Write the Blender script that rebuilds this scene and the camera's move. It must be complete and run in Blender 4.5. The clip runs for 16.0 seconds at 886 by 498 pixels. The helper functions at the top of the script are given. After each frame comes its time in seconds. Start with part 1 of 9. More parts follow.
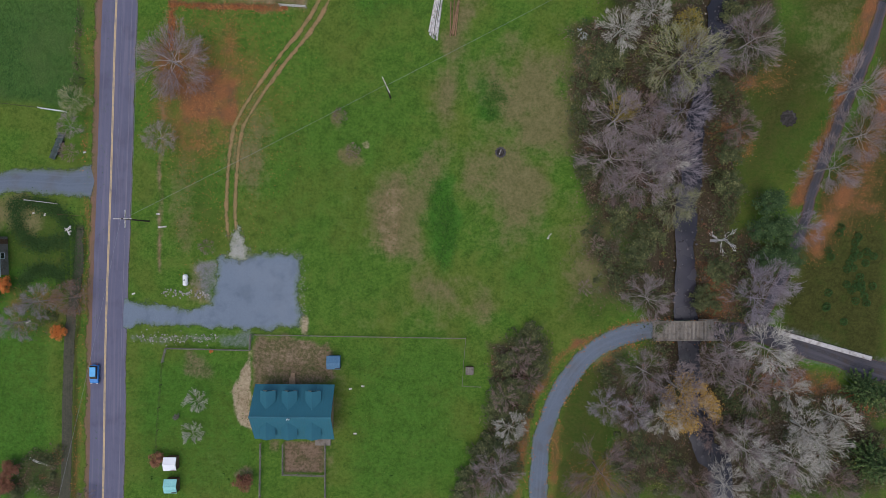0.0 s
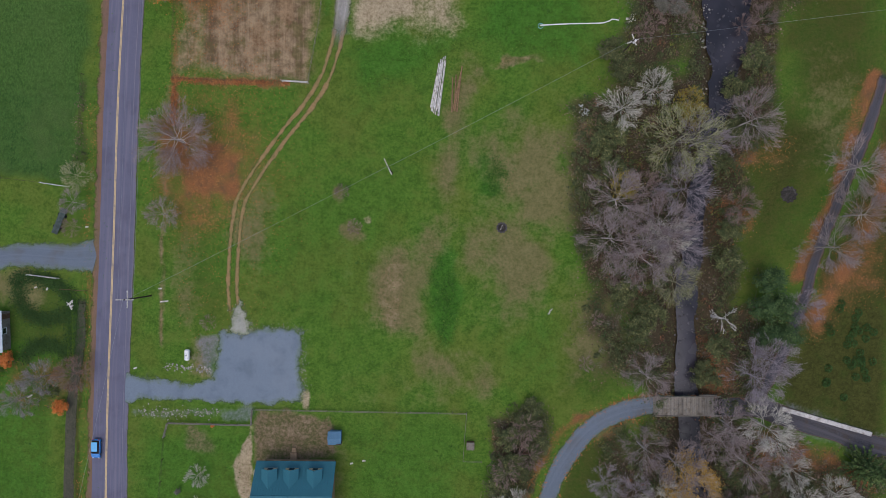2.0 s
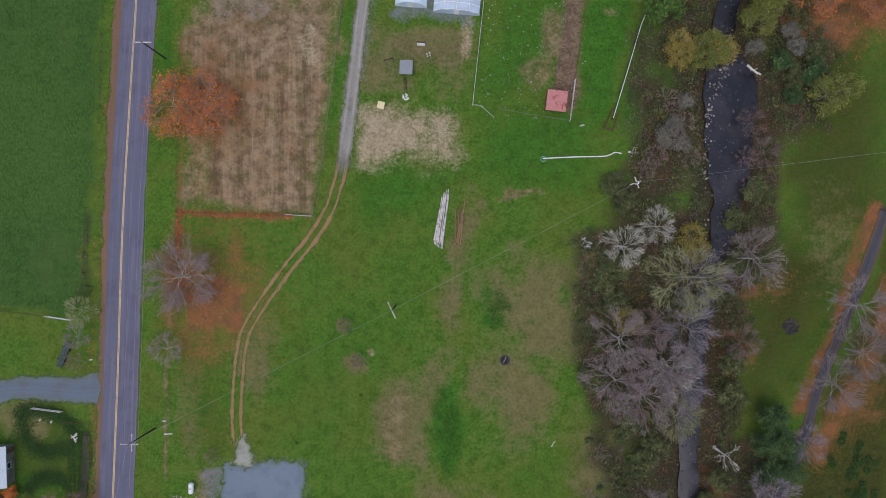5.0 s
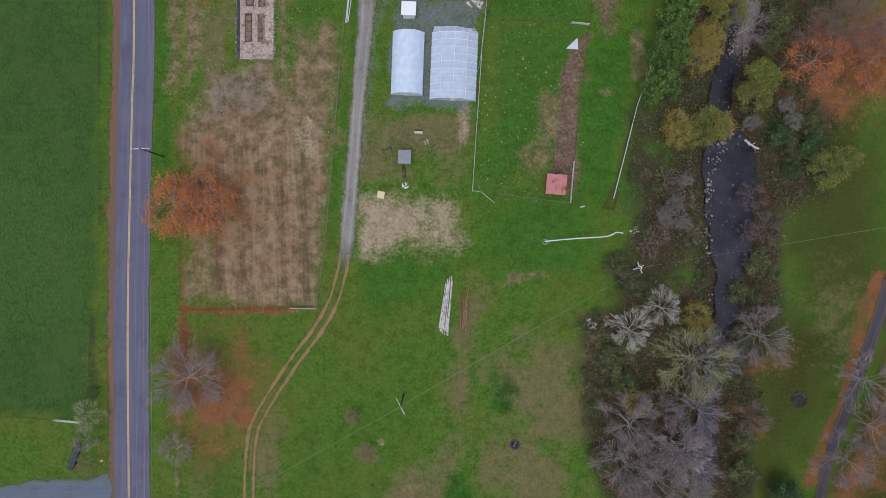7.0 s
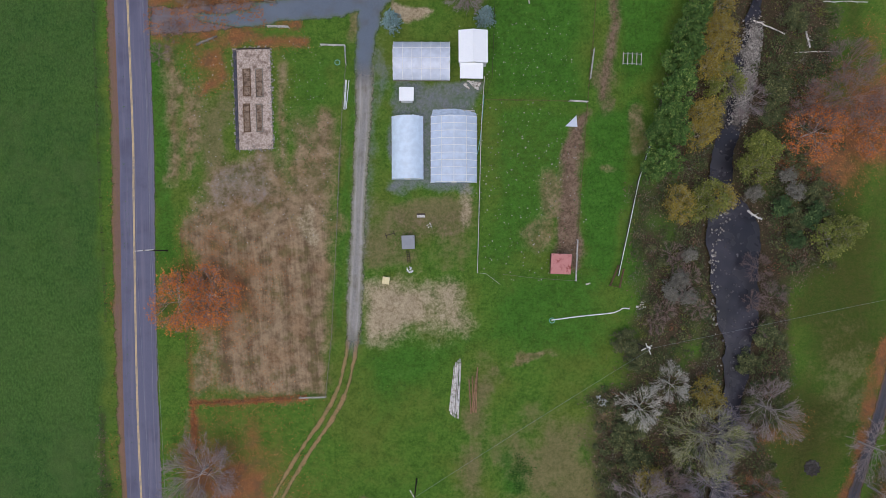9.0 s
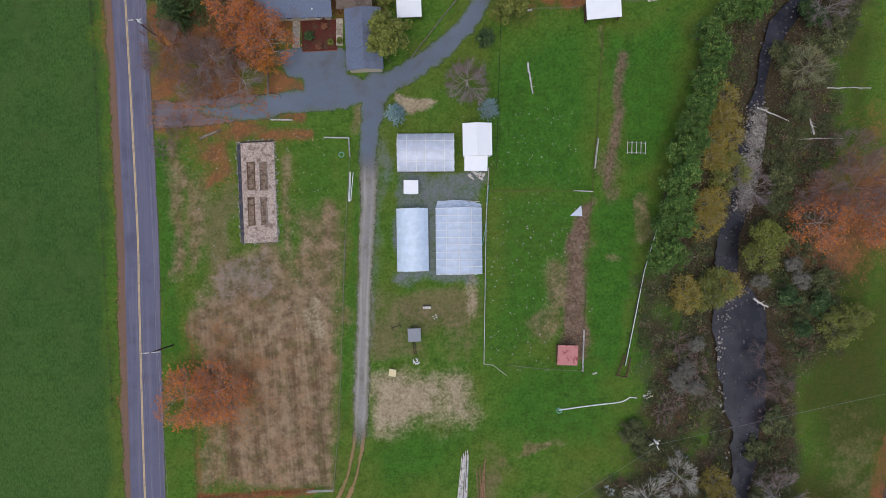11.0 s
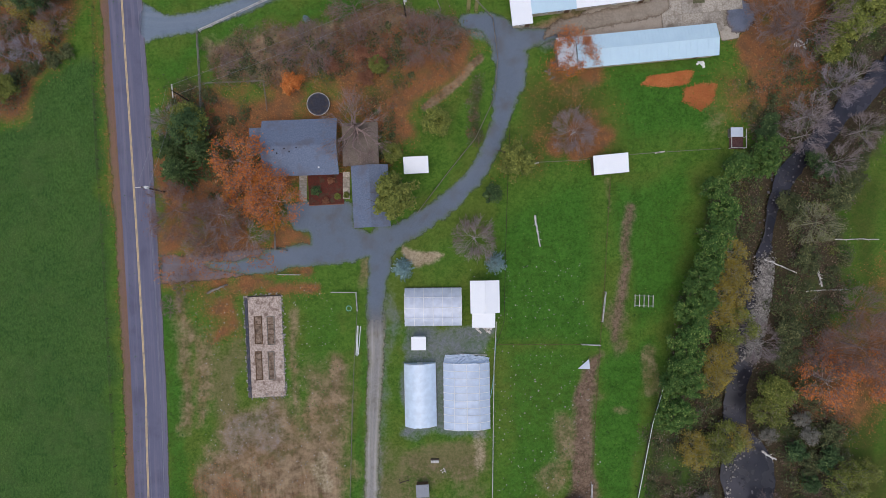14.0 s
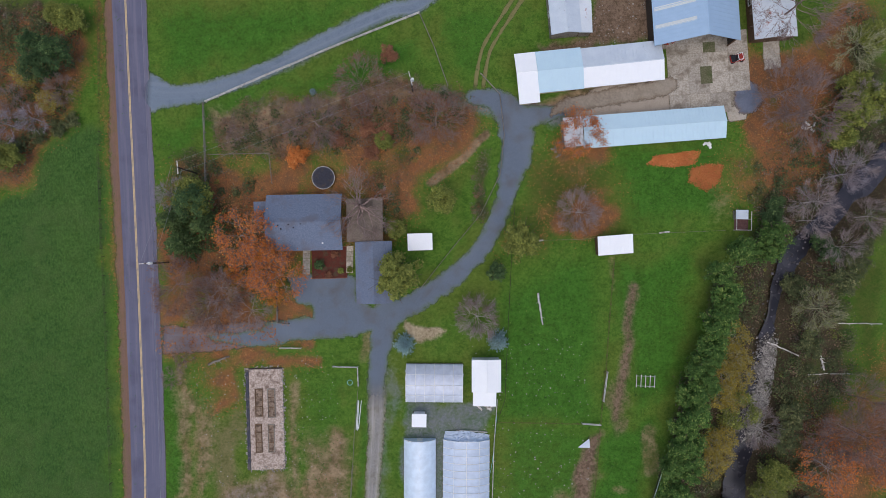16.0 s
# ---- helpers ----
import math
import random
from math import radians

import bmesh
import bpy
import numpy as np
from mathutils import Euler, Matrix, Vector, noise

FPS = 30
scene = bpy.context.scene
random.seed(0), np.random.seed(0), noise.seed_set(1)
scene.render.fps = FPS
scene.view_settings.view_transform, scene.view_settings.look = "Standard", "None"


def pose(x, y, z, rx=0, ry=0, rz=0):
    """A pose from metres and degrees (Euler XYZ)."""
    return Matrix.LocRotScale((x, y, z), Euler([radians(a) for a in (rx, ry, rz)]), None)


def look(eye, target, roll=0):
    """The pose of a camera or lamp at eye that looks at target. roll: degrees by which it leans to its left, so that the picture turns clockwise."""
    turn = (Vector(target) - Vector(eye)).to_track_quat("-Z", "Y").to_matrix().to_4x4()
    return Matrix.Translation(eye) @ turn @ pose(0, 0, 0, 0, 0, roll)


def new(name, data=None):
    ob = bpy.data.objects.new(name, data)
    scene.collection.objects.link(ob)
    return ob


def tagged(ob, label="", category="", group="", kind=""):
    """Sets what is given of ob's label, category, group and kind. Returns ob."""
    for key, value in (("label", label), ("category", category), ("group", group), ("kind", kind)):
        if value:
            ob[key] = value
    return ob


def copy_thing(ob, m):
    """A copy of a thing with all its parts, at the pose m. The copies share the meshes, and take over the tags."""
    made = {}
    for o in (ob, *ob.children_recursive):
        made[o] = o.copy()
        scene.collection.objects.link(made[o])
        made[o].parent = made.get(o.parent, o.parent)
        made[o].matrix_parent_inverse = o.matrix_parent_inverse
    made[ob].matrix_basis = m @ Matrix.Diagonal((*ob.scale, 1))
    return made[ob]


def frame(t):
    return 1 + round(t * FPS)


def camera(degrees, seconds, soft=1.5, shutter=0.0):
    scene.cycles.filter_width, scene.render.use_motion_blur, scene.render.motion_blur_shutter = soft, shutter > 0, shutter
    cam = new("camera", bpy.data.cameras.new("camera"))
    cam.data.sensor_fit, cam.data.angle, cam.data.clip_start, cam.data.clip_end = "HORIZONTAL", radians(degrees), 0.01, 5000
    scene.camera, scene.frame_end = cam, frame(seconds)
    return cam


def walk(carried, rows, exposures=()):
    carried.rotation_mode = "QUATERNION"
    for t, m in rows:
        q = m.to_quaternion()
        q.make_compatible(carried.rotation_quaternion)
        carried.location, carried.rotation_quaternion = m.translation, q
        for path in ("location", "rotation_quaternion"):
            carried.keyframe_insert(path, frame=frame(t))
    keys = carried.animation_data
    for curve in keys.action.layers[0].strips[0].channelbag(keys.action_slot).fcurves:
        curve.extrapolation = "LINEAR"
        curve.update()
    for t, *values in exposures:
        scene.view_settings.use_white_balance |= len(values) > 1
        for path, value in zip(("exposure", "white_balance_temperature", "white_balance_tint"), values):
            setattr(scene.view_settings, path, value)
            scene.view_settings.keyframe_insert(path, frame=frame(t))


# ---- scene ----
import itertools

# Camera: a drone looking straight down, gliding north
cam = camera(73.7, 16.0, soft=0.8)
METRES, EYE, TILT, LEAN, TURN = 136.6, 115.0, -90.0, 0.0, 0.0
ROWS = [
    (0.0, 0.0, 0.0, 0.0, 0.0, 0.0, -0.0),
    (0.5, 0.0, -0.0003, 0.0234, 0.02, 0.02, -0.05),
    (1.0, -0.0009, -0.0008, 0.0493, -0.01, 0.02, -0.06),
    (1.5, -0.0016, -0.0014, 0.0763, -0.03, 0.08, -0.08),
    (2.0, -0.0022, -0.0022, 0.1057, -0.02, 0.09, -0.11),
    (2.5, -0.0032, -0.0029, 0.1355, -0.05, 0.12, -0.13),
    (3.0, -0.0043, -0.0036, 0.1664, -0.06, 0.16, -0.14),
    (3.5, -0.0052, -0.0041, 0.1979, -0.06, 0.16, -0.15),
    (4.0, -0.0063, -0.0048, 0.2294, -0.07, 0.2, -0.17),
    (6.5, -0.0109, -0.0066, 0.3864, -0.1, 0.3, 1.27),
    (7.0, -0.012, -0.0068, 0.4167, -0.11, 0.32, 2.24),
    (7.5, -0.0126, -0.0069, 0.4471, -0.11, 0.33, 2.98),
    (8.0, -0.0131, -0.0069, 0.4766, -0.12, 0.33, 3.69),
    (8.5, -0.0131, -0.007, 0.506, -0.1, 0.33, 4.17),
    (11.0, -0.0102, -0.0071, 0.6661, -0.1, 0.38, 5.16),
    (11.5, -0.0091, -0.0072, 0.7032, -0.1, 0.39, 5.2),
    (12.0, -0.0074, -0.0073, 0.7416, -0.09, 0.33, 5.23),
    (12.5, -0.0056, -0.0076, 0.7817, -0.08, 0.36, 5.26),
    (13.0, -0.0037, -0.0078, 0.8203, -0.08, 0.35, 5.29),
    (13.5, -0.0019, -0.0078, 0.8553, -0.08, 0.33, 5.35),
    (14.0, -0.0001, -0.0077, 0.888, -0.07, 0.28, 5.39),
    (14.5, 0.0014, -0.0075, 0.9178, -0.08, 0.26, 5.43),
    (15.0, 0.003, -0.0071, 0.9487, -0.07, 0.2, 5.47),
    (15.5, 0.0042, -0.0069, 0.9764, -0.06, 0.13, 5.04),
    (16.0, 0.005, -0.0068, 0.9993, -0.06, 0.12, 4.24),
]
walk(cam, [(t, pose(0, 0, EYE, TILT, LEAN, TURN) @ pose(METRES * x, METRES * y, METRES * z, 90 + pitch, roll, yaw)) for t, x, y, z, yaw, pitch, roll in ROWS],
     exposures=((0.0, 0.2), (16.0, 0.2)))

# Overcast daylight
world = bpy.data.worlds.new("world")
scene.world = world
world.use_nodes = True
sky = world.node_tree.nodes.new("ShaderNodeTexSky")
sky.sky_type, sky.sun_disc = "NISHITA", False
sky.sun_elevation, sky.sun_rotation = radians(72), radians(205)
sky.air_density, sky.dust_density, sky.ozone_density = 1.0, 3.0, 1.0
world.node_tree.nodes["Background"].inputs["Strength"].default_value = 0.125
world.node_tree.links.new(sky.outputs["Color"], world.node_tree.nodes["Background"].inputs["Color"])
sun = new("sun", bpy.data.lights.new("sun", "SUN"))
sun.data.energy, sun.data.angle, sun.data.color = 0.55, radians(60), (1.0, 0.96, 0.9)
sun.matrix_world = look((-14, -26, 90), (0, 0, 0))


# ---- materials ----
def srgb(r, g, b):
    return tuple((c / 255 / 12.92) if c < 10 else ((c / 255 + 0.055) / 1.055) ** 2.4 for c in (r, g, b)) + (1.0,)


class Nodes:
    """Short hand for building a node tree."""
    def __init__(self, name):
        self.m = bpy.data.materials.new(name)
        self.m.use_nodes = True
        self.t = self.m.node_tree
        self.p = self.t.nodes["Principled BSDF"]
        self.pos = self.t.nodes.new("ShaderNodeNewGeometry").outputs["Position"]

    def put(self, socket, v):
        if isinstance(v, bpy.types.NodeSocket):
            self.t.links.new(v, socket)
        else:
            socket.default_value = v

    def noise(self, scale, detail=3.0, rough=0.55, vec=None):
        n = self.t.nodes.new("ShaderNodeTexNoise")
        n.inputs["Scale"].default_value, n.inputs["Detail"].default_value, n.inputs["Roughness"].default_value = scale, detail, rough
        self.put(n.inputs["Vector"], vec or self.pos)
        return n.outputs["Fac"]

    def math(self, op, a, b=0.0):
        n = self.t.nodes.new("ShaderNodeMath")
        n.operation = op
        self.put(n.inputs[0], a), self.put(n.inputs[1], b)
        return n.outputs[0]

    def ramp(self, v, lo, hi, to0=0.0, to1=1.0):
        n = self.t.nodes.new("ShaderNodeMapRange")
        n.interpolation_type = "SMOOTHSTEP"
        self.put(n.inputs["Value"], v)
        for k, x in (("From Min", lo), ("From Max", hi), ("To Min", to0), ("To Max", to1)):
            n.inputs[k].default_value = x
        return n.outputs["Result"]

    def mix(self, f, a, b):
        n = self.t.nodes.new("ShaderNodeMix")
        n.data_type = "RGBA"
        self.put(n.inputs["Factor"], f), self.put(n.inputs[6], a), self.put(n.inputs[7], b)
        return n.outputs[2]

    def attr(self, name):
        n = self.t.nodes.new("ShaderNodeAttribute")
        n.attribute_name = name
        s = self.t.nodes.new("ShaderNodeSeparateColor")
        self.t.links.new(n.outputs["Color"], s.inputs["Color"])
        return s.outputs[0], s.outputs[1], s.outputs[2]

    def rand(self):
        return self.t.nodes.new("ShaderNodeObjectInfo").outputs["Random"]

    def island(self):
        return self.t.nodes.new("ShaderNodeNewGeometry").outputs["Random Per Island"]

    def bump(self, h, strength=0.5, dist=0.05):
        n = self.t.nodes.new("ShaderNodeBump")
        n.inputs["Strength"].default_value, n.inputs["Distance"].default_value = strength, dist
        self.put(n.inputs["Height"], h)
        self.t.links.new(n.outputs["Normal"], self.p.inputs["Normal"])

    def stretch(self, sx, sy, sz):
        n = self.t.nodes.new("ShaderNodeMapping")
        n.inputs["Scale"].default_value = (sx, sy, sz)
        self.t.links.new(self.pos, n.inputs["Vector"])
        return n.outputs["Vector"]

    def done(self, colour, rough=0.9, metal=0.0, spec=0.3):
        self.put(self.p.inputs["Base Color"], colour), self.put(self.p.inputs["Roughness"], rough)
        self.p.inputs["Metallic"].default_value, self.p.inputs["Specular IOR Level"].default_value = metal, spec
        return self.m


def plain(name, c0, c1, c2=None, fine=6.0, coarse=0.5, rough=0.85, metal=0.0, spec=0.3, bump=0.3, rnd=0.25, isl=False):
    """Two-scale mottled surface: c0 to c1 by the fine grain, towards c2 in the coarse stains, and varied from object to object."""
    n = Nodes(name)
    g = n.noise(fine, 4.0)
    c = n.mix(n.ramp(g, 0.3, 0.7), srgb(*c0), srgb(*c1))
    if c2:
        c = n.mix(n.ramp(n.noise(coarse, 3.0), 0.48, 0.7, 0.0, 0.8), c, srgb(*c2))
    r = n.island() if isl else n.rand()
    c = n.mix(n.math("MULTIPLY", r, rnd), c, srgb(*[int(v * 0.55) for v in c0]))
    n.bump(g, bump, 0.03)
    return n.done(c, rough, metal, spec)


def foliage(name, c0, c1, c2, rnd=0.5):
    """Leaves: each leaf has its own tint between three colours."""
    n = Nodes(name)
    i = n.island()
    c = n.mix(n.ramp(i, 0.0, 0.7), srgb(*c0), srgb(*c1))
    c = n.mix(n.ramp(i, 0.75, 1.0), c, srgb(*c2))
    c = n.mix(n.ramp(n.noise(0.35, 2.0), 0.4, 0.65, 0.0, 0.55), c, srgb(*c0))
    c = n.mix(n.math("MULTIPLY", n.rand(), rnd), c, srgb(*[int(v * 0.7) for v in c1]))
    return n.done(c, 0.75, 0.0, 0.2)


def metal_sheet(name, c0, c1, rust=None, amount=0.55, rough=0.45, pitch=0.0):
    """Painted or galvanised roofing with streaks and stains."""
    n = Nodes(name)
    a = n.noise(0.6, 4.0)
    c = n.mix(n.ramp(a, 0.3, 0.75, 0.35, 0.75), srgb(*c0), srgb(*c1))
    c = n.mix(n.ramp(n.noise(7.0, 3.0), 0.4, 0.8, 0.0, 0.2), c, srgb(*[int(v * 0.88) for v in c0]))
    if rust:
        c = n.mix(n.ramp(n.noise(0.8, 5.0, 0.7), amount, amount + 0.12), c, srgb(*rust))
    n.bump(n.noise(2.0, 2.0), 0.15, 0.05)
    return n.done(c, n.ramp(a, 0.3, 0.7, rough, rough + 0.2), 0.0, 0.4)


def ground_material():
    n = Nodes("ground_cover")
    soil, litter, dry = n.attr("cover_a")
    lush, gravel, brush = n.attr("cover_b")
    sand, mud, rows = n.attr("cover_c")
    big, mid, fine, speck = n.noise(0.06, 4.0), n.noise(0.45, 5.0, 0.65), n.noise(1.7, 5.0, 0.7), n.noise(7.0, 4.0, 0.75)

    def over(c, mask, colour, k=0.55, tex=None, lo=0.2, hi=0.8):
        w = n.math("ADD", mask, n.math("MULTIPLY", n.math("SUBTRACT", tex or n.math("ADD", n.math("MULTIPLY", mid, 0.5), n.math("MULTIPLY", fine, 0.5)), 0.5), k * 2))
        f = n.math("MULTIPLY", n.ramp(w, lo, hi), n.ramp(mask, 0.0, 0.12))
        return n.mix(f, c, colour)
    grain = n.math("ADD", n.math("MULTIPLY", mid, 0.25), n.math("ADD", n.math("MULTIPLY", fine, 0.4), n.math("MULTIPLY", speck, 0.35)))
    g = n.mix(n.ramp(grain, 0.39, 0.61), srgb(58, 92, 29), srgb(98, 130, 51))
    g = n.mix(n.ramp(big, 0.44, 0.6, 0.0, 0.55), g, n.mix(n.ramp(grain, 0.39, 0.61), srgb(82, 96, 36), srgb(114, 120, 56)))
    g = n.mix(n.ramp(mid, 0.5, 0.72, 0.0, 0.3), g, srgb(70, 102, 35))
    g = n.mix(n.ramp(n.noise(0.22, 6.0, 0.66), 0.5, 0.68, 0.0, 0.34), g, srgb(106, 114, 54))
    c = over(g, lush, n.mix(n.ramp(grain, 0.39, 0.61), srgb(45, 87, 26), srgb(80, 125, 46)))
    pasture_and_shade, olive, _ = n.attr("cover_d")
    tuft = n.noise(2.6, 5.0, 0.75, n.stretch(1.0, 0.55, 1.0))
    c = over(c, pasture_and_shade, n.mix(n.ramp(tuft, 0.36, 0.66), n.mix(n.ramp(mid, 0.4, 0.65), srgb(46, 76, 34), srgb(60, 87, 42)), srgb(72, 104, 50)), 0.4)
    c = n.mix(n.math("MULTIPLY", n.ramp(n.noise(0.11, 6.0, 0.7), 0.46, 0.62, 0.0, 0.75), pasture_and_shade), c, n.mix(n.ramp(speck, 0.38, 0.62), srgb(54, 82, 36), srgb(94, 112, 64)))
    c = n.mix(n.math("MULTIPLY", n.ramp(n.noise(0.03, 3.0, 0.6), 0.42, 0.62, 0.0, 0.6), pasture_and_shade), c, n.mix(n.ramp(tuft, 0.36, 0.66), srgb(56, 88, 36), srgb(88, 118, 56)))
    c = n.mix(n.math("MULTIPLY", n.ramp(n.noise(0.55, 6.0, 0.78), 0.47, 0.6, 0.0, 0.6), pasture_and_shade), c, n.mix(n.ramp(speck, 0.38, 0.62), srgb(56, 90, 38), srgb(92, 118, 60)))
    c = over(c, olive, n.mix(n.ramp(grain, 0.39, 0.61), srgb(52, 57, 25), srgb(82, 83, 42)), 0.5)
    c = n.mix(n.ramp(n.noise(0.29, 6.0, 0.68), 0.52, 0.68, 0.0, 0.32), c, srgb(50, 78, 27))
    c = n.mix(n.ramp(n.noise(4.1, 3.0, 0.6), 0.6, 0.72, 0.0, 0.3), c, srgb(130, 136, 74))
    c = n.mix(n.ramp(n.noise(3.3, 3.0, 0.6), 0.58, 0.72, 0.0, 0.38), c, srgb(36, 62, 24))
    c = over(c, dry, n.mix(n.ramp(grain, 0.34, 0.68), srgb(94, 94, 54), srgb(134, 126, 88)), 0.7, n.math("ADD", n.math("MULTIPLY", mid, 0.7), n.math("MULTIPLY", fine, 0.3)), 0.2, 0.8)
    c = over(c, brush, n.mix(n.ramp(speck, 0.38, 0.62), srgb(54, 49, 36), srgb(92, 80, 63)), 0.5)
    streak = n.noise(0.42, 3.0, 0.5, n.stretch(1.0, 0.025, 1.0))
    streak2 = n.noise(2.2, 3.0, 0.6, n.stretch(1.0, 0.06, 1.0))
    furrow = n.math("MULTIPLY", n.math("SUBTRACT", n.math("ADD", n.math("MULTIPLY", streak, 0.62), n.math("MULTIPLY", streak2, 0.38)), 0.5), rows)
    earth = n.math("ADD", n.math("MULTIPLY", mid, 0.45), n.math("ADD", n.math("MULTIPLY", grain, 0.55), n.math("MULTIPLY", furrow, 0.55)))
    tilth = n.mix(n.ramp(earth, 0.36, 0.64), srgb(104, 85, 65), srgb(166, 143, 114))
    tilth = n.mix(n.ramp(n.noise(0.17, 5.0, 0.6), 0.48, 0.64, 0.0, 0.4), tilth, n.mix(n.ramp(grain, 0.39, 0.61), srgb(116, 86, 60), srgb(150, 115, 84)))
    tilth = n.mix(n.ramp(n.math("SUBTRACT", n.noise(0.3, 4.0, 0.6), n.math("MULTIPLY", furrow, 0.5)), 0.5, 0.66, 0.0, 0.6), tilth, srgb(100, 94, 56))
    tilth = n.mix(n.ramp(n.noise(3.6, 4.0, 0.7), 0.56, 0.7, 0.0, 0.55), tilth, srgb(78, 66, 48))
    c = over(c, soil, tilth, 0.55)
    c = over(c, mud, n.mix(n.ramp(grain, 0.39, 0.61), srgb(88, 71, 57), srgb(142, 120, 101)), 0.55)
    c = over(c, sand, n.mix(n.ramp(grain, 0.39, 0.61), srgb(136, 120, 94), srgb(190, 173, 144)), 0.6)
    c = over(c, gravel, n.mix(n.ramp(speck, 0.3, 0.7), srgb(92, 96, 104), srgb(146, 148, 158)), 0.6)
    leaf = n.mix(n.ramp(speck, 0.34, 0.66), srgb(98, 72, 50), srgb(166, 113, 74))
    leaf = n.mix(n.ramp(n.noise(0.5, 4.0, 0.6), 0.45, 0.62, 0.0, 0.7), leaf, srgb(110, 86, 64))
    c = over(c, litter, leaf, 0.75, n.math("ADD", n.math("MULTIPLY", mid, 0.4), n.math("MULTIPLY", speck, 0.6)))
    n.bump(n.math("ADD", fine, speck), 0.6, 0.12)
    return n.done(c, 0.95, 0.0, 0.1)


GROUND = ground_material()


def surface(name, c0, c1, c2, streak=None, fine=9.0, coarse=0.35, track=0.0, bump=0.4, ragged=2.4, verge=((76, 98, 42), (108, 124, 66)), tail=2.2):
    """A road or gravel sheet: grain, stains, streaks along its run, and an edge that breaks up into the ground beneath."""
    n = Nodes(name)

    def value(key):
        a = n.t.nodes.new("ShaderNodeAttribute")
        a.attribute_name = key
        return a.outputs["Fac"]
    inset, side = value("inset"), value("side")
    run = n.t.nodes.new("ShaderNodeCombineXYZ")
    n.put(run.inputs[0], n.math("MULTIPLY", side, 1.0))
    shift = n.t.nodes.new("ShaderNodeVectorMath")
    shift.operation = "MULTIPLY_ADD"
    n.put(shift.inputs[0], n.pos), n.put(shift.inputs[1], (0.035, 0.035, 0.0)), n.put(shift.inputs[2], run.outputs[0])
    lines = n.noise(1.3, 4.0, 0.6, shift.outputs[0])
    grain = n.noise(fine, 4.0, 0.7)
    c = n.mix(n.ramp(grain, 0.3, 0.7), srgb(*c0), srgb(*c1))
    c = n.mix(n.ramp(n.noise(coarse, 5.0, 0.62), 0.46, 0.72, 0.0, 0.7), c, srgb(*c2))
    c = n.mix(n.ramp(lines, 0.45, 0.65, 0.0, 0.55), c, srgb(*(streak or c1)))
    if track:
        off = n.math("ABSOLUTE", n.math("SUBTRACT", n.math("ABSOLUTE", side), track))
        c = n.mix(n.math("MULTIPLY", n.ramp(off, 0.0, 0.45, 0.55, 0.0), n.ramp(lines, 0.3, 0.6)), c, srgb(*[min(255, int(v * 1.14)) for v in c1]))
    broken = n.math("ADD", n.math("MULTIPLY", n.noise(0.75, 4.0, 0.6), 0.55), n.math("MULTIPLY", n.noise(4.5, 4.0, 0.7), 0.45))
    edge = n.math("ADD", inset, n.math("MULTIPLY", n.math("SUBTRACT", broken, 0.5), ragged))
    c = n.mix(n.ramp(edge, 0.4, 1.5, 0.7, 0.0), c, n.mix(n.ramp(n.noise(5.0, 5.0, 0.75), 0.38, 0.62), srgb(*verge[0]), srgb(*verge[1])))
    n.put(n.p.inputs["Alpha"], n.math("MULTIPLY", n.math("MULTIPLY", n.ramp(edge, 0.3, 0.85), n.ramp(inset, 0.0, 0.25)), n.ramp(value("tail"), 0.0, tail)))
    n.bump(grain, bump, 0.03)
    return n.done(c, 0.92, 0.0, 0.25)


ASPHALT = surface("asphalt", (98, 98, 118), (112, 111, 131), (90, 88, 106), (126, 122, 138), 12.0, 0.2, bump=0.25, ragged=1.4, verge=((112, 104, 92), (136, 128, 122)))
DRIVE = surface("driveway_asphalt", (94, 104, 117), (114, 124, 138), (100, 98, 98), (116, 126, 139), 9.0, 0.22, ragged=3.0)
GRAVEL = surface("gravel", (108, 121, 136), (128, 140, 154), (96, 108, 122), (132, 141, 152), 8.0, 0.3, ragged=3.4)
TRACKDIRT = surface("track_gravel", (128, 125, 122), (158, 154, 150), (116, 110, 96), (170, 163, 154), 6.0, 0.4, 0.75, verge=((96, 104, 60), (130, 128, 88)), tail=8.0)
RUT = surface("rut_clay", (134, 106, 74), (168, 138, 98), (104, 98, 60), (154, 124, 86), 5.0, 0.5, ragged=3.6)
DIRTDRIVE = surface("dirt_driveway", (104, 97, 103), (130, 121, 125), (122, 94, 76), (122, 118, 126), 6.0, 0.3, ragged=3.0, verge=((104, 78, 56), (142, 110, 76)))
DARKPATH = surface("dark_path", (60, 60, 66), (84, 82, 88), (80, 68, 60), (92, 89, 96), 7.0, 0.4, 0.7, verge=((104, 78, 56), (142, 110, 76)))
SHOULDER = surface("shoulder_gravel", (108, 86, 76), (136, 108, 94), (112, 98, 70), (144, 106, 80), 7.0, 0.5, ragged=3.6, verge=((86, 88, 44), (120, 110, 66)))
POURED = surface("poured_concrete", (160, 150, 137), (194, 185, 172), (120, 110, 94), None, 3.0, 0.45, verge=((104, 90, 72), (134, 118, 96)))
DRYRUT = surface("dry_rut", (108, 104, 62), (134, 126, 84), (92, 98, 52), None, 5.0, 0.6)
YELLOW = plain("yellow_paint", (196, 170, 126), (212, 188, 146), (160, 148, 132), 8.0, 1.2, 0.7, rnd=0.0)
WHITELINE = plain("white_paint_worn", (116, 115, 130), (136, 134, 146), (106, 105, 120), 6.0, 0.5, 0.7, rnd=0.0)
CONCRETE = plain("concrete", (168, 158, 145), (204, 195, 182), (128, 116, 100), 3.0, 0.45, 0.9, bump=0.4, rnd=0.35)
WOOD_GREY = plain("weathered_timber", (130, 122, 112), (160, 152, 142), (104, 94, 84), 6.0, 1.0, 0.85, rnd=0.4)
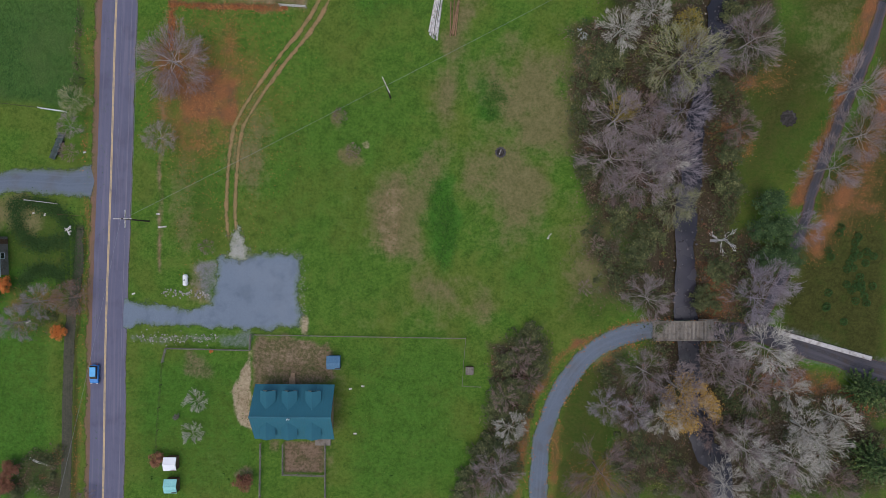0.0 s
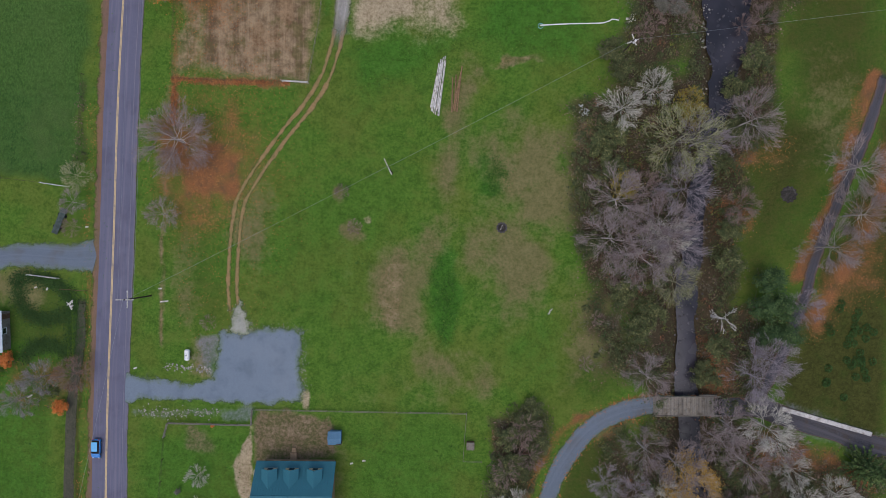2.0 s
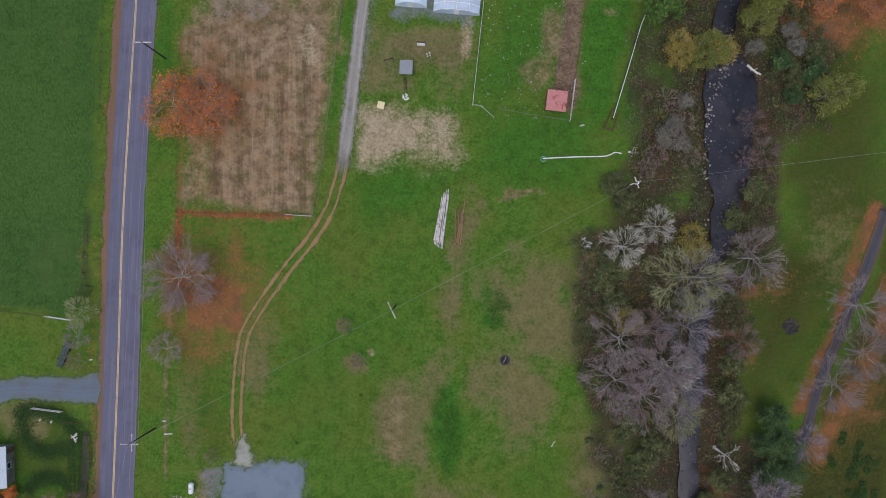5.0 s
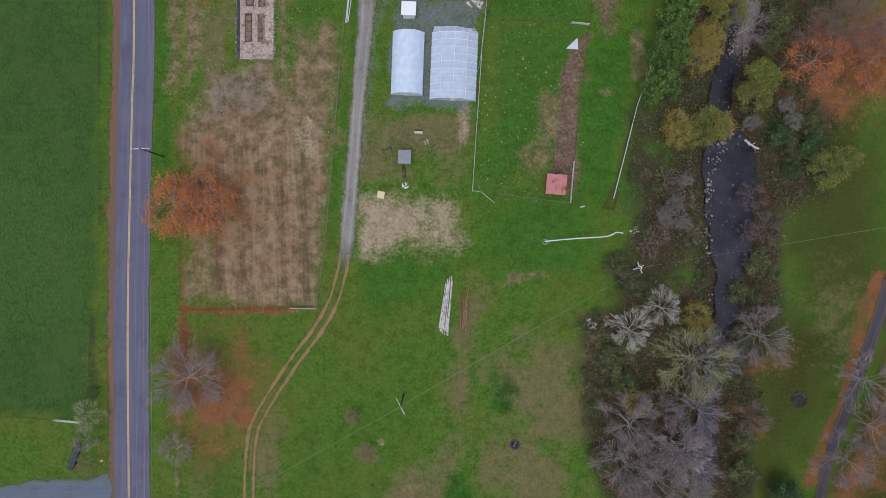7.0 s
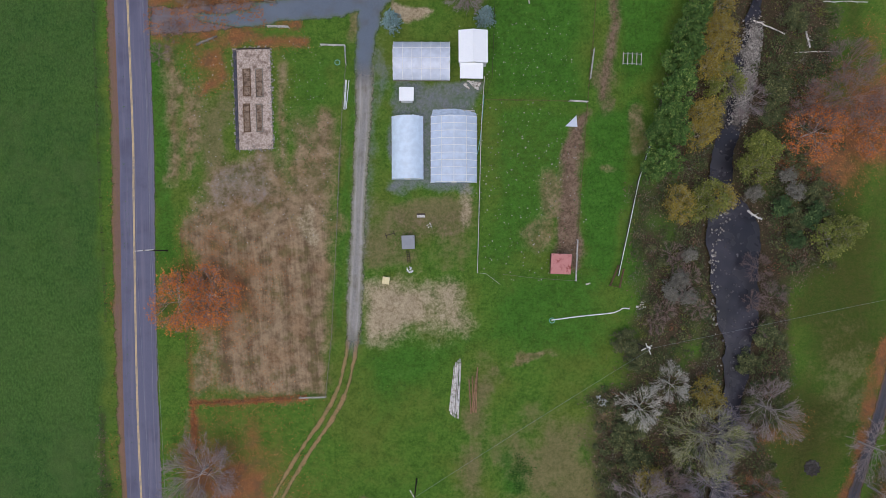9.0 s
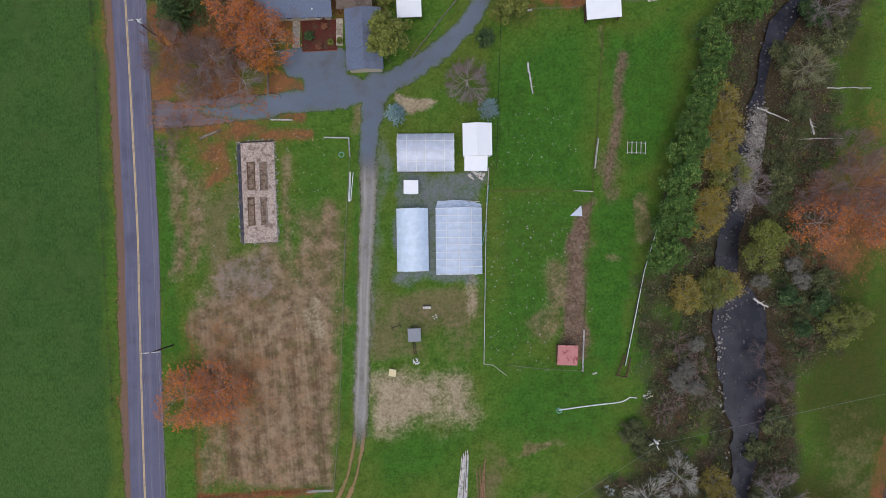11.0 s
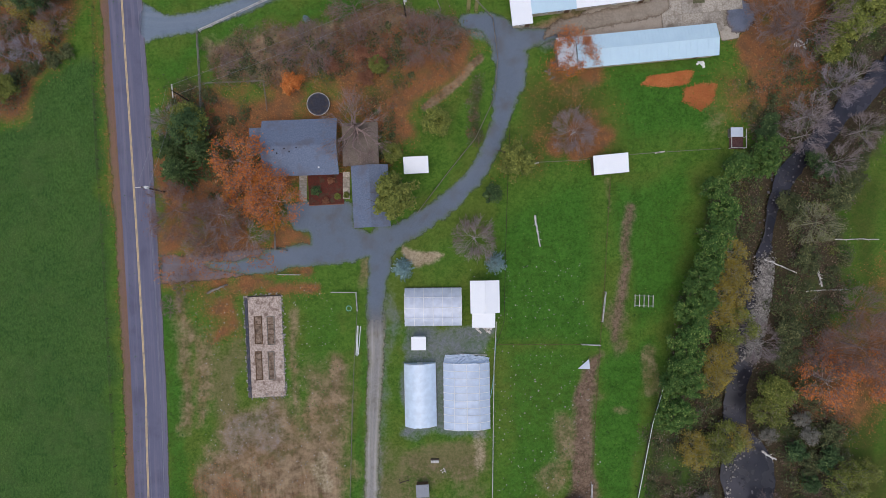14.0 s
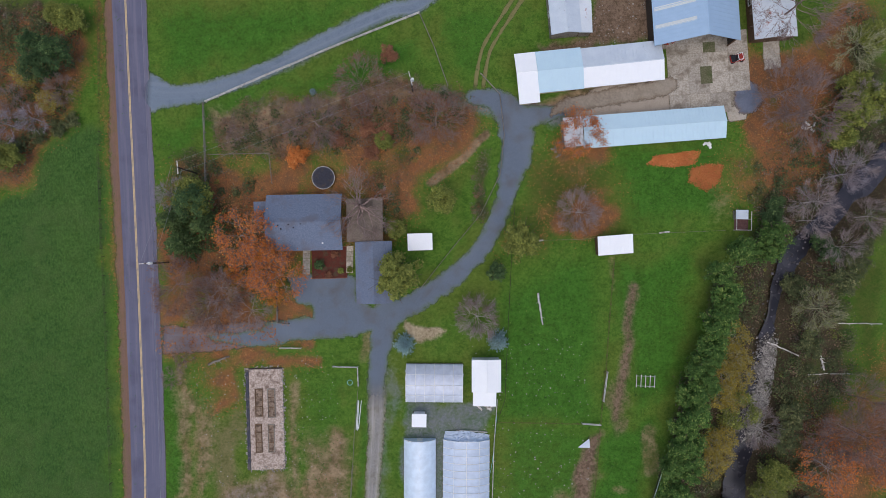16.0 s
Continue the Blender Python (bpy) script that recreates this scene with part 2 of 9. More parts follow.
WOOD_BROWN = plain("brown_timber", (104, 78, 58), (134, 106, 82), (84, 64, 48), 6.0, 1.0, 0.85, rnd=0.4)
WOOD_DARK = plain("creosote_timber", (56, 48, 42), (78, 68, 60), None, 6.0, 1.0, 0.8, rnd=0.2)
WHITE = plain("white_painted", (240, 240, 240), (250, 250, 248), (222, 222, 224), 4.0, 0.6, 0.55, rnd=0.08, bump=0.1)
PEELED = plain("peeled_brown_wood", (138, 108, 80), (172, 140, 108), (112, 86, 64), 5.0, 1.2, 0.85, rnd=0.4)
WHITELOG = plain("bleached_wood", (198, 191, 184), (236, 232, 228), (132, 120, 106), 5.0, 1.6, 0.8, rnd=0.2)
STEEL = plain("galvanised_steel", (150, 154, 158), (178, 182, 186), None, 6.0, 1.0, 0.45, metal=0.6, rnd=0.1, bump=0.1)
DARKSTEEL = plain("dark_steel", (40, 42, 46), (60, 62, 66), None, 6.0, 1.0, 0.5, metal=0.5, rnd=0.1, bump=0.1)
RUBBER = plain("rubber", (28, 28, 30), (40, 40, 42), None, 6.0, 1.0, 0.8, rnd=0.0)
STONE = plain("pale_stone", (150, 144, 138), (196, 190, 184), (112, 106, 102), 4.0, 1.0, 0.9, rnd=0.7, isl=True)
DARKSTONE = plain("wet_stone", (92, 88, 92), (128, 124, 130), (70, 66, 70), 4.0, 1.0, 0.7, rnd=0.7, isl=True)
TEAL_ROOF = metal_sheet("teal_metal_roof", (42, 100, 116), (52, 114, 130), rough=0.5)
SHINGLE = plain("grey_shingle", (100, 112, 134), (124, 134, 154), (108, 108, 120), 5.0, 0.4, 0.9, bump=0.6, rnd=0.1)
TAN_ROOF = plain("brown_flat_roof", (112, 100, 90), (134, 120, 108), (92, 80, 70), 4.0, 0.4, 0.9, rnd=0.1)
BLUE_ROOF = metal_sheet("blue_white_metal_roof", (158, 186, 214), (174, 200, 226), rough=0.45)
PALE_ROOF = metal_sheet("pale_blue_metal_roof", (190, 217, 232), (204, 229, 240), rough=0.45)
WHITE_ROOF = metal_sheet("white_metal_roof", (244, 246, 250), (252, 253, 254), rough=0.45)
ZINC_ROOF = metal_sheet("galvanised_roof", (184, 196, 210), (216, 224, 232), (150, 156, 166), 0.62, 0.5)
GREY_SHEET = metal_sheet("dull_grey_sheet", (136, 140, 148), (160, 164, 172), (118, 116, 118), 0.6, 0.55)
RUSTY_ROOF = metal_sheet("rusty_galvanised_roof", (200, 208, 216), (228, 232, 236), (160, 90, 64), 0.58, 0.6)
RED_ROOF = metal_sheet("faded_red_roof", (186, 118, 116), (206, 146, 142), (150, 74, 70), 0.52, 0.6)
CREAM = plain("cream_siding", (190, 176, 152), (206, 194, 172), (172, 156, 132), 4.0, 0.6, 0.8, rnd=0.1)
TANWALL = plain("tan_siding", (150, 124, 98), (170, 144, 116), (130, 106, 84), 4.0, 0.6, 0.8, rnd=0.1)
BRICK = plain("red_brick", (128, 84, 66), (158, 112, 90), (104, 72, 60), 9.0, 1.0, 0.9, rnd=0.2)
BLUEPAINT = plain("blue_plastic", (78, 118, 150), (92, 132, 162), None, 5.0, 1.0, 0.5, rnd=0.05)
TEALPAINT = plain("pale_teal_roofing", (140, 206, 204), (158, 216, 212), (124, 190, 190), 5.0, 1.0, 0.6, rnd=0.05)
CARBLUE = plain("blue_car_paint", (36, 120, 196), (44, 132, 206), None, 5.0, 1.0, 0.25, spec=0.6, rnd=0.0, bump=0.0)
REDPAINT = plain("red_paint", (150, 44, 36), (170, 58, 48), None, 5.0, 1.0, 0.5, rnd=0.0)
REDMULCH = plain("red_mulch", (74, 46, 38), (108, 52, 42), (82, 72, 56), 6.0, 1.0, 0.95, bump=0.8, rnd=0.0)
CHAR = plain("charred_earth", (40, 38, 36), (70, 66, 62), (96, 92, 90), 5.0, 1.0, 0.95, rnd=0.2)
BARK = plain("grey_bark", (172, 162, 158), (208, 198, 194), (138, 126, 122), 3.0, 0.5, 0.95, rnd=0.35)
BARK_WHITE = plain("pale_bark", (194, 188, 176), (226, 220, 208), (150, 140, 130), 3.0, 0.5, 0.95, rnd=0.3)
BARK_RUST = plain("brown_bark", (138, 116, 110), (172, 148, 140), (112, 90, 84), 3.0, 0.5, 0.95, rnd=0.35)
BARK_LILAC = plain("lilac_grey_bark", (148, 137, 143), (184, 173, 180), (126, 113, 116), 3.0, 0.5, 0.95, rnd=0.3)
BARK_OLIVE = plain("lichen_bark", (158, 154, 122), (188, 184, 150), (134, 128, 102), 3.0, 0.5, 0.95, rnd=0.3)
BARK_DARK = plain("dark_bark", (84, 74, 66), (112, 100, 90), None, 3.0, 0.5, 0.95, rnd=0.3)
LEAF_GREEN = foliage("dark_evergreen", (48, 72, 42), (82, 106, 62), (122, 140, 86))
LEAF_DEEP = foliage("deep_green_cover", (48, 74, 34), (62, 92, 44), (80, 108, 56))
LEAF_HEDGE = foliage("hedge_evergreen", (52, 83, 37), (98, 130, 60), (152, 168, 92))
LEAF_PINE = foliage("pine_needles", (66, 90, 52), (104, 126, 72), (144, 158, 100))
LEAF_GOLD = foliage("golden_leaves", (178, 108, 48), (214, 144, 64), (226, 178, 96))
LEAF_OLIVE = foliage("olive_leaves", (92, 102, 46), (138, 144, 68), (170, 172, 92))
LEAF_YELLOW = foliage("yellow_leaves", (138, 124, 54), (178, 156, 68), (208, 184, 94))
LEAF_ORANGE = foliage("orange_leaves", (196, 108, 52), (222, 134, 68), (230, 166, 100), 0.35)
LEAF_PILE = foliage("raked_leaves", (170, 96, 54), (206, 126, 72), (224, 158, 104))
TWIG_GREY = plain("grey_twigs", (146, 130, 128), (182, 166, 164), (118, 104, 102), 3.0, 0.5, 0.95, rnd=0.35)
TWIG_BROWN = plain("brown_twigs", (130, 110, 106), (162, 142, 136), (112, 90, 84), 3.0, 0.5, 0.95, rnd=0.35)
LEAF_RUST = foliage("rust_leaves", (126, 84, 64), (158, 108, 82), (180, 134, 102))
LEAF_AMBER = foliage("amber_leaves", (168, 132, 62), (204, 162, 80), (222, 188, 112))
LEAF_SPRUCE = foliage("blue_spruce_needles", (112, 142, 144), (156, 186, 186), (198, 218, 216))
LEAF_BRUSH = foliage("bramble_leaves", (66, 77, 48), (104, 110, 70), (148, 144, 100))
LEAF_BROWN = foliage("brown_scrub", (108, 88, 74), (142, 118, 102), (168, 144, 126))
LEAF_GREY = foliage("grey_scrub", (108, 104, 94), (138, 134, 122), (160, 156, 146))
LITTER = foliage("fallen_leaves", (142, 86, 52), (186, 118, 70), (208, 160, 104), 0.25)
GRASSY = foliage("grass_tufts", (44, 86, 28), (76, 120, 44), (122, 142, 66))


def film_material(name, tint, alpha):
    """Milky polythene sheet."""
    n = Nodes(name)
    a = n.noise(0.8, 4.0)
    c = n.mix(n.ramp(a, 0.3, 0.75), srgb(*tint), srgb(*[min(255, v + 7) for v in tint]))
    n.bump(n.noise(1.5, 3.0), 0.25, 0.05)
    n.put(n.p.inputs["Alpha"], n.ramp(a, 0.3, 0.7, alpha - 0.04, alpha + 0.04))
    return n.done(c, 0.3, 0.0, 0.5)


FILM_MILKY = film_material("milky_film", (214, 230, 246), 0.95)
FILM_CLEAR = film_material("clear_film", (214, 228, 248), 0.78)
FILM_GREY = film_material("dusty_film", (214, 220, 234), 0.88)


def water_material():
    n = Nodes("creek_water")
    w = n.noise(1.2, 4.0, 0.6, n.stretch(1.0, 0.6, 1.0))
    c = n.mix(n.ramp(n.noise(0.12, 3.0), 0.4, 0.65), srgb(40, 40, 47), srgb(60, 58, 66))
    n.bump(w, 0.25, 0.08)
    return n.done(c, n.ramp(n.noise(0.3, 2.0), 0.4, 0.6, 0.12, 0.3), 0.0, 0.45)


WATER = water_material()
GLASS = plain("window_glass", (30, 36, 42), (40, 46, 52), None, 2.0, 1.0, 0.08, spec=0.8, rnd=0.1, bump=0.0)


# ---- helpers for meshes ----
def part(name, bm, material, parent=None, label=""):
    """Links a bmesh or mesh as one object under a thing or a part."""
    if isinstance(bm, bmesh.types.BMesh):
        bmesh.ops.recalc_face_normals(bm, faces=bm.faces)
        me = bpy.data.meshes.new(name)
        bm.to_mesh(me)
        bm.free()
    else:
        me = bm
    if material:
        me.materials.clear()
        me.materials.append(material)
    ob = new(name, me)
    ob.parent = parent
    return tagged(ob, label)


def thing(name, x, y, z=0.0, rot=0.0, label="", category="", group=""):
    ob = new(name)
    ob.empty_display_size = 0.2
    ob.matrix_basis = pose(x, y, z, 0, 0, rot)
    return tagged(ob, label, category, group)


def mesh_of(name, verts, faces, material=None, smooth=False):
    me = bpy.data.meshes.new(name)
    me.from_pydata([tuple(v) for v in verts], [], [tuple(f) for f in faces])
    if material:
        me.materials.append(material)
    if smooth:
        me.polygons.foreach_set("use_smooth", [True] * len(me.polygons))
    return me


def box(bm, x0, x1, y0, y1, z0, z1, bevel=0.0):
    m = Matrix.Translation(((x0 + x1) / 2, (y0 + y1) / 2, (z0 + z1) / 2)) @ Matrix.Diagonal((x1 - x0, y1 - y0, z1 - z0, 1))
    made = bmesh.ops.create_cube(bm, size=1, matrix=m)["verts"]
    if bevel:
        bmesh.ops.bevel(bm, geom=list({e for v in made for e in v.link_edges}), offset=bevel, segments=1, affect="EDGES")
    return bm


def boxed(*a, bevel=0.0):
    return box(bmesh.new(), *a, bevel=bevel)


def prism(bm, points, thick):
    """Closed slab: a polygon of 3D points, extruded downwards by thick."""
    top = [bm.verts.new(p) for p in points]
    low = [bm.verts.new((p[0], p[1], p[2] - thick)) for p in points]
    bm.faces.new(top), bm.faces.new(low[::-1])
    for i in range(len(points)):
        j = (i + 1) % len(points)
        bm.faces.new((top[i], low[i], low[j], top[j]))
    return bm


def rod(bm, p, q, r0, r1=None, sides=6):
    p, q = Vector(p), Vector(q)
    d = q - p
    m = Matrix.Translation((p + q) / 2) @ d.to_track_quat("Z", "Y").to_matrix().to_4x4()
    bmesh.ops.create_cone(bm, cap_ends=True, segments=sides, radius1=r0, radius2=r0 if r1 is None else r1, depth=d.length, matrix=m)
    return bm


def tube(points, r, sides=6, closed=False):
    """One continuous round pipe through 3D points."""
    p = [Vector(q) for q in points]
    bm, rings = bmesh.new(), []
    for i, q in enumerate(p):
        d = (p[(i + 1) % len(p)] - p[i - 1]) if closed or 0 < i < len(p) - 1 else (p[1] - p[0] if i == 0 else p[-1] - p[-2])
        m = d.to_track_quat("Z", "Y").to_matrix()
        rings.append([bm.verts.new(q + m @ Vector((r * math.cos(2 * math.pi * k / sides), r * math.sin(2 * math.pi * k / sides), 0))) for k in range(sides)])
    for a, b in zip(rings, rings[1:] + ([rings[0]] if closed else [])):
        if b is not a:
            off = min(range(sides), key=lambda o: sum((a[k].co - b[(k + o) % sides].co).length for k in range(sides)))
            for k in range(sides):
                bm.faces.new((a[k], a[(k + 1) % sides], b[(k + 1 + off) % sides], b[(k + off) % sides]))
    if not closed:
        bm.faces.new(rings[0]), bm.faces.new(rings[-1])
    return bm


def smooth_path(points, step=1.0):
    """Catmull-Rom through the points, evenly stepped."""
    p = [np.array(q, float) for q in points]
    p = [2 * p[0] - p[1], *p, 2 * p[-1] - p[-2]]
    out = []
    for a, b, c, d in zip(p, p[1:], p[2:], p[3:]):
        n = max(2, int(np.linalg.norm(c - b) / step))
        for i in range(n):
            t = i / n
            out.append(0.5 * (2 * b + (c - a) * t + (2 * a - 5 * b + 4 * c - d) * t * t + (3 * b - a - 3 * c + d) * t ** 3))
    return np.array(out + [p[-2]])


def lattice(ix, iy, seed):
    h = np.sin(ix * 127.1 + iy * 311.7 + seed * 74.7) * 43758.5453
    return h - np.floor(h)


def vnoise(x, y, size, seed=0):
    """Smooth value noise in 0..1 on arrays."""
    x, y = np.asarray(x, float) / size, np.asarray(y, float) / size
    ix, iy = np.floor(x), np.floor(y)
    fx, fy = x - ix, y - iy
    fx, fy = fx * fx * (3 - 2 * fx), fy * fy * (3 - 2 * fy)
    a, b = lattice(ix, iy, seed), lattice(ix + 1, iy, seed)
    c, d = lattice(ix, iy + 1, seed), lattice(ix + 1, iy + 1, seed)
    return (a * (1 - fx) + b * fx) * (1 - fy) + (c * (1 - fx) + d * fx) * fy


def inset_mesh(name, verts, faces, inset, side, tail):
    """A sheet that knows how far each point lies inside its worn edge, and how far from its middle line."""
    me = mesh_of(name, verts, faces, None, True)
    for key, values in (("inset", inset), ("side", side), ("tail", tail)):
        me.attributes.new(key, "FLOAT", "POINT").data.foreach_set("value", np.asarray(values, np.float32))
    return me


def ribbon(points, half, z, step=0.8, rag=0.0, seed=1, rim=0.25):
    """A strip along a path, wavering by rag at its edges, which thin out over the rim. half: a number, or one for each point."""
    halves = [half] * len(points) if np.isscalar(half) else half
    both = smooth_path([(*q[:2], h) for q, h in zip(points, halves)], step)
    p, half = both[:, :2], both[:, 2] + 0.7 * rim
    d = np.gradient(p, axis=0)
    d /= np.linalg.norm(d, axis=1)[:, None]
    nrm = np.stack([-d[:, 1], d[:, 0]], 1)
    i = np.arange(len(p)) * step
    jl = rag * (vnoise(i, 3.0, 4.0, seed) - 0.5) * 2 + rag * 0.5 * (vnoise(i, 3.0, 1.1, seed + 5) - 0.5) * 2
    jr = rag * (vnoise(i, 9.0, 4.0, seed + 1) - 0.5) * 2 + rag * 0.5 * (vnoise(i, 9.0, 1.1, seed + 6) - 0.5) * 2
    lo, hi = half + jl, -half - jr
    ends = np.minimum(np.arange(len(p)), np.arange(len(p))[::-1]) * step
    across = np.stack([lo, lo * 0.5, np.zeros(len(p)), hi * 0.5, hi], 1)
    depth = np.stack([0 * lo, lo * 0.5, np.minimum(lo, -hi), -hi * 0.5, 0 * hi], 1) / max(rim, 0.01)
    dz = np.array([-0.02, 0.01, 0.03, 0.01, -0.02])
    verts = np.concatenate([p[:, None] + nrm[:, None] * across[:, :, None], np.broadcast_to(z + dz[None, :, None], (len(p), 5, 1))], 2).reshape(-1, 3)
    faces = [(a * 5 + k + 5, a * 5 + k + 6, a * 5 + k + 1, a * 5 + k) for a in range(len(p) - 1) for k in range(4)]
    return inset_mesh("strip", verts.tolist(), faces, depth.ravel(), across.ravel(), np.repeat(ends, 5))


def patch(points, z, rag=0.3, seed=1, step=0.45, rim=0.35, arms=(), rounded=True):
    """A closed area on the ground whose edge wanders by rag and thins out over the rim. arms: paths that run into it, with their half widths."""
    q = smooth_path([*points, points[0]], 0.6) if rounded else np.array([*points, points[0]], float)
    arms = [smooth_path([(*a, h) for a, h in zip(path, halves)], 1.0) for path, halves in arms]
    ends = np.concatenate([q, *[a[:, :2] for a in arms]])
    (x0, y0), (x1, y1) = ends.min(0) - 4.5, ends.max(0) + 4.5
    px, py = np.meshgrid(np.arange(x0, x1, step), np.arange(y0, y1, step))
    nx, ny = px.shape[1], px.shape[0]
    x = px + rag * 1.6 * (vnoise(px, py, 1.6, seed) - 0.5)
    y = py + rag * 1.6 * (vnoise(px, py, 1.6, seed + 3) - 0.5)
    inside, best = np.zeros(x.shape, bool), np.full(x.shape, 1e9)
    for (ax, ay), (bx, by) in zip(q, q[1:]):
        inside ^= ((ay > y) != (by > y)) & (x < (bx - ax) * (y - ay) / ((by - ay) or 1e-9) + ax)
        dx, dy = bx - ax, by - ay
        t = np.clip(((x - ax) * dx + (y - ay) * dy) / max(dx * dx + dy * dy, 1e-9), 0, 1)
        best = np.minimum(best, np.hypot(x - ax - t * dx, y - ay - t * dy))
    deep = np.where(inside, best, -best)
    for arm in arms:
        for (ax, ay, ah), (bx, by, bh) in zip(arm, arm[1:]):
            dx, dy = bx - ax, by - ay
            t = np.clip(((x - ax) * dx + (y - ay) * dy) / max(dx * dx + dy * dy, 1e-9), 0, 1)
            gap = np.hypot(x - ax - t * dx, y - ay - t * dy)
            deep = np.maximum(deep, ah + t * (bh - ah) - gap)
    deep = deep / rim + 0.7
    used = np.flatnonzero((deep[:-1, :-1] > 0) | (deep[1:, :-1] > 0) | (deep[:-1, 1:] > 0) | (deep[1:, 1:] > 0))
    a = (used // (nx - 1)) * nx + used % (nx - 1)
    keep, back = np.unique(np.stack([a, a + 1, a + nx + 1, a + nx], 1), return_inverse=True)
    verts = np.stack([px.ravel()[keep], py.ravel()[keep], np.full(len(keep), z)], 1)
    return inset_mesh("patch", verts.tolist(), back.reshape(-1, 4).tolist(), np.maximum(deep.ravel()[keep], 0), np.full(len(keep), 9.0), np.full(len(keep), 9.0))


# ---- ground ----
ROAD = [(-72.0, -260.0), (-67.4, -90.0), (-66.1, -47.2), (-65.6, -17.5), (-64.5, 15.5), (-63.5, 47.9), (-61.3, 86.6), (-60.4, 100.9), (-59.1, 138.6), (-57.7, 189.6), (-54.6, 290.0), (-51.0, 420.0)]
CREEK = [(62.0, -140.0), (55.8, -51.1), (52.1, -40.0), (49.1, -23.3), (48.3, -13.3), (47.7, 1.2), (48.8, 12.4), (50.8, 29.1), (54.6, 44.0), (55.6, 51.0), (56.2, 61.0), (56.0, 73.0), (54.3, 82.5), (58.8, 97.6), (61.6, 106.4), (64.8, 119.5), (69.0, 128.6), (75.0, 134.8), (80.5, 139.8), (86.0, 144.6), (91.0, 148.5), (100.0, 155.0), (160.0, 200.0), (260.0, 260.0)]
CREEKW = [2.0, 2.0, 2.1, 2.1, 2.0, 1.7, 1.7, 1.8, 2.1, 3.0, 4.4, 5.0, 2.2, 1.3, 1.1, 0.9, 1.9, 2.0, 1.9, 2.0, 2.2, 2.6, 3.0, 3.0]
creek_path = smooth_path(CREEK, 2.0)


def grid_line(lo, hi, step, far):
    mid = np.arange(lo, hi + step / 2, step)
    out = step * np.cumsum(1.45 ** np.arange(1, 60))
    out = out[out < far]
    return np.concatenate([lo - out[::-1], mid, hi + out])


gx, gy = grid_line(-100, 104, 0.7, 2500), grid_line(-60, 204, 0.7, 2500)
GX, GY = np.meshgrid(gx, gy)
NX, NY = len(gx), len(gy)
PX, PY = GX.ravel(), GY.ravel()
# edges of every patch wander a little
WX = PX + (vnoise(PX, PY, 5.0, 11) - 0.5) * 3.0 + (vnoise(PX, PY, 1.7, 12) - 0.5) * 1.4
WY = PY + (vnoise(PX, PY, 5.0, 13) - 0.5) * 3.0 + (vnoise(PX, PY, 1.7, 14) - 0.5) * 1.4


SX, SY = (2 * PX + WX) / 3, (2 * PY + WY) / 3


def near_line(points, x=None, y=None, step=2.0):
    x, y = (SX, SY) if x is None else (x, y)
    p = smooth_path(points, step)
    best = np.full(x.shape, 1e9)
    for a, b in zip(p, p[1:]):
        d = b - a
        t = np.clip(((x - a[0]) * d[0] + (y - a[1]) * d[1]) / max(d @ d, 1e-9), 0, 1)
        best = np.minimum(best, np.hypot(x - a[0] - t * d[0], y - a[1] - t * d[1]))
    return best


def fall(d, soft):
    """1 inside (d < 0), 0 outside, over a soft band."""
    return np.clip(0.5 - d / (2 * soft), 0, 1)


def stroke(points, half, soft=0.8, step=3.0):
    return fall(near_line(points, step=step) - half, soft)


def spot(x, y, rx, ry=None, soft=0.35, rot=0.0):
    ry = ry or rx
    c, s = math.cos(radians(rot)), math.sin(radians(rot))
    u, v = (WX - x) * c + (WY - y) * s, -(WX - x) * s + (WY - y) * c
    return np.clip((1 + soft - np.hypot(u / rx, v / ry)) / (2 * soft), 0, 1)


def area(points, soft=1.0, warped=True):
    x, y = (WX, WY) if warped else (PX, PY)
    inside, best = np.zeros(x.shape, bool), np.full(x.shape, 1e9)
    for (ax, ay), (bx, by) in zip(points, [*points[1:], points[0]]):
        hit = (ay > y) != (by > y)
        inside ^= hit & (x < (bx - ax) * (y - ay) / ((by - ay) or 1e-9) + ax)
        dx, dy = bx - ax, by - ay
        t = np.clip(((x - ax) * dx + (y - ay) * dy) / max(dx * dx + dy * dy, 1e-9), 0, 1)
        best = np.minimum(best, np.hypot(x - ax - t * dx, y - ay - t * dy))
    return fall(np.where(inside, -best, best), soft)


def most(*masks):
    return np.maximum.reduce(masks)


LANE_S = [(25.0, -95.0), (20.5, -65.0), (18.6, -50.5), (18.8, -41.7), (19.9, -35.1), (23.7, -26.3), (30.3, -19.1), (40.2, -15.8), (54.0, -16.1)]
LANE_S2 = [(52.5, -16.1), (61.1, -16.4), (73.2, -19.9), (86.2, -24.1), (110.0, -28.0), (180.0, -40.0)]
LANE_E = [(86.2, 49.6), (83.1, 39.7), (78.7, 28.7), (73.8, 16.6), (69.9, 4.5), (66.6, -4.3), (61.1, -15.3)]
DRIVE_W = [(-56.3, 123.3), (-49.7, 122.7), (-39.7, 122.8), (-30.7, 123.3)]
DRIVE_N = [(-34.1, 123.2), (-24.0, 123.4), (-12.8, 124.0), (-5.9, 126.5), (2.2, 131.0), (9.3, 137.3), (13.6, 145.4), (16.0, 152.4)]
FARM_TRACK = [(-20.5, 57.3), (-19.5, 65.0), (-17.2, 84.9), (-15.2, 100.1), (-13.8, 113.3), (-12.3, 120.4), (-11.2, 124.7)]
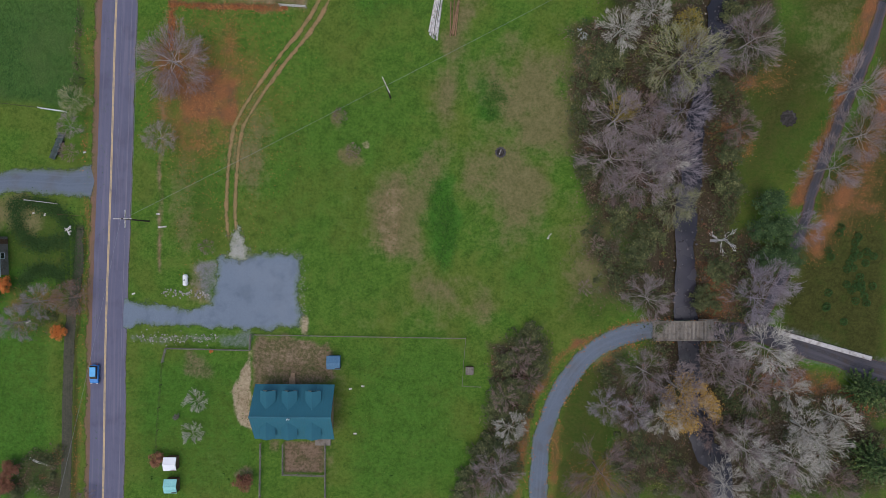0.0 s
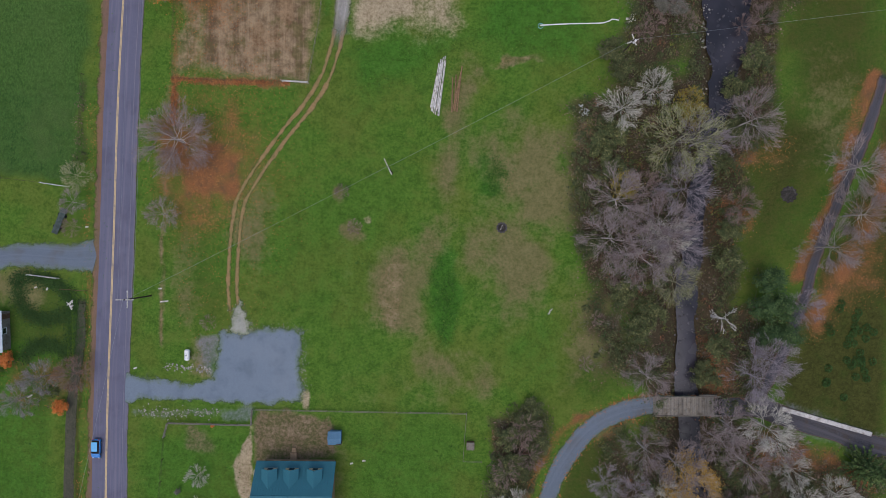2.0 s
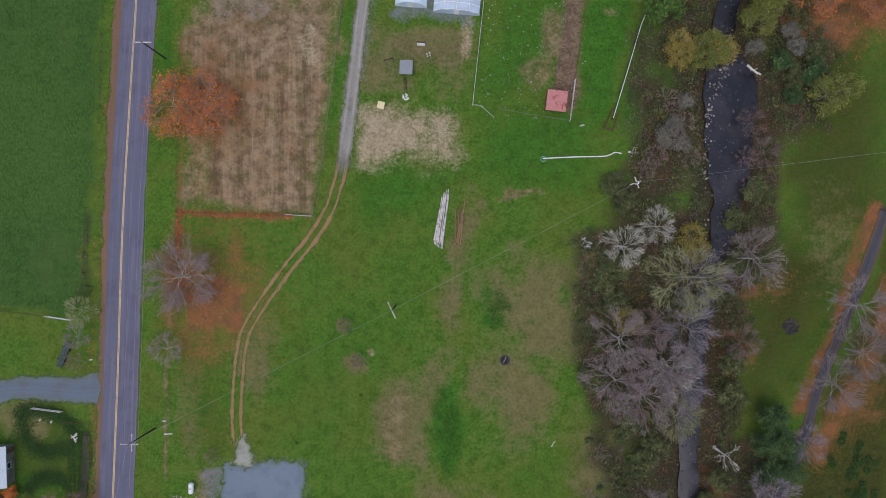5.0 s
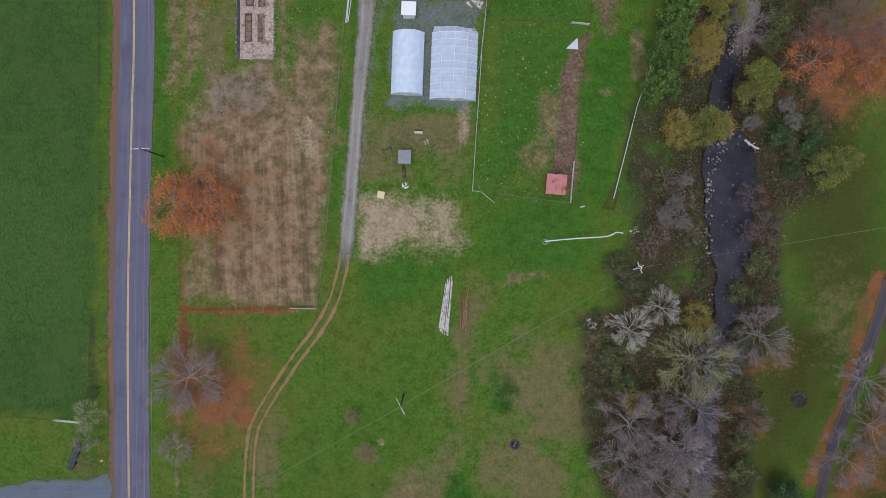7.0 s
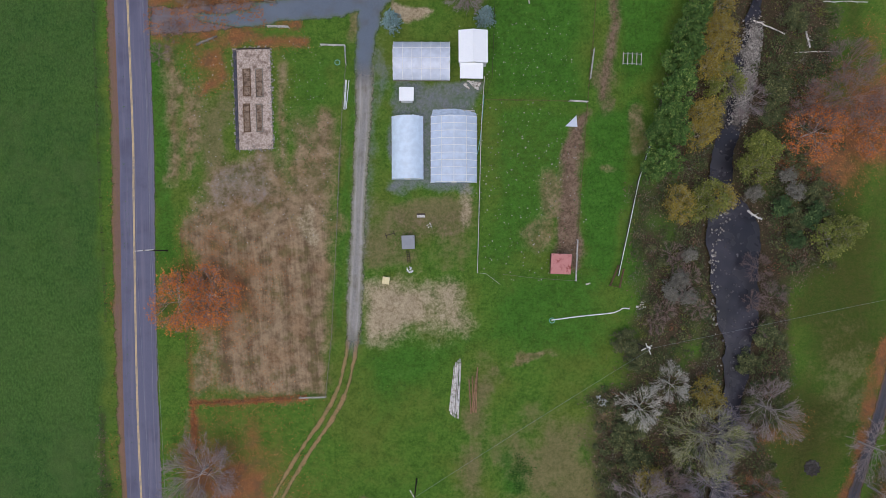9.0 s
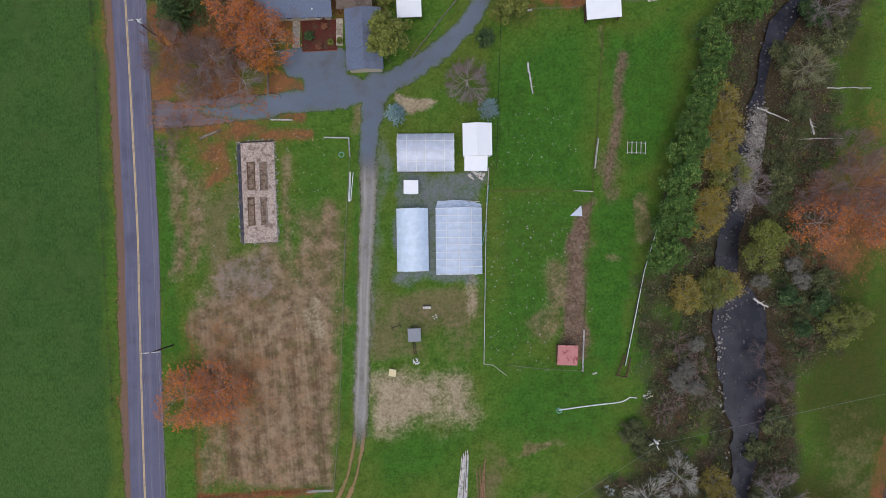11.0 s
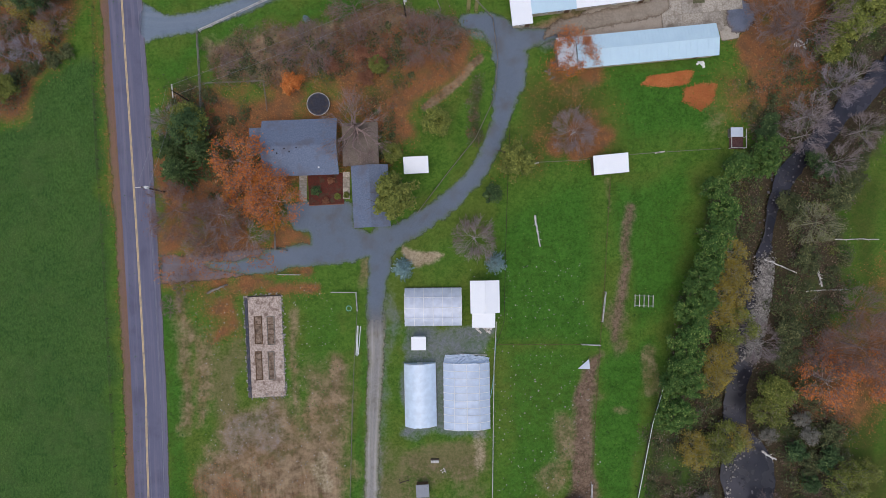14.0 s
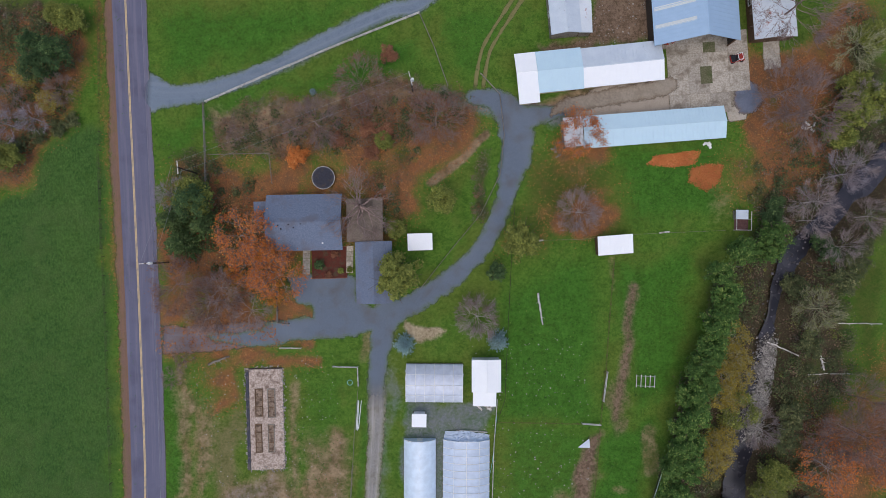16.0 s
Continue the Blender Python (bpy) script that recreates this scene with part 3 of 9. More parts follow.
RUT_MID = [(-40.9, 1.2), (-41.3, 6.7), (-40.9, 15.5), (-39.8, 23.2), (-36.7, 29.2), (-31.2, 36.9), (-26.3, 43.0), (-23.0, 48.5), (-22.0, 51.8), (-20.5, 57.1), (-19.8, 60.1)]
LANE_NW = [(-55.9, 171.5), (-53.5, 171.2), (-51.5, 170.9), (-49.1, 170.7), (-42.6, 171.2), (-31.3, 174.3), (-21.0, 178.5), (-7.2, 183.9), (1.8, 186.6), (22.0, 204.0), (45.0, 225.0)]

DITCH = [(-70.8, 5.4), (-71.1, -1.0), (-71.5, -6.5), (-72.6, -13.1), (-73.0, -19.7), (-73.3, -28.5), (-73.4, -37.3), (-73.8, -48.3), (-75.5, -70.0), (-78.0, -120.0)]

MASKS = {}
MASKS["soil"] = most(
    0.55 * area([(-28.5, 99.0), (-20.6, 98.3), (-22.0, 80.0), (-31.0, 80.5), (-32.5, 92.9)], 2.2), 0.5 * area([(-49.8, 112.0), (-46.0, 108.4), (-48.4, 92.0), (-51.2, 92.4)], 1.6), 0.5 * stroke([(-30.2, 112.0), (-31.0, 102.0), (-31.9, 92.7)], 1.1, 0.9),
    0.6 * area([(17.0, 163.2), (34.0, 166.5), (34.0, 163.8), (20.0, 160.8)], 1.0), 0.42 * area([(-52.9, 47.7), (-52.1, 82.4), (-47.2, 83.0), (-46.0, 60.0), (-47.5, 47.7)], 1.6),
    0.64 * area([(-47.6, 48.5), (-46.5, 60.0), (-50.1, 66.0), (-52.1, 82.4), (-48.7, 88.1), (-39.2, 90.6), (-32.5, 88.8), (-21.4, 88.1), (-21.8, 80.7), (-26.4, 46.7)], 2.6),
    0.42 * stroke([(-29.7, 113.2), (-30.1, 107.1), (-30.5, 100.4), (-32.7, 91.7)], 0.9, 0.8), 0.6 * stroke([(-22.5, 101.9), (-23.8, 92.0), (-24.8, 83.2)], 2.0, 1.6), 0.6 * area([(-45.0, 96.3), (-33.6, 96.1), (-31.0, 88.0), (-33.7, 83.0), (-48.6, 84.4)], 2.5), 0.5 * stroke([(-47.9, 104.3), (-48.7, 98.8), (-49.7, 93.3)], 1.1, 0.8),
    0.5 * spot(*(20.0, 83.0), 3.0, 6.0), 0.45 * spot(*(17.5, 75.5), 3.0, 5.0),
    0.5 * spot(*(27.6, 36.9), 2.3, 3.5), 0.5 * spot(*(14.0, 51.5), 5.0, 1.2), 0.4 * spot(*(32.7, 86.7), 2.0, 1.4),
    0.45 * stroke([(38.2, 97.4), (38.7, 90.6)], 2.0), 0.45 * stroke([(63.8, 166.7), (78.7, 172.3), (83.7, 179.7)], 1.6), 0.5 * area([(25.6, 177.3), (45.6, 175.8), (46.0, 182.5), (34.0, 185.6), (33.3, 175.6)], 2.0),
    0.62 * stroke([(-54.2, 46.0), (-54.4, 36.0), (-54.6, 26.5), (-54.9, 15.5), (-55.1, -4.3)], 0.5, 0.6), 0.75 * area([(-41.9, 166.7), (-21.7, 168.5), (-3.8, 170.6), (9.2, 166.3), (-0.1, 160.3), (-22.5, 158.6), (-40.2, 158.8)], 2.0),
    0.5 * stroke([(-49.8, 108.8), (-48.7, 103.1), (-50.0, 94.4)], 1.1), 0.5 * stroke([(33.7, 132.4), (33.7, 126.8)], 0.6), 0.45 * area([(-48.8, -1.0), (-44.4, -1.0), (-44.4, -9.8), (-49.9, -9.8)], 1.5),
    0.4 * spot(*(-10.3, 5.6), 3.0, 8.0), 0.35 * area([(53.0, 147.4), (60.7, 146.7), (61.2, 139.9), (54.2, 137.2)], 3.0), 0.9 * stroke([(10.9, 158.6), (5.6, 154.3), (0.0, 150.0)], 0.9, 0.6), 0.55 * area([(-52.7, 120.3), (-49.1, 117.7), (-51.0, 91.2), (-54.6, 88.2)], 1.5), 0.45 * spot(*(-15.5, 119.0), 2, 3))
MASKS["rows"] = area([(-52.0, 48.0), (-51.4, 81.8), (-22.0, 81.2), (-26.4, 47.0)], 3.0)
MASKS["soil"] = np.clip(MASKS["soil"] * 1.15 + 0.16 * MASKS["rows"], 0, 1)
MASKS["litter"] = most(
    0.68 * stroke([(-54.0, 120.9), (-48.0, 119.8), (-42.2, 118.9), (-33.5, 117.3), (-25.5, 116.6)], 1.2, 1.0),
    0.75 * spot(*(-48.3, 32.0), 8.5, 12.0, 0.6), 1.0 * spot(*(-45.2, 30.5), 5.0, 6.5, 0.5), 0.7 * area([(51.0, -2.0), (57.0, -2.5), (57.0, -13.0), (51.0, -14.0)], 1.5), 0.55 * area([(60.0, -20.0), (84.0, -27.0), (84.0, -32.0), (62.0, -28.0)], 2.0), 1.0 * stroke([(-53.0, 47.5), (-39.9, 47.1), (-31.1, 46.9)], 0.55, 0.4), 1.0 * stroke([(-52.7, 47.7), (-52.8, 39.2)], 0.7, 0.5),
    0.5 * spot(*(-42.8, 35.3), 8.0, 12.0, 0.8), 0.5 * stroke([(-52.6, 48.0), (-52.3, 64.0), (-52.0, 82.0)], 0.6, 0.7), 0.42 * area([(-52.0, 60.0), (-51.5, 84.0), (-42.0, 82.0), (-38.0, 66.0), (-43.0, 58.0)], 4.0),
    0.6 * stroke([(-52.9, 124.1), (-39.7, 122.4), (-26.5, 120.6)], 1.5), 0.55 * stroke([(-50.5, 118.3), (-42.8, 117.8), (-34.0, 116.8), (-27.0, 116.0)], 0.7, 0.6), 0.6 * stroke([(-52.0, 120.5), (-42.0, 119.8), (-34.0, 119.0)], 1.4, 1.0), (0.42 + 0.55 * vnoise(PX, PY, 3.6, 61)) * area([(-55.5, 124.4), (-54.9, 143.2), (-51.5, 156.3), (-41.4, 157.8), (-29.0, 160.2), (-15.3, 164.7), (-1.8, 167.1), (10.3, 166.2), (11.6, 160.5), (2.6, 152.3), (-5.8, 144.0), (-9.8, 134.3), (-15.0, 139.1), (-28.4, 137.9), (-31.5, 125.9), (-32.9, 122.7)], 3.0),
    (0.6 + 0.5 * vnoise(PX, PY, 3.0, 62)) * area([(-22.4, 159.7), (-17.7, 162.1), (0.5, 168.0), (10.3, 166.2), (7.8, 161.4), (-0.3, 157.0), (-2.6, 149.3), (-5.8, 142.9), (-9.2, 142.0), (-8.7, 149.8), (-13.9, 154.6)], 2.0), 0.7 * area([(-47.4, 118.1), (-39.7, 117.4), (-41.1, 108.1), (-47.2, 107.5)], 1.5), 0.95 * spot(*(-30.5, 125.8), 4.2, 2.6), 0.75 * spot(*(-26.0, 156.1), 3.2), 0.5 * spot(*(-44.1, 135.7), 9.0, 8.0), 0.45 * area([(-48.9, 119.9), (-40.1, 117.9), (-41.1, 106.9), (-48.7, 108.7)], 2.0),
    
    0.95 * area([(63.0, 171.2), (71.7, 168.3), (76.6, 173.5), (82.6, 179.8), (89.2, 179.3), (82.6, 165.3), (79.1, 147.7), (71.8, 140.5), (64.5, 146.6), (61.0, 159.1)], 3.0), 0.5 * spot(*(-45.2, 69.9), 10.0, 8.0, 0.6), 0.5 * stroke([(62.1, 144.5), (59.1, 148.1)], 4.0, 3.0), 0.9 * spot(*(28.3, 140.8), 6.0, 4.6, 0.35),
    0.6 * spot(*(29.6, 155.3), 7.0, 5.5), 0.35 * area([(20.7, 156.5), (35.0, 154.3), (33.7, 136.6), (21.6, 137.5)], 3.0), 0.42 * area([(12.7, 135.4), (19.2, 144.9), (27.6, 150.8), (36.1, 146.7), (34.3, 139.0)], 3.0),
    0.9 * spot(*(81.9, 92.1), 16.0, 10.0, 0.5, 20), 0.6 * spot(*(72.9, 90.9), 5.0, 5.0), 0.5 * area([(69.4, 96.7), (87.3, 111.8), (84.9, 86.4), (70.3, 83.3)], 5.0),
    0.7 * stroke([(87.4, 34.2), (84.7, 23.2), (79.2, 12.2), (72.1, 1.2)], 2.8, 2.4), 0.75 * stroke([(84.2, 48.5), (80.9, 41.9), (75.4, 23.2), (68.8, 10.0)], 1.6), 0.5 * area([(76.5, 12.2), (86.2, 21.0), (86.2, 6.7), (76.5, 4.5)], 4.0),
    0.6 * stroke([(14.4, -48.3), (15.5, -37.3), (17.7, -29.6), (22.6, -20.8), (30.3, -16.4), (40.2, -14.0)], 0.9), 0.5 * stroke([(21.0, -48.3), (22.1, -39.5), (22.6, -35.1)], 1.2), 0.4 * stroke([(29.2, -23.0), (34.7, -19.7), (40.2, -18.0)], 0.8),
    0.42 * area([(25.9, -39.5), (34.7, -37.3), (35.8, -48.5), (24.8, -50.5)], 3.0), 0.4 * spot(*(56.7, 21.0), 4.0, 4.0), 0.42 * spot(*(62.2, 33.1), 6, 2.5, 0.5, 30),
    0.55 * stroke([(-68.6, 41.9), (-69.7, 15.5), (-68.8, 6.7), (-70.2, -28.5), (-71.9, -48.3)], 0.5), 0.5 * stroke([(-61.8, 161.8), (-63.1, 129.0), (-64.1, 95.7), (-65.4, 64.7)], 0.6), 0.45 * stroke([(-63.3, 190.0), (-63.1, 157.1), (-63.6, 135.0)], 1.0),
    0.95 * area([(-100, 189), (-66.5, 187), (-65.8, 176.2), (-70.6, 168.8), (-78.0, 157.5), (-100, 150)], 3.0), 0.4 * stroke([(-64.0, 70.1), (-55.8, 66.5), (-43.5, 69.3)], 4.5), 0.4 * spot(*(-79.6, -10.9), 9.0, 5.0), 0.4 * spot(*(1.0, 160.2), 7.0))
MASKS["dry"] = most(
    0.5 * area([(-31.0, 101.0), (-21.0, 103.0), (-22.5, 83.0), (-32.0, 83.0)], 3.0), 0.4 * area([(-48.0, 108.0), (-40.5, 108.0), (-42.0, 88.0), (-50.0, 88.0)], 3.0),
    0.52 * spot(*(17.7, 27.6), 11.0, 14.0, 0.6), 0.5 * spot(*(13.3, 12.2), 9.0, 10.0, 0.6), 0.5 * spot(*(-9.2, 6.7), 5.0, 9.0, 0.6), 0.42 * stroke([(2.3, 43.0), (0.7, 29.8), (-0.4, 19.9), (-7.0, 4.5), (-1.5, -6.5), (7.3, -10.9)], 2.8, 2.5),
    0.3 * spot(*(75.4, 41.9), 8, 12, 0.6), 0.42 * spot(*(3.4, 48.6), 4.0, 4.0),
    0.5 * stroke([(-34.8, 95.6), (-31.7, 87.7), (-32.5, 81.1)], 1.8), 0.4 * area([(-16.3, 86.0), (5.9, 84.1), (4.2, 69.7), (-16.9, 70.5)], 2.0),
    0.45 * spot(*(-18.0, 18.8), 2.0), 0.45 * spot(*(-19.9, 25.9), 1.8), 0.4 * area([(22.6, 8.9), (34.7, 6.7), (35.8, -10.9), (23.7, -13.1)], 4.0), 0.3 * stroke([(-49.9, 21.0), (-51.0, 2.3)], 3.0, 2.5),
    0.35 * spot(*(-37.8, 21.0), 5, 12), 0.45 * spot(*(-82.9, 6.7), 6, 4), 0.35 * area([(26.3, 156.1), (35.1, 155.4), (32.0, 143.4), (24.1, 141.8)], 3.0),
    0.38 * spot(*(-29.0, -21.9), 2, 2), 0.35 * area([(-24.6, -21.9), (-18.0, -21.9), (-20.2, -46.1), (-22.4, -46.1)], 2.0), 0.4 * spot(*(32.5, -19.7), 6, 3))
MASKS["lush"] = most(
    0.55 * area([(-130, -70), (-76, -70), (-76, 4), (-130, 4)], 2.0, False), 0.85 * spot(*(0.1, 5.6), 3.2, 9.0), 0.95 * spot(*(9.5, 29.2), 3.2, 3.2), 0.5 * area([(-86.2, 10.0), (-69.7, 10.0), (-71.9, 0.1), (-86.2, 0.1)], 2.0), 0.4 * area([(7.3, 2.3), (24.8, 1.2), (23.7, -13.1), (10.6, -10.9)], 3.0),
    0.65 * area([(-19.6, 57.3), (-18.0, 40.6), (2.5, 54.2), (28.8, 47.6), (31.9, 68.6), (7.5, 68.4), (5.9, 57.4)], 4.0), 0.7 * area([(10.9, 127.8), (31.6, 133.7), (27.9, 100.5), (8.6, 102.3)], 3.0), 0.75 * area([(29.6, 100.4), (40.7, 100.5), (31.8, 64.6), (24.1, 66.4)], 2.0),
    0.6 * area([(10.8, 102.1), (27.3, 100.6), (20.0, 70.1), (5.5, 69.3)], 3.0), 0.7 * area([(33.6, 131.3), (51.8, 135.2), (45.9, 107.8), (35.1, 99.9), (34.5, 117.8)], 3.0), 0.7 * area([(36.2, 155.4), (58.4, 153.7), (57.3, 139.3), (36.1, 138.7)], 3.0),
    0.6 * stroke([(-54.7, 117.1), (-55.0, 94.8), (-56.0, 77.2)], 2.0), 0.45 * area([(-28.9, 114.4), (-19.4, 113.8), (-22.4, 92.0), (-29.0, 91.0)], 1.5), 0.65 * area([(-53.0, 189.2), (-7.1, 186.4), (-30.0, 176.9), (-50.2, 174.0)], 3.0), 0.7 * area([(-39.4, 169.8), (-0.9, 179.2), (0.7, 171.3), (-30.6, 169.2), (-51.3, 158.5), (-54.3, 163.2)], 3.0),
    0.55 * stroke([(-16.6, 106.9), (-19.5, 87.1), (-23.1, 60.8)], 1.0), 0.5 * area([(-59.8, -19.7), (-37.8, -19.7), (-36.7, -48.3), (-59.8, -48.3)], 3.0), 0.45 * area([(-20.2, -17.5), (4.0, -17.5), (8.4, -48.3), (-20.2, -48.3)], 5.0), 0.35 * area([(-38.9, 26.5), (-2.6, 35.3), (-13.6, -15.3), (-26.8, -2.1), (-37.8, 0.1)], 6.0),
    0.6 * area([(3.9, 184.5), (17.2, 183.5), (10.6, 169.5), (4.1, 172.2)], 2.0), 0.6 * area([(34.8, 85.4), (47.1, 85.4), (46.5, 67.7), (32.7, 62.3)], 3.0))
# first three strokes: arcs of soft shade on the lawn, coloured as darker grass
MASKS["pasture_and_shade"] = most(0.95 * stroke([(-83.1, 8.9), (-82.7, 4.5), (-80.7, 1.8), (-77.9, 0.7), (-74.3, 1.6)], 1.2, 0.6), 0.9 * stroke([(-81.2, 8.9), (-77.4, 8.4), (-74.3, 6.9), (-72.6, 3.0)], 0.9, 0.6), 0.95 * stroke([(-81.6, -6.2), (-80.5, -4.8), (-77.4, -4.0), (-74.3, -4.7)], 1.0, 0.6), 0.85 * area([(-150, 28), (-72.5, 28), (-69.2, 60), (-66.2, 110), (-64.8, 150), (-64.6, 165), (-71, 166), (-78, 156), (-90, 150), (-150, 140)], 2.0))
MASKS["olive"] = most(
    0.75 * area([(71.0, 8.0), (80.0, 26.0), (88.0, 50.0), (98.0, 50.0), (98.0, 0.0), (80.0, 2.0)], 3.0),
    0.6 * area([(54.6, 22.0), (70.0, 22.0), (64.0, 4.0), (56.0, 6.0)], 5.0), 0.6 * area([(24.0, -22.0), (34.0, -22.0), (32.0, -50.0), (20.5, -50.0)], 2.0),
    0.7 * area([(38.0, -20.0), (62.0, -20.0), (66.0, -48.0), (36.0, -48.0)], 4.0), 0.8 * area([(51.0, 2.0), (68.8, 2.0), (66.0, -12.0), (55.0, -15.0), (50.0, -14.0)], 2.0),
    0.5 * area([(-86.0, 9.5), (-72.5, 8.0), (-72.0, -4.5), (-86.0, -5.0)], 2.0), 0.8 * stroke([(-70.0, 4.0), (-70.6, -6.0), (-71.3, -19.0), (-71.7, -36.0), (-72.0, -48.0)], 0.7, 0.6),
    0.75 * area([(55.0, 46.5), (88.2, 46.5), (86.2, 41.9), (75.4, 26.5), (71.0, 15.5), (56.7, 2.3), (54.0, 19.9)], 11.0), 1.0 * area([(67.7, 2.3), (86.2, 12.2), (86.2, -24.1), (76.5, -18.6), (65.5, -16.4)], 4.0), 0.62 * area([(64.4, 67.2), (90.0, 86.5), (90.0, 38.0), (62.4, 37.2)], 9.0),
    0.6 * area([(70.3, 83.3), (85.7, 95.2), (81.3, 48.9), (62.7, 50.7)], 4.0), 0.55 * area([(77.0, 129.5), (89.3, 131.7), (86.2, 99.6), (78.9, 102.5)], 4.0), 0.5 * area([(23.7, 2.3), (35.8, 2.3), (36.9, -13.1), (21.5, -17.5)], 4.0), 0.5 * area([(19.3, -39.5), (30.3, -19.7), (40.2, -17.5), (29.2, -28.5), (22.6, -48.5)], 2.0),
    0.4 * area([(-54.3, 23.2), (-41.1, 23.2), (-42.2, 1.2), (-53.2, -1.0)], 4.0), 0.55 * area([(18.5, 155.6), (36.0, 154.3), (36.7, 136.6), (16.0, 134.0)], 5.0))
MASKS["gravel"] = most(
    0.25 * area([(-46.1, -10.3), (-44.6, -1.0), (-42.4, -1.0), (-42.0, 2.3), (-39.5, 2.9), (-38.0, -0.8), (-27.4, -0.8), (-26.8, -15.8), (-38.9, -17.0), (-46.6, -16.2)], 1.2), 0.4 * stroke(FARM_TRACK, 2.0, 1.0), 0.4 * stroke(LANE_NW, 2.2, 0.7), 0.55 * area([(-8.7, 120.6), (-7.7, 107.2), (-11.8, 86.4), (5.8, 84.8), (7.9, 106.8), (-7.7, 107.2)], 1.2), 0.5 * area([(-9.3, 107.9), (7.7, 105.2), (7.2, 99.7), (-9.3, 101.7)], 1.0), 0.55 * area([(-48.3, -1.5), (-43.9, -0.4), (-43.9, -9.8), (-48.3, -6.5)], 1.0), 0.5 * area([(-43.9, -15.8), (-37.3, -15.8), (-37.3, -19.1), (-43.9, -18.8)], 0.6),
    0.55 * area([(-1.6, 170.4), (11.4, 166.1), (26.8, 162.7), (27.8, 161.5), (18.7, 158.9), (4.7, 165.5)], 1.0), 0.5 * area([(-13.4, 121.0), (-9.8, 119.7), (-10.0, 105.2), (-13.5, 99.1)], 2.0), 0.4 * stroke([(-12.6, 108.7), (-15.4, 86.7), (-17.4, 73.6)], 1.8, 1.4), 0.4 * stroke([(-60.4, -17.5), (-44.4, -17.5)], 0.9), 0.35 * area([(-44.3, 96.1), (-33.3, 95.1), (-34.4, 82.9), (-47.5, 85.3)], 2.0),
    0.55 * stroke([(62.0, 107.4), (60.4, 102.0), (58.6, 95.5)], 2.6), 0.4 * stroke([(66.6, -17.5), (86.2, -24.1)], 3.0), 0.5 * area([(-55.6, 125.5), (-52.2, 132.4), (-52.0, 122.4), (-55.5, 120.5)], 1.5))
creek_d = near_line(CREEK, WX, WY, 3.0)
MASKS["brush"] = most(
    0.7 * area([(49.0, 6.0), (62.0, 3.0), (66.0, -6.0), (60.0, -14.5), (51.2, -14.5), (49.8, -4.1)], 2.0), 0.75 * fall(creek_d - 8.5, 3.0), 0.62 * area([(23.7, 41.9), (34.7, 48.5), (56.7, 48.5), (57.8, 21.0), (55.6, -13.1), (41.3, -13.1), (36.9, 2.3), (27.0, 11.1)], 3.0), 0.6 * area([(9.5, -17.5), (21.5, -16.4), (19.3, -26.3), (12.8, -48.3), (1.8, -48.5), (10.6, -30.7)], 2.0),
    0.6 * area([(29.2, -23.0), (42.4, -19.7), (49.0, -48.5), (34.7, -48.5), (32.5, -35.1)], 3.0), 0.65 * area([(53.4, -17.5), (74.3, -24.1), (86.2, -26.3), (86.2, -48.5), (54.5, -48.5)], 4.0), 0.55 * area([(33.7, 58.5), (48.1, 56.9), (44.0, 38.2), (29.6, 38.7)], 3.0), 0.6 * area([(61.2, 104.2), (77.9, 103.6), (70.9, 70.4), (59.2, 57.5)], 3.0),
    0.62 * area([(-90, 192), (-68, 190), (-67, 174), (-71.5, 168), (-79, 158), (-90, 154)], 3.0), 0.5 * stroke([(-70.8, 46.3), (-70.8, 32.0)], 0.5), 0.3 * area([(-86.2, -6.5), (-69.7, -6.5), (-71.9, -17.5), (-86.2, -17.5)], 2.5), 
    0.5 * area([(-43.4, 160.1), (-51.3, 159.6), (-53.9, 138.7), (-34.7, 128.4), (-31.9, 136.0), (-34.1, 151.7)], 3.0), 0.5 * area([(-39.7, 165.4), (9.4, 168.5), (9.9, 160.6), (-22.5, 157.5), (-40.2, 158.8)], 3.0), 0.5 * area([(60.2, 149.1), (90.4, 168.1), (87.7, 132.6), (66.4, 127.5)], 4.0), 0.5 * area([(81.5, 179.9), (91.2, 179.1), (89.7, 159.2), (80.1, 161.0)], 4.0),
    0.55 * area([(64.1, 122.9), (80.3, 129.2), (78.9, 102.5), (65.7, 81.5), (60.1, 93.1)], 3.0), 0.6 * area([(43.9, 99.1), (54.6, 129.3), (61.6, 132.0), (61.7, 122.0), (55.6, 104.7), (51.1, 80.6), (41.4, 83.7)], 2.0), 0.4 * stroke([(10.6, 155.0), (8.9, 146.3), (9.7, 142.9)], 1.4),
    0.5 * area([(-86.2, -43.9), (-74.1, -37.3), (-71.9, -48.5), (-86.2, -49.4)], 2.0))
MASKS["brush"] = most(MASKS["brush"], 0.62 * area([(36.9, 64.5), (43.1, 74.1), (50.0, 78.1), (48.6, 49.3), (33.7, 50.3)], 2.5), 0.45 * area([(-16.6, 156.0), (-3.1, 157.0), (3.7, 158.6), (-3.9, 148.1), (-8.0, 140.7), (-12.0, 145.5)], 3.0), 0.6 * area([(60.1, 82.0), (77.4, 87.1), (74.7, 65.1), (67.1, 61.3), (62.7, 50.7), (56.1, 51.3)], 3.0), 0.5 * area([(35.6, 82.0), (41.6, 85.9), (50.0, 80.7), (47.5, 54.3), (35.3, 55.4)], 3.0))
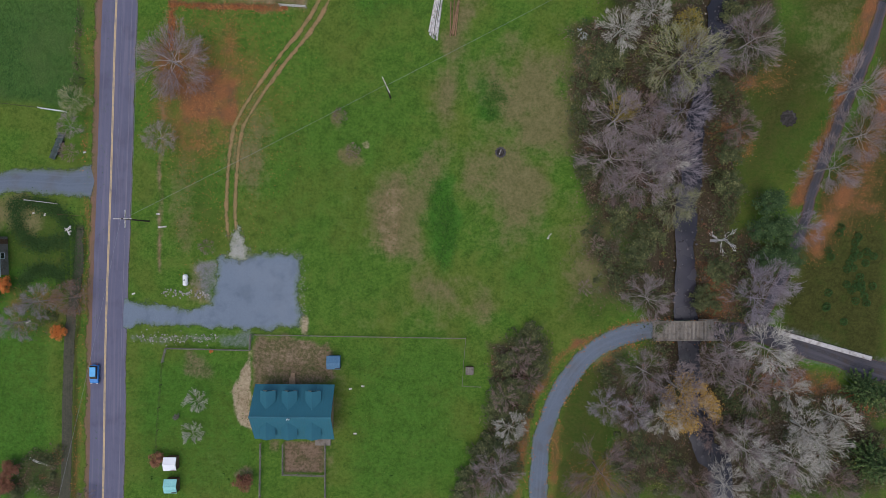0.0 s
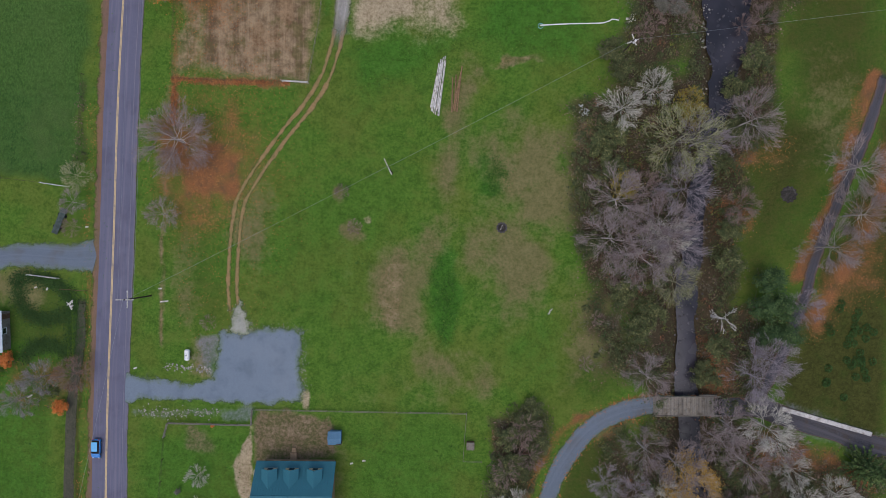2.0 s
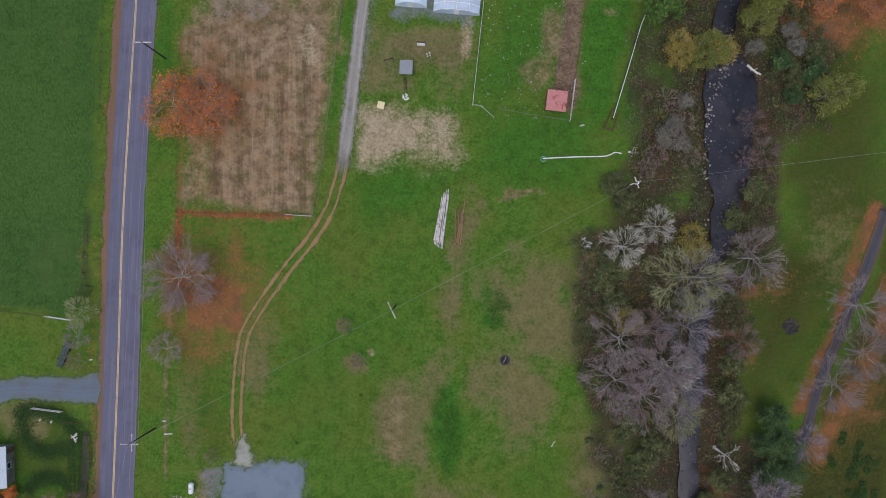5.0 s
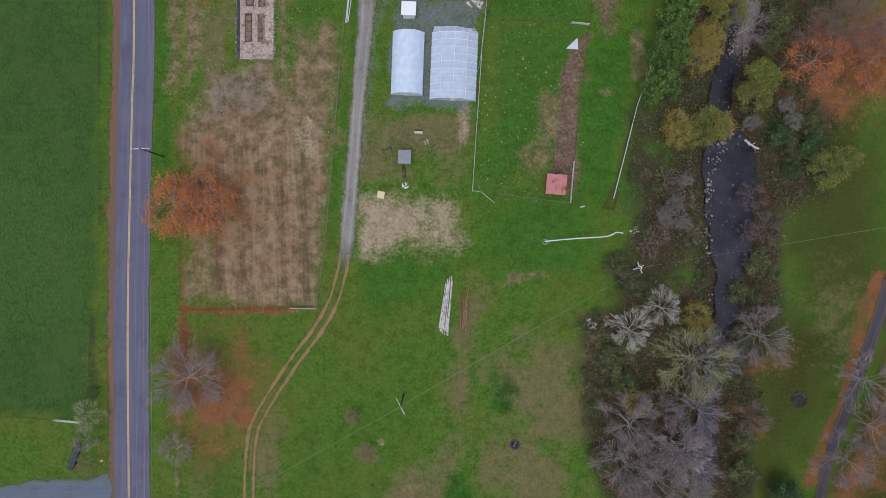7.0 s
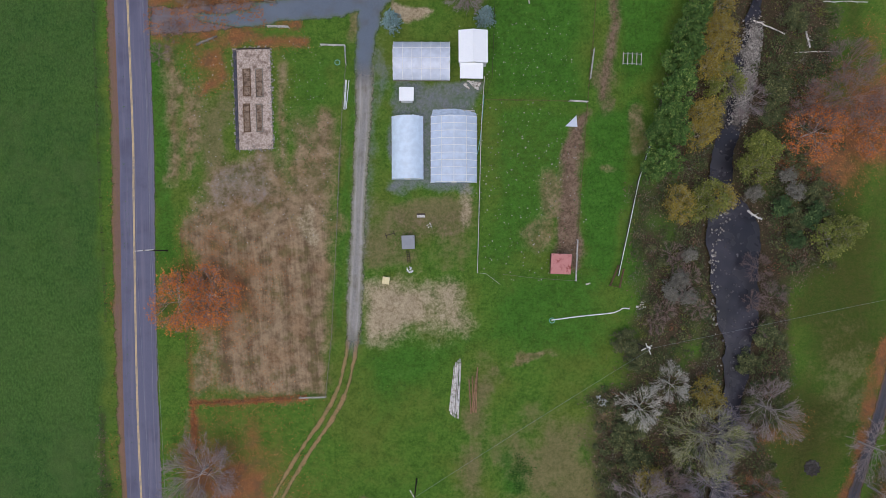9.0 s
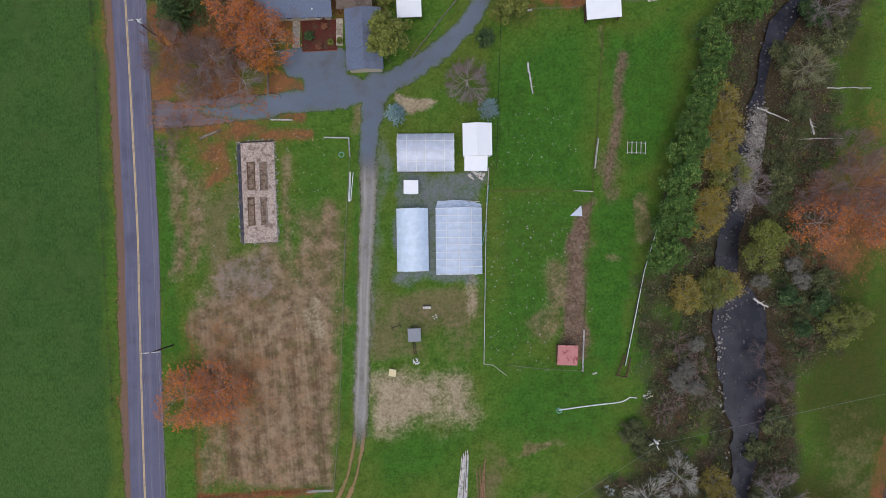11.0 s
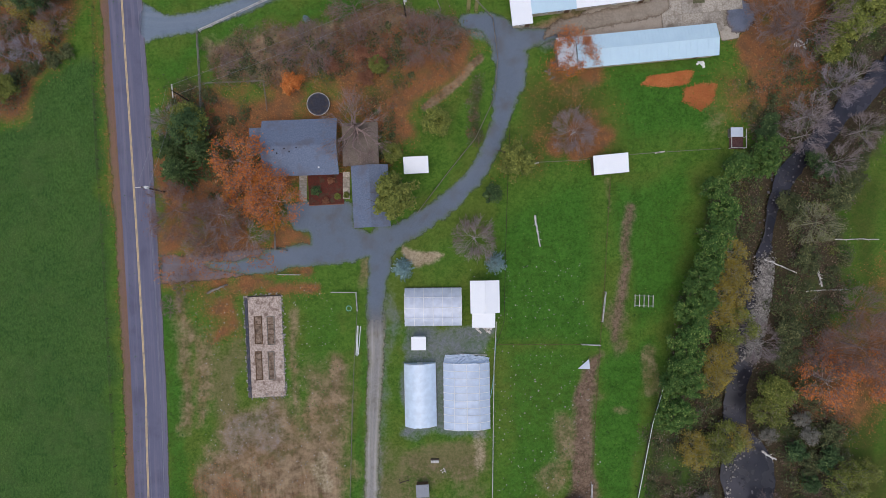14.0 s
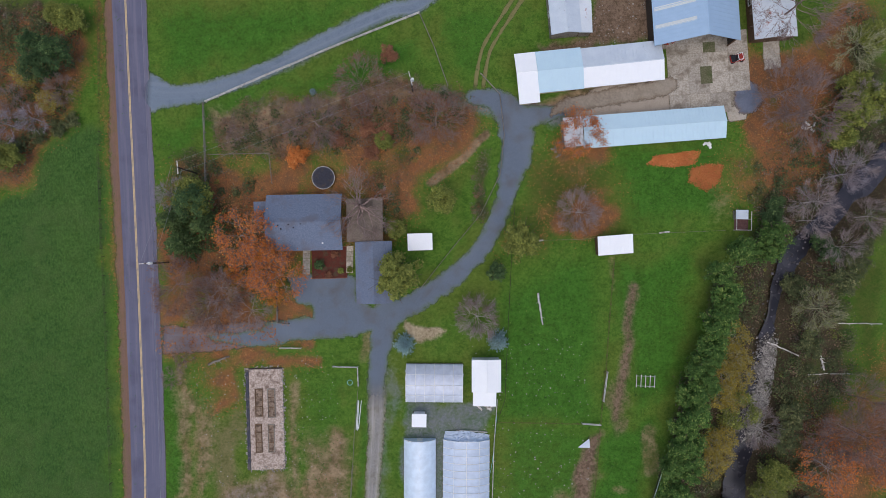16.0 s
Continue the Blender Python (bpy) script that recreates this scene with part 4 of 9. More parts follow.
MASKS["brush"] = np.clip(1.3 * most(MASKS["brush"], 0.5 * area([(26.0, 13.0), (44.0, 9.0), (45.0, -13.0), (36.0, -12.0), (30.0, -6.0)], 2.5), 0.2 * area([(24.0, 12.0), (30.0, 10.0), (31.0, -10.0), (24.0, -8.0)], 3.0), 0.42 * area([(28.1, 12.2), (38.0, 12.2), (40.2, -13.1), (30.3, -10.9), (27.0, 1.2)], 3.0), 0.5 * area([(30.3, -21.9), (40.2, -18.6), (42.4, -48.5), (33.6, -48.5)], 2.0)), 0, 0.9)
MASKS["brush"] = np.clip(MASKS["brush"] * (0.66 + 0.68 * vnoise(PX, PY, 3.6, 75)), 0, 0.9)
MASKS["scrub"] = most(area([(-41.4, 165.0), (-34.0, 167.8), (-21.7, 168.5), (-3.8, 170.6), (8.2, 166.9), (10.2, 164.0), (0.0, 161.9), (-13.4, 160.1), (-22.4, 159.7), (-40.2, 159.3)], 1.5), area([(9.6, 154.6), (11.2, 153.9), (10.0, 143.4), (8.2, 143.5)], 0.5))
MASKS["sand"] = most(
    0.62 * area([(-16.4, 68.8), (0.8, 68.1), (2.5, 56.2), (-18.5, 57.0)], 3.2), 0.7 * area([(-37.3, -19.7), (-39.5, -23.0), (-41.1, -27.4), (-40.6, -34.5), (-37.3, -35.9)], 0.6), 0.22 * area([(-36.2, -17.5), (-21.3, -17.5), (-24.6, -21.9), (-34.5, -24.1)], 2.0), 0.75 * area([(-7.6, 123.3), (-1.6, 121.1), (-3.4, 119.4), (-7.0, 121.0)], 0.9),
    0.45 * stroke([(-16.3, 84.9), (-19.1, 70.6), (-20.1, 58.4)], 1.0), 0.5 * spot(*(-27.4, -14.2), 1.2, 2.5), 0.5 * spot(*(-14.7, 21.0), 0.9), 0.45 * stroke([(5.5, 93.7), (3.0, 78.4)], 1.2), 0.45 * spot(*(-26.5, 79.7), 2.2, 5.0))
MASKS["mud"] = most(0.85 * area([(22.9, 163.4), (34.8, 165.6), (47.8, 167.1), (47.4, 163.8), (34.5, 162.3), (25.5, 161.4)], 0.8, False), 0.7 * stroke([(37.8, 126.4), (35.1, 114.4), (33.0, 105.6), (31.9, 101.3)], 1.25, 1.0), 0.85 * area([(26.0, 99.5), (29.0, 99.3), (24.6, 67.5), (19.3, 66.8), (20.6, 78.0), (22.4, 88.0)], 1.4),
    0.62 * area([(-36.7, -17.1), (-21.5, -17.1), (-21.5, -26.5), (-36.7, -26.5)], 0.6), 0.7 * area([(-31.0, -37.3), (-22.8, -37.3), (-22.8, -43.6), (-31.0, -43.6)], 0.4, False), 0.5 * area([(-35.1, -36.7), (-31.2, -36.7), (-31.2, -40.6), (-35.1, -40.6)], 0.5), 0.5 * spot(*(32.2, 103.1), 2.0, 5.0),
    0.5 * spot(*(-48.8, -23.0), 3.0, 2.5), 0.8 * area([(34.1, 190.0), (46.5, 189.1), (45.6, 174.1), (38.7, 173.5), (23.0, 172.5), (22.1, 174.8), (32.9, 176.5)], 1.2), 0.4 * area([(-11.9, 83.1), (4.7, 82.4), (3.3, 74.1), (-12.3, 73.6)], 2.0), 0.5 * spot(*(-38.4, -44.4), 2.0), 0.5 * area([(27.3, 100.6), (29.6, 100.4), (28.6, 94.9), (26.7, 94.0)], 1.0))

MASKS["litter"] = np.clip(MASKS["litter"] * (0.55 + 0.8 * vnoise(PX, PY, 2.6, 71)), 0, 1)
MASKS["dry"] = MASKS["dry"] * (0.45 + 1.0 * vnoise(PX, PY, 4.5, 72))
drift = vnoise(PX, PY, 14.0, 41) * 0.6 + vnoise(PX, PY, 5.0, 42) * 0.4
MASKS["dry"] = np.clip(MASKS["dry"] * 1.5 + np.clip(drift - 0.58, 0, 1) * 0.9 * (np.abs(PX + 5) < 45) * (PY < 64), 0, 0.8)
MASKS["sand"] = np.clip(MASKS["sand"] * (0.75 + 0.95 * vnoise(PX, PY, 4.5, 73)), 0, 1)

GZ = -0.06 + 0.035 * vnoise(PX, PY, 6.0, 3) + 0.025 * vnoise(PX, PY, 2.0, 4)
bed, wet = smooth_path([(*p, w) for p, w in zip(CREEK, CREEKW)], 2.0), np.full(PX.shape, 1e9)
for (ax, ay, aw), (bx, by, bw) in zip(bed, bed[1:]):
    dx, dy = bx - ax, by - ay
    t = np.clip(((PX - ax) * dx + (PY - ay) * dy) / (dx * dx + dy * dy), 0, 1)
    wet = np.minimum(wet, np.hypot(PX - ax - t * dx, PY - ay - t * dy) - aw - t * (bw - aw))
GZ -= 2.6 * np.clip(1 - wet / 5.0, 0, 1) ** 1.3
GZ -= 0.55 * np.clip(1.6 - near_line(DITCH, PX, PY, 3.0) / 1.2, 0, 1)
far_rim = np.maximum(np.abs(PX) - 130, 0) + np.maximum(np.abs(PY - 72) - 170, 0)
GZ += np.minimum(far_rim * 0.02, 25) * vnoise(PX, PY, 300, 8)
quads = (np.arange(NY - 1)[:, None] * NX + np.arange(NX - 1)[None, :]).ravel()
ground_me = mesh_of("ground", np.stack([PX, PY, GZ], 1).tolist(), np.stack([quads, quads + 1, quads + NX + 1, quads + NX], 1).tolist(), GROUND, True)
for name, keys in (("cover_a", ("soil", "litter", "dry")), ("cover_b", ("lush", "gravel", "brush")), ("cover_c", ("sand", "mud", "rows")), ("cover_d", ("pasture_and_shade", "olive", "rows"))):
    layer = ground_me.attributes.new(name, "FLOAT_COLOR", "POINT")
    layer.data.foreach_set("color", np.stack([*[MASKS[k] for k in keys], np.ones_like(PX)], 1).astype(np.float32).ravel())
tagged(new("ground", ground_me), "green autumn meadow with bare soil, dry grass and fallen leaves", "ground", kind="structure")


def height(x, y):
    i, j = int(np.clip(np.searchsorted(gx, x), 0, NX - 1)), int(np.clip(np.searchsorted(gy, y), 0, NY - 1))
    return float(GZ[j * NX + i])


def mask_at(key, x, y):
    i, j = np.clip(np.searchsorted(gx, x), 0, NX - 1), np.clip(np.searchsorted(gy, y), 0, NY - 1)
    return MASKS[key][j * NX + i]


def structure(name, data, material, label, category):
    if isinstance(data, tuple):
        data = mesh_of(name, *data)
    ob = part(name, data, material)
    return tagged(ob, label, category, kind="structure")


def offset_path(points, off):
    p = smooth_path(points, 2.0)
    d = np.gradient(p, axis=0)
    d /= np.linalg.norm(d, axis=1)[:, None]
    return p + np.stack([-d[:, 1], d[:, 0]], 1) * off


ROAD_WEST = offset_path(ROAD, 3.0)[::4]
structure("shoulder", ribbon(ROAD_WEST, [0.65 + 0.5 * min(1.0, max(0.0, (q[1] - 20.0) / 50.0)) for q in ROAD_WEST], 0.02, rag=0.25, seed=3, rim=0.8), SHOULDER, "reddish gravel road shoulder strewn with leaves", "shoulder")
road = structure("road", ribbon(offset_path(ROAD, -0.4)[::4], 3.6, 0.05, rag=0.1, seed=5, rim=0.5), ASPHALT, "worn grey asphalt country road with faded lines", "road")


def flat_strip(points, half, z):
    p = np.asarray(points)
    d = np.gradient(p, axis=0)
    d /= np.linalg.norm(d, axis=1)[:, None]
    n = np.stack([-d[:, 1], d[:, 0]], 1) * half
    v = [(q[0], q[1], z) for a in zip(p + n, p - n) for q in a]
    return v, [(2 * i, 2 * i + 1, 2 * i + 3, 2 * i + 2) for i in range(len(p) - 1)]


for off in (-0.105, 0.105):
    part("yellow_line", mesh_of("yellow_line", *flat_strip(offset_path(ROAD, off), 0.085, 0.088)), YELLOW, road, "yellow centre line")
part("edge_line", mesh_of("edge_line", *flat_strip(offset_path(ROAD, -3.1), 0.05, 0.09)), WHITELINE, road, "worn white edge line")
structure("water", ribbon(CREEK, CREEKW, -1.75, step=1.2, rag=0.7, seed=9), WATER, "dark slow creek water with pale stones", "water")
structure("gravel_bar", patch([(62.2, 112.5), (65.2, 113.5), (65.6, 107.0), (64.0, 101.6), (61.2, 95.6), (58.6, 94.4), (59.2, 100.5), (61.6, 106.5)], -1.66, 1.6, 61, rim=2.6), surface("shingle_bar", (88, 84, 82), (126, 120, 118), (66, 62, 60), None, 4.0, 0.5, ragged=5.0, verge=((58, 56, 50), (92, 86, 76))), "pale shingle bar in the creek riffle", "gravel")
structure("ditch_bed", ribbon(DITCH, [0.6, 0.9, 0.9, 1.0, 1.1, 1.1, 1.1, 1.1, 1.1, 1.1], -0.42, rag=0.25, seed=33, rim=0.5), surface("ditch_mud", (62, 63, 52), (88, 86, 72), (54, 58, 42), None, 4.0, 0.6, ragged=3.6, verge=((60, 66, 44), (92, 90, 66))), "dark muddy roadside ditch", "ditch")
structure("lane", ribbon(LANE_S, 1.75, 0.05, rag=0.18, seed=11, rim=0.6), DRIVE, "curved grey asphalt lane to the bridge", "lane")
structure("lane_east", ribbon(LANE_S2, 1.9, 0.04, rag=0.25, seed=19), DARKPATH, "dark gravel lane leaving the bridge", "lane")
structure("path_east", ribbon(LANE_E, 1.1, 0.03, rag=0.25, seed=12, rim=0.6), DARKPATH, "dark gravel path between fallen leaves", "path")
structure("driveway_west", ribbon(DRIVE_W, [3.2, 2.5, 2.3, 2.1], 0.012, rag=0.4, seed=12, rim=0.9), DIRTDRIVE, "brown dirt end of the driveway strewn with leaves", "driveway")
structure("driveway_north", patch([(-30.0, 133.5), (-23.7, 133.6), (-16.9, 132.3), (-16.6, 127.8), (-9.9, 126.3), (-4.7, 128.2), (-3.2, 126.5), (-9.0, 124.2), (-15.9, 121.5), (-27.1, 121.0), (-33.9, 121.6), (-34.4, 123.2), (-28.8, 123.6), (-25.6, 125.3), (-25.8, 127.5), (-28.6, 128.9)], 0.05, 0.35, 4, rim=0.9, arms=[
    (DRIVE_N, [1.6, 2.1, 2.2, 2.0, 1.8, 1.7, 1.7, 2.0]), ([(14.6, 149.6), (16.3, 152.9), (16.9, 157.3), (16.1, 161.9), (13.6, 165.0), (8.7, 166.1)], [2.2, 2.8, 3.2, 3.0, 2.2, 1.2]),
    ([(15.3, 158.6), (18.3, 160.9), (22.2, 161.7), (27.3, 161.9)], [2.0, 2.6, 1.7, 1.0]), (FARM_TRACK[3:], [1.2, 1.6, 2.2, 2.8]), ([(-32.0, 122.2), (-37.0, 122.0), (-41.5, 122.4), (-46.0, 123.0)], [1.6, 1.5, 1.1, 0.5])]), DRIVE, "curving blue-grey gravel driveway and forecourt before the house", "driveway")
structure("farm_track", ribbon([(-20.9, 53.0), *FARM_TRACK[:5]], [0.7, 1.0, 1.35, 1.3, 1.4, 1.7], 0.06, rag=0.25, seed=15, rim=1.0), TRACKDIRT, "pale gravel farm track beside the field", "track")
structure("lane_northwest", ribbon(LANE_NW, [5.0, 3.6, 2.6, 2.1, 1.8, 1.6, 1.6, 1.6, 1.6, 1.6, 1.6], 0.03, rag=0.15, seed=16, rim=0.9), GRAVEL, "blue-grey gravel lane climbing from the road", "lane")
structure("side_lane", ribbon([(-130.0, 8.0), (-100.0, 9.3), (-86.2, 12.8), (-79.6, 13.1), (-73.0, 12.8), (-69.0, 13.1), (-65.4, 13.2)], [2.2, 2.2, 2.2, 2.2, 2.5, 3.3, 4.4], 0.012, rag=0.3, seed=17, rim=1.2), DRIVE, "grey gravel lane joining the road", "lane")
for off in (-0.85, 0.85):
    structure("rut", ribbon(offset_path(RUT_MID, off)[::2], 0.36, 0.02, rag=0.2, seed=18, rim=0.4), RUT, "reddish clay wheel rut through the grass", "rut")
for off in (-0.8, 0.8):
    structure("grass_rut", ribbon(offset_path([(9.9, 166.8), (11.8, 173.9), (15.2, 179.7), (20.8, 186.6), (30.0, 200.0)], off)[::2], 0.35, 0.01, rag=0.2, seed=24), DRYRUT, "worn tan wheel rut through the grass", "rut")
structure("parking_pad", patch([(-43.6, -1.9), (-41.6, -1.2), (-36.0, -1.1), (-29.2, -1.2), (-28.2, -2.4), (-28.0, -13.2), (-28.4, -15.2), (-36.0, -15.5), (-44.0, -15.0), (-45.2, -11.8), (-44.2, -8.0)], 0.045, 0.8, 21, rim=1.1, arms=[([(-61.8, -12.3), (-58.7, -12.6), (-53.2, -13.1), (-47.7, -13.2), (-42.2, -12.6)], [3.0, 2.0, 1.6, 1.8, 2.2])]), GRAVEL, "blue-grey gravel parking pad with ragged edges", "parking pad")
structure("gravel_spill", patch([(-42.6, -2.0), (-41.3, 0.6), (-40.6, 2.9), (-39.5, 3.6), (-38.8, 2.4), (-38.4, 0.4), (-37.4, -2.0)], 0.062, 0.9, 27, rim=1.3), surface("washed_gravel", (142, 141, 132), (178, 176, 166), (118, 124, 118), None, 7.0, 0.6, ragged=4.2), "pale washed gravel where the ruts meet the pad", "gravel")


# ---- buildings ----
def window(parent, x, y, z, w, h, facing):
    """A framed window on a wall of the building; facing: 'x' or 'y', the wall's normal, with its sign."""
    s = -1 if facing[0] == "-" else 1
    bm, pane = bmesh.new(), bmesh.new()
    if facing[-1] == "y":
        for a in ((x - w / 2, x - w / 2 + 0.08, z, z + h), (x + w / 2 - 0.08, x + w / 2, z, z + h), (x - w / 2 + 0.08, x + w / 2 - 0.08, z, z + 0.08), (x - w / 2 + 0.08, x + w / 2 - 0.08, z + h - 0.08, z + h)):
            box(bm, a[0], a[1], min(y, y + s * 0.08), max(y, y + s * 0.08), a[2], a[3])
        box(pane, x - w / 2 + 0.08, x + w / 2 - 0.08, min(y, y + s * 0.03), max(y, y + s * 0.03), z + 0.08, z + h - 0.08)
    else:
        for a in ((y - w / 2, y - w / 2 + 0.08, z, z + h), (y + w / 2 - 0.08, y + w / 2, z, z + h), (y - w / 2 + 0.08, y + w / 2 - 0.08, z, z + 0.08), (y - w / 2 + 0.08, y + w / 2 - 0.08, z + h - 0.08, z + h)):
            box(bm, min(x, x + s * 0.08), max(x, x + s * 0.08), a[0], a[1], a[2], a[3])
        box(pane, min(x, x + s * 0.03), max(x, x + s * 0.03), y - w / 2 + 0.08, y + w / 2 - 0.08, z + 0.08, z + h - 0.08)
    f = part("window", bm, WHITE, parent)
    part("pane", pane, GLASS, f, "dark window pane")


def door(parent, x, y, w, h, facing, material):
    s = -1 if facing[0] == "-" else 1
    if facing[-1] == "y":
        d = part("door", boxed(x - w / 2, x + w / 2, min(y, y + s * 0.06), max(y, y + s * 0.06), 0.05, h, bevel=0.01), material, parent)
        part("door_handle", boxed(x + w * 0.36, x + w * 0.42, min(y + s * 0.06, y + s * 0.12), max(y + s * 0.06, y + s * 0.12), 1.0, 1.06), STEEL, d)
    else:
        d = part("door", boxed(min(x, x + s * 0.06), max(x, x + s * 0.06), y - w / 2, y + w / 2, 0.05, h, bevel=0.01), material, parent)
        part("door_handle", boxed(min(x + s * 0.06, x + s * 0.12), max(x + s * 0.06, x + s * 0.12), y + w * 0.36, y + w * 0.42, 1.0, 1.06), STEEL, d)


def slope(parent, x0, x1, y_ridge, z_ridge, y_eave, z_eave, material, seam, name="roof_slope", thick=0.12, label=""):
    """One roof plane with its raised seams."""
    bm = bmesh.new()
    prism(bm, [(x0, y_ridge, z_ridge), (x1, y_ridge, z_ridge), (x1, y_eave, z_eave), (x0, y_eave, z_eave)], thick)
    ob = part(name, bm, material, parent, label)
    if seam:
        n = max(2, int((x1 - x0) / seam))
        one = bmesh.new()
        d = 0.06
        prism(one, [(-0.035, y_ridge, z_ridge + d), (0.035, y_ridge, z_ridge + d), (0.035, y_eave, z_eave + d), (-0.035, y_eave, z_eave + d)], d - 0.002)
        bmesh.ops.recalc_face_normals(one, faces=one.faces)
        me = bpy.data.meshes.new("seam")
        one.to_mesh(me)
        one.free()
        for k in range(n + 1):
            rib = part("seam", me, material if not me.materials else None, ob)
            rib.location.x = x0 + 0.05 + (x1 - x0 - 0.1) * k / n
    return ob


def gable(name, cx, cy, ang, w, d, eave, ridge, roof, wall, label, category, over=0.35, seam=0.6, roof2=None, open_ends="", windows=2, doors=1, off=0.0, group="", over_end=None):
    """A gabled building, its ridge along x. w, d: size of the roof's outline. off: the ridge's shift from the middle."""
    t = thing(name, cx, cy, 0, ang, label, category, group)
    hw, hd, th = w / 2 - (over if over_end is None else over_end), d / 2 - over, 0.15
    rise = lambda y: eave + (ridge - eave) * (1 - abs(y - off) / (d / 2 + (off if y < off else -off)))
    for s in (-1, 1):
        part("wall", boxed(-hw, hw, *sorted((s * hd, s * (hd - th))), -0.2, rise(s * (hd - th / 2)) - 0.16), wall, t)
        if ("W" if s < 0 else "E") in open_ends:
            for y in (-hd + th + 0.1, hd - th - 0.1):
                part("post", boxed(s * hw - 0.1, s * hw + 0.1, y - 0.1, y + 0.1, -0.2, rise(y) - 0.16), WOOD_BROWN, t)
            continue
        bm = bmesh.new()
        x0, x1 = sorted((s * hw, s * (hw - th)))
        pts = [(-hd + th, -0.2), (hd - th, -0.2), (hd - th, rise(hd - th) - 0.17), (off, ridge - 0.17), (-hd + th, rise(-hd + th) - 0.17)]
        a, b = [bm.verts.new((x0, y, z)) for y, z in pts], [bm.verts.new((x1, y, z)) for y, z in pts]
        bm.faces.new(a), bm.faces.new(b[::-1])
        for i in range(5):
            bm.faces.new((a[i], a[(i + 1) % 5], b[(i + 1) % 5], b[i]))
        part("end_wall", bm, wall, t)
    part("floor_slab", boxed(-hw + th, hw - th, -hd + th, hd - th, -0.2, 0.03), CONCRETE, t)
    slope(t, -w / 2, w / 2, off, ridge, d / 2, eave, roof, seam)
    slope(t, -w / 2, w / 2, off, ridge, -d / 2, eave, roof2 or roof, seam)
    bm = bmesh.new()
    prism(bm, [(-w / 2 - 0.02, off - 0.16, ridge + 0.02), (w / 2 + 0.02, off - 0.16, ridge + 0.02), (w / 2 + 0.02, off, ridge + 0.07), (-w / 2 - 0.02, off, ridge + 0.07)], 0.03)
    prism(bm, [(-w / 2 - 0.02, off, ridge + 0.07), (w / 2 + 0.02, off, ridge + 0.07), (w / 2 + 0.02, off + 0.16, ridge + 0.02), (-w / 2 - 0.02, off + 0.16, ridge + 0.02)], 0.03)
    part("ridge_cap", bm, roof, t)
    for k in range(windows):
        x = -hw + (k + 0.8) * 2 * hw / (windows + 0.6)
        window(t, x, hd, 1.0, 1.2, 1.1, "y")
        window(t, x, -hd, 1.0, 1.2, 1.1, "-y")
    if doors:
        door(t, hw * 0.75, -hd, 0.95, 2.05, "-y", WOOD_BROWN)
    return t


def lean_to(name, cx, cy, ang, w, d, high, low, roof, label, category, walls=("N",), wall=WOOD_BROWN, seam=0.6, over=0.15):
    """A mono-pitch shed on posts; its roof falls towards -y."""
    t = thing(name, cx, cy, 0, ang, label, category)
    slope(t, -w / 2, w / 2, d / 2, high, -d / 2, low, roof, seam, "roof", 0.08)
    for sx in (-1, 1):
        for sy, h in ((1, high), (-1, low)):
            x, y = sx * (w / 2 - over - 0.06), sy * (d / 2 - over - 0.06)
            part("post", boxed(x - 0.06, x + 0.06, y - 0.06, y + 0.06, -0.2, h - 0.14), WOOD_BROWN, t)
    if "N" in walls:
        part("back_wall", boxed(-w / 2 + over + 0.13, w / 2 - over - 0.13, d / 2 - over - 0.06, d / 2 - over, -0.1, high - 0.18), wall, t)
    for sx, key in ((-1, "W"), (1, "E")):
        if key in walls:
            x0, x1 = sorted((sx * (w / 2 - over), sx * (w / 2 - over - 0.06)))
            part("side_wall", boxed(x0, x1, -d / 2 + over + 0.13, d / 2 - over - 0.13, -0.1, low - 0.15), wall, t)
    if "S" in walls:
        part("front_wall", boxed(-w / 2 + over + 0.13, w / 2 - over - 0.13, -d / 2 + over, -d / 2 + over + 0.06, -0.1, low - 0.14), wall, t)
        door(t, 0, -d / 2 + over, 0.9, min(1.95, low - 0.2), "-y", WHITE)
    return t


# the southern house with its dormers
hx, hy, ha, hw_, hd_ = -27.94, -30.67, -0.4, 15.00, 10.33
house = gable("house", hx, hy, ha, hw_, hd_, 3.6, 7.4, TEAL_ROOF, TANWALL, "two-storey house with a teal metal roof and dormers", "house", 0.95, 0.55, windows=4, over_end=0.85)
for side in (-1, 1):
    for x in (-4.5, -0.5, 3.9):
        y0, y1 = side * (hd_ / 2 - 1.0), side * 0.9
        zr, ze, hw2 = 6.6, 5.6, 1.45
        dm = part("dormer", boxed(x - hw2 + 0.25, x + hw2 - 0.25, *sorted((y0, y1)), 3.9, ze - 0.02), CREAM, house, "dormer with its own small gable")
        for s in (-1, 1):
            bm = bmesh.new()
            prism(bm, [(x, y0 + side * 0.3, zr), (x, y1, zr), (x + s * hw2, y1, ze), (x + s * hw2, y0 + side * 0.3, ze)], 0.1)
            part("dormer_roof", bm, TEAL_ROOF, dm)
        bm = bmesh.new()
        prism(bm, [(x - hw2 + 0.3, y0, ze), (x + hw2 - 0.3, y0, ze), (x, y0, zr - 0.15), ], 0.05)
        part("dormer_gable", bm, CREAM, dm)
        part("pane", boxed(x - 0.5, x + 0.5, *sorted((y0, y0 + side * 0.03)), 4.5, 5.4), GLASS, dm, "dark window pane")
part("vent_pipe", rod(bmesh.new(), (-0.4, -0.3, 7.1), (-0.4, -0.3, 7.9), 0.12, sides=10), WHITE, house, "white roof vent")
part("vent_pipe", rod(bmesh.new(), (-0.1, -0.35, 7.1), (-0.1, -0.35, 7.8), 0.09, sides=10), WHITE, house, "white roof vent")
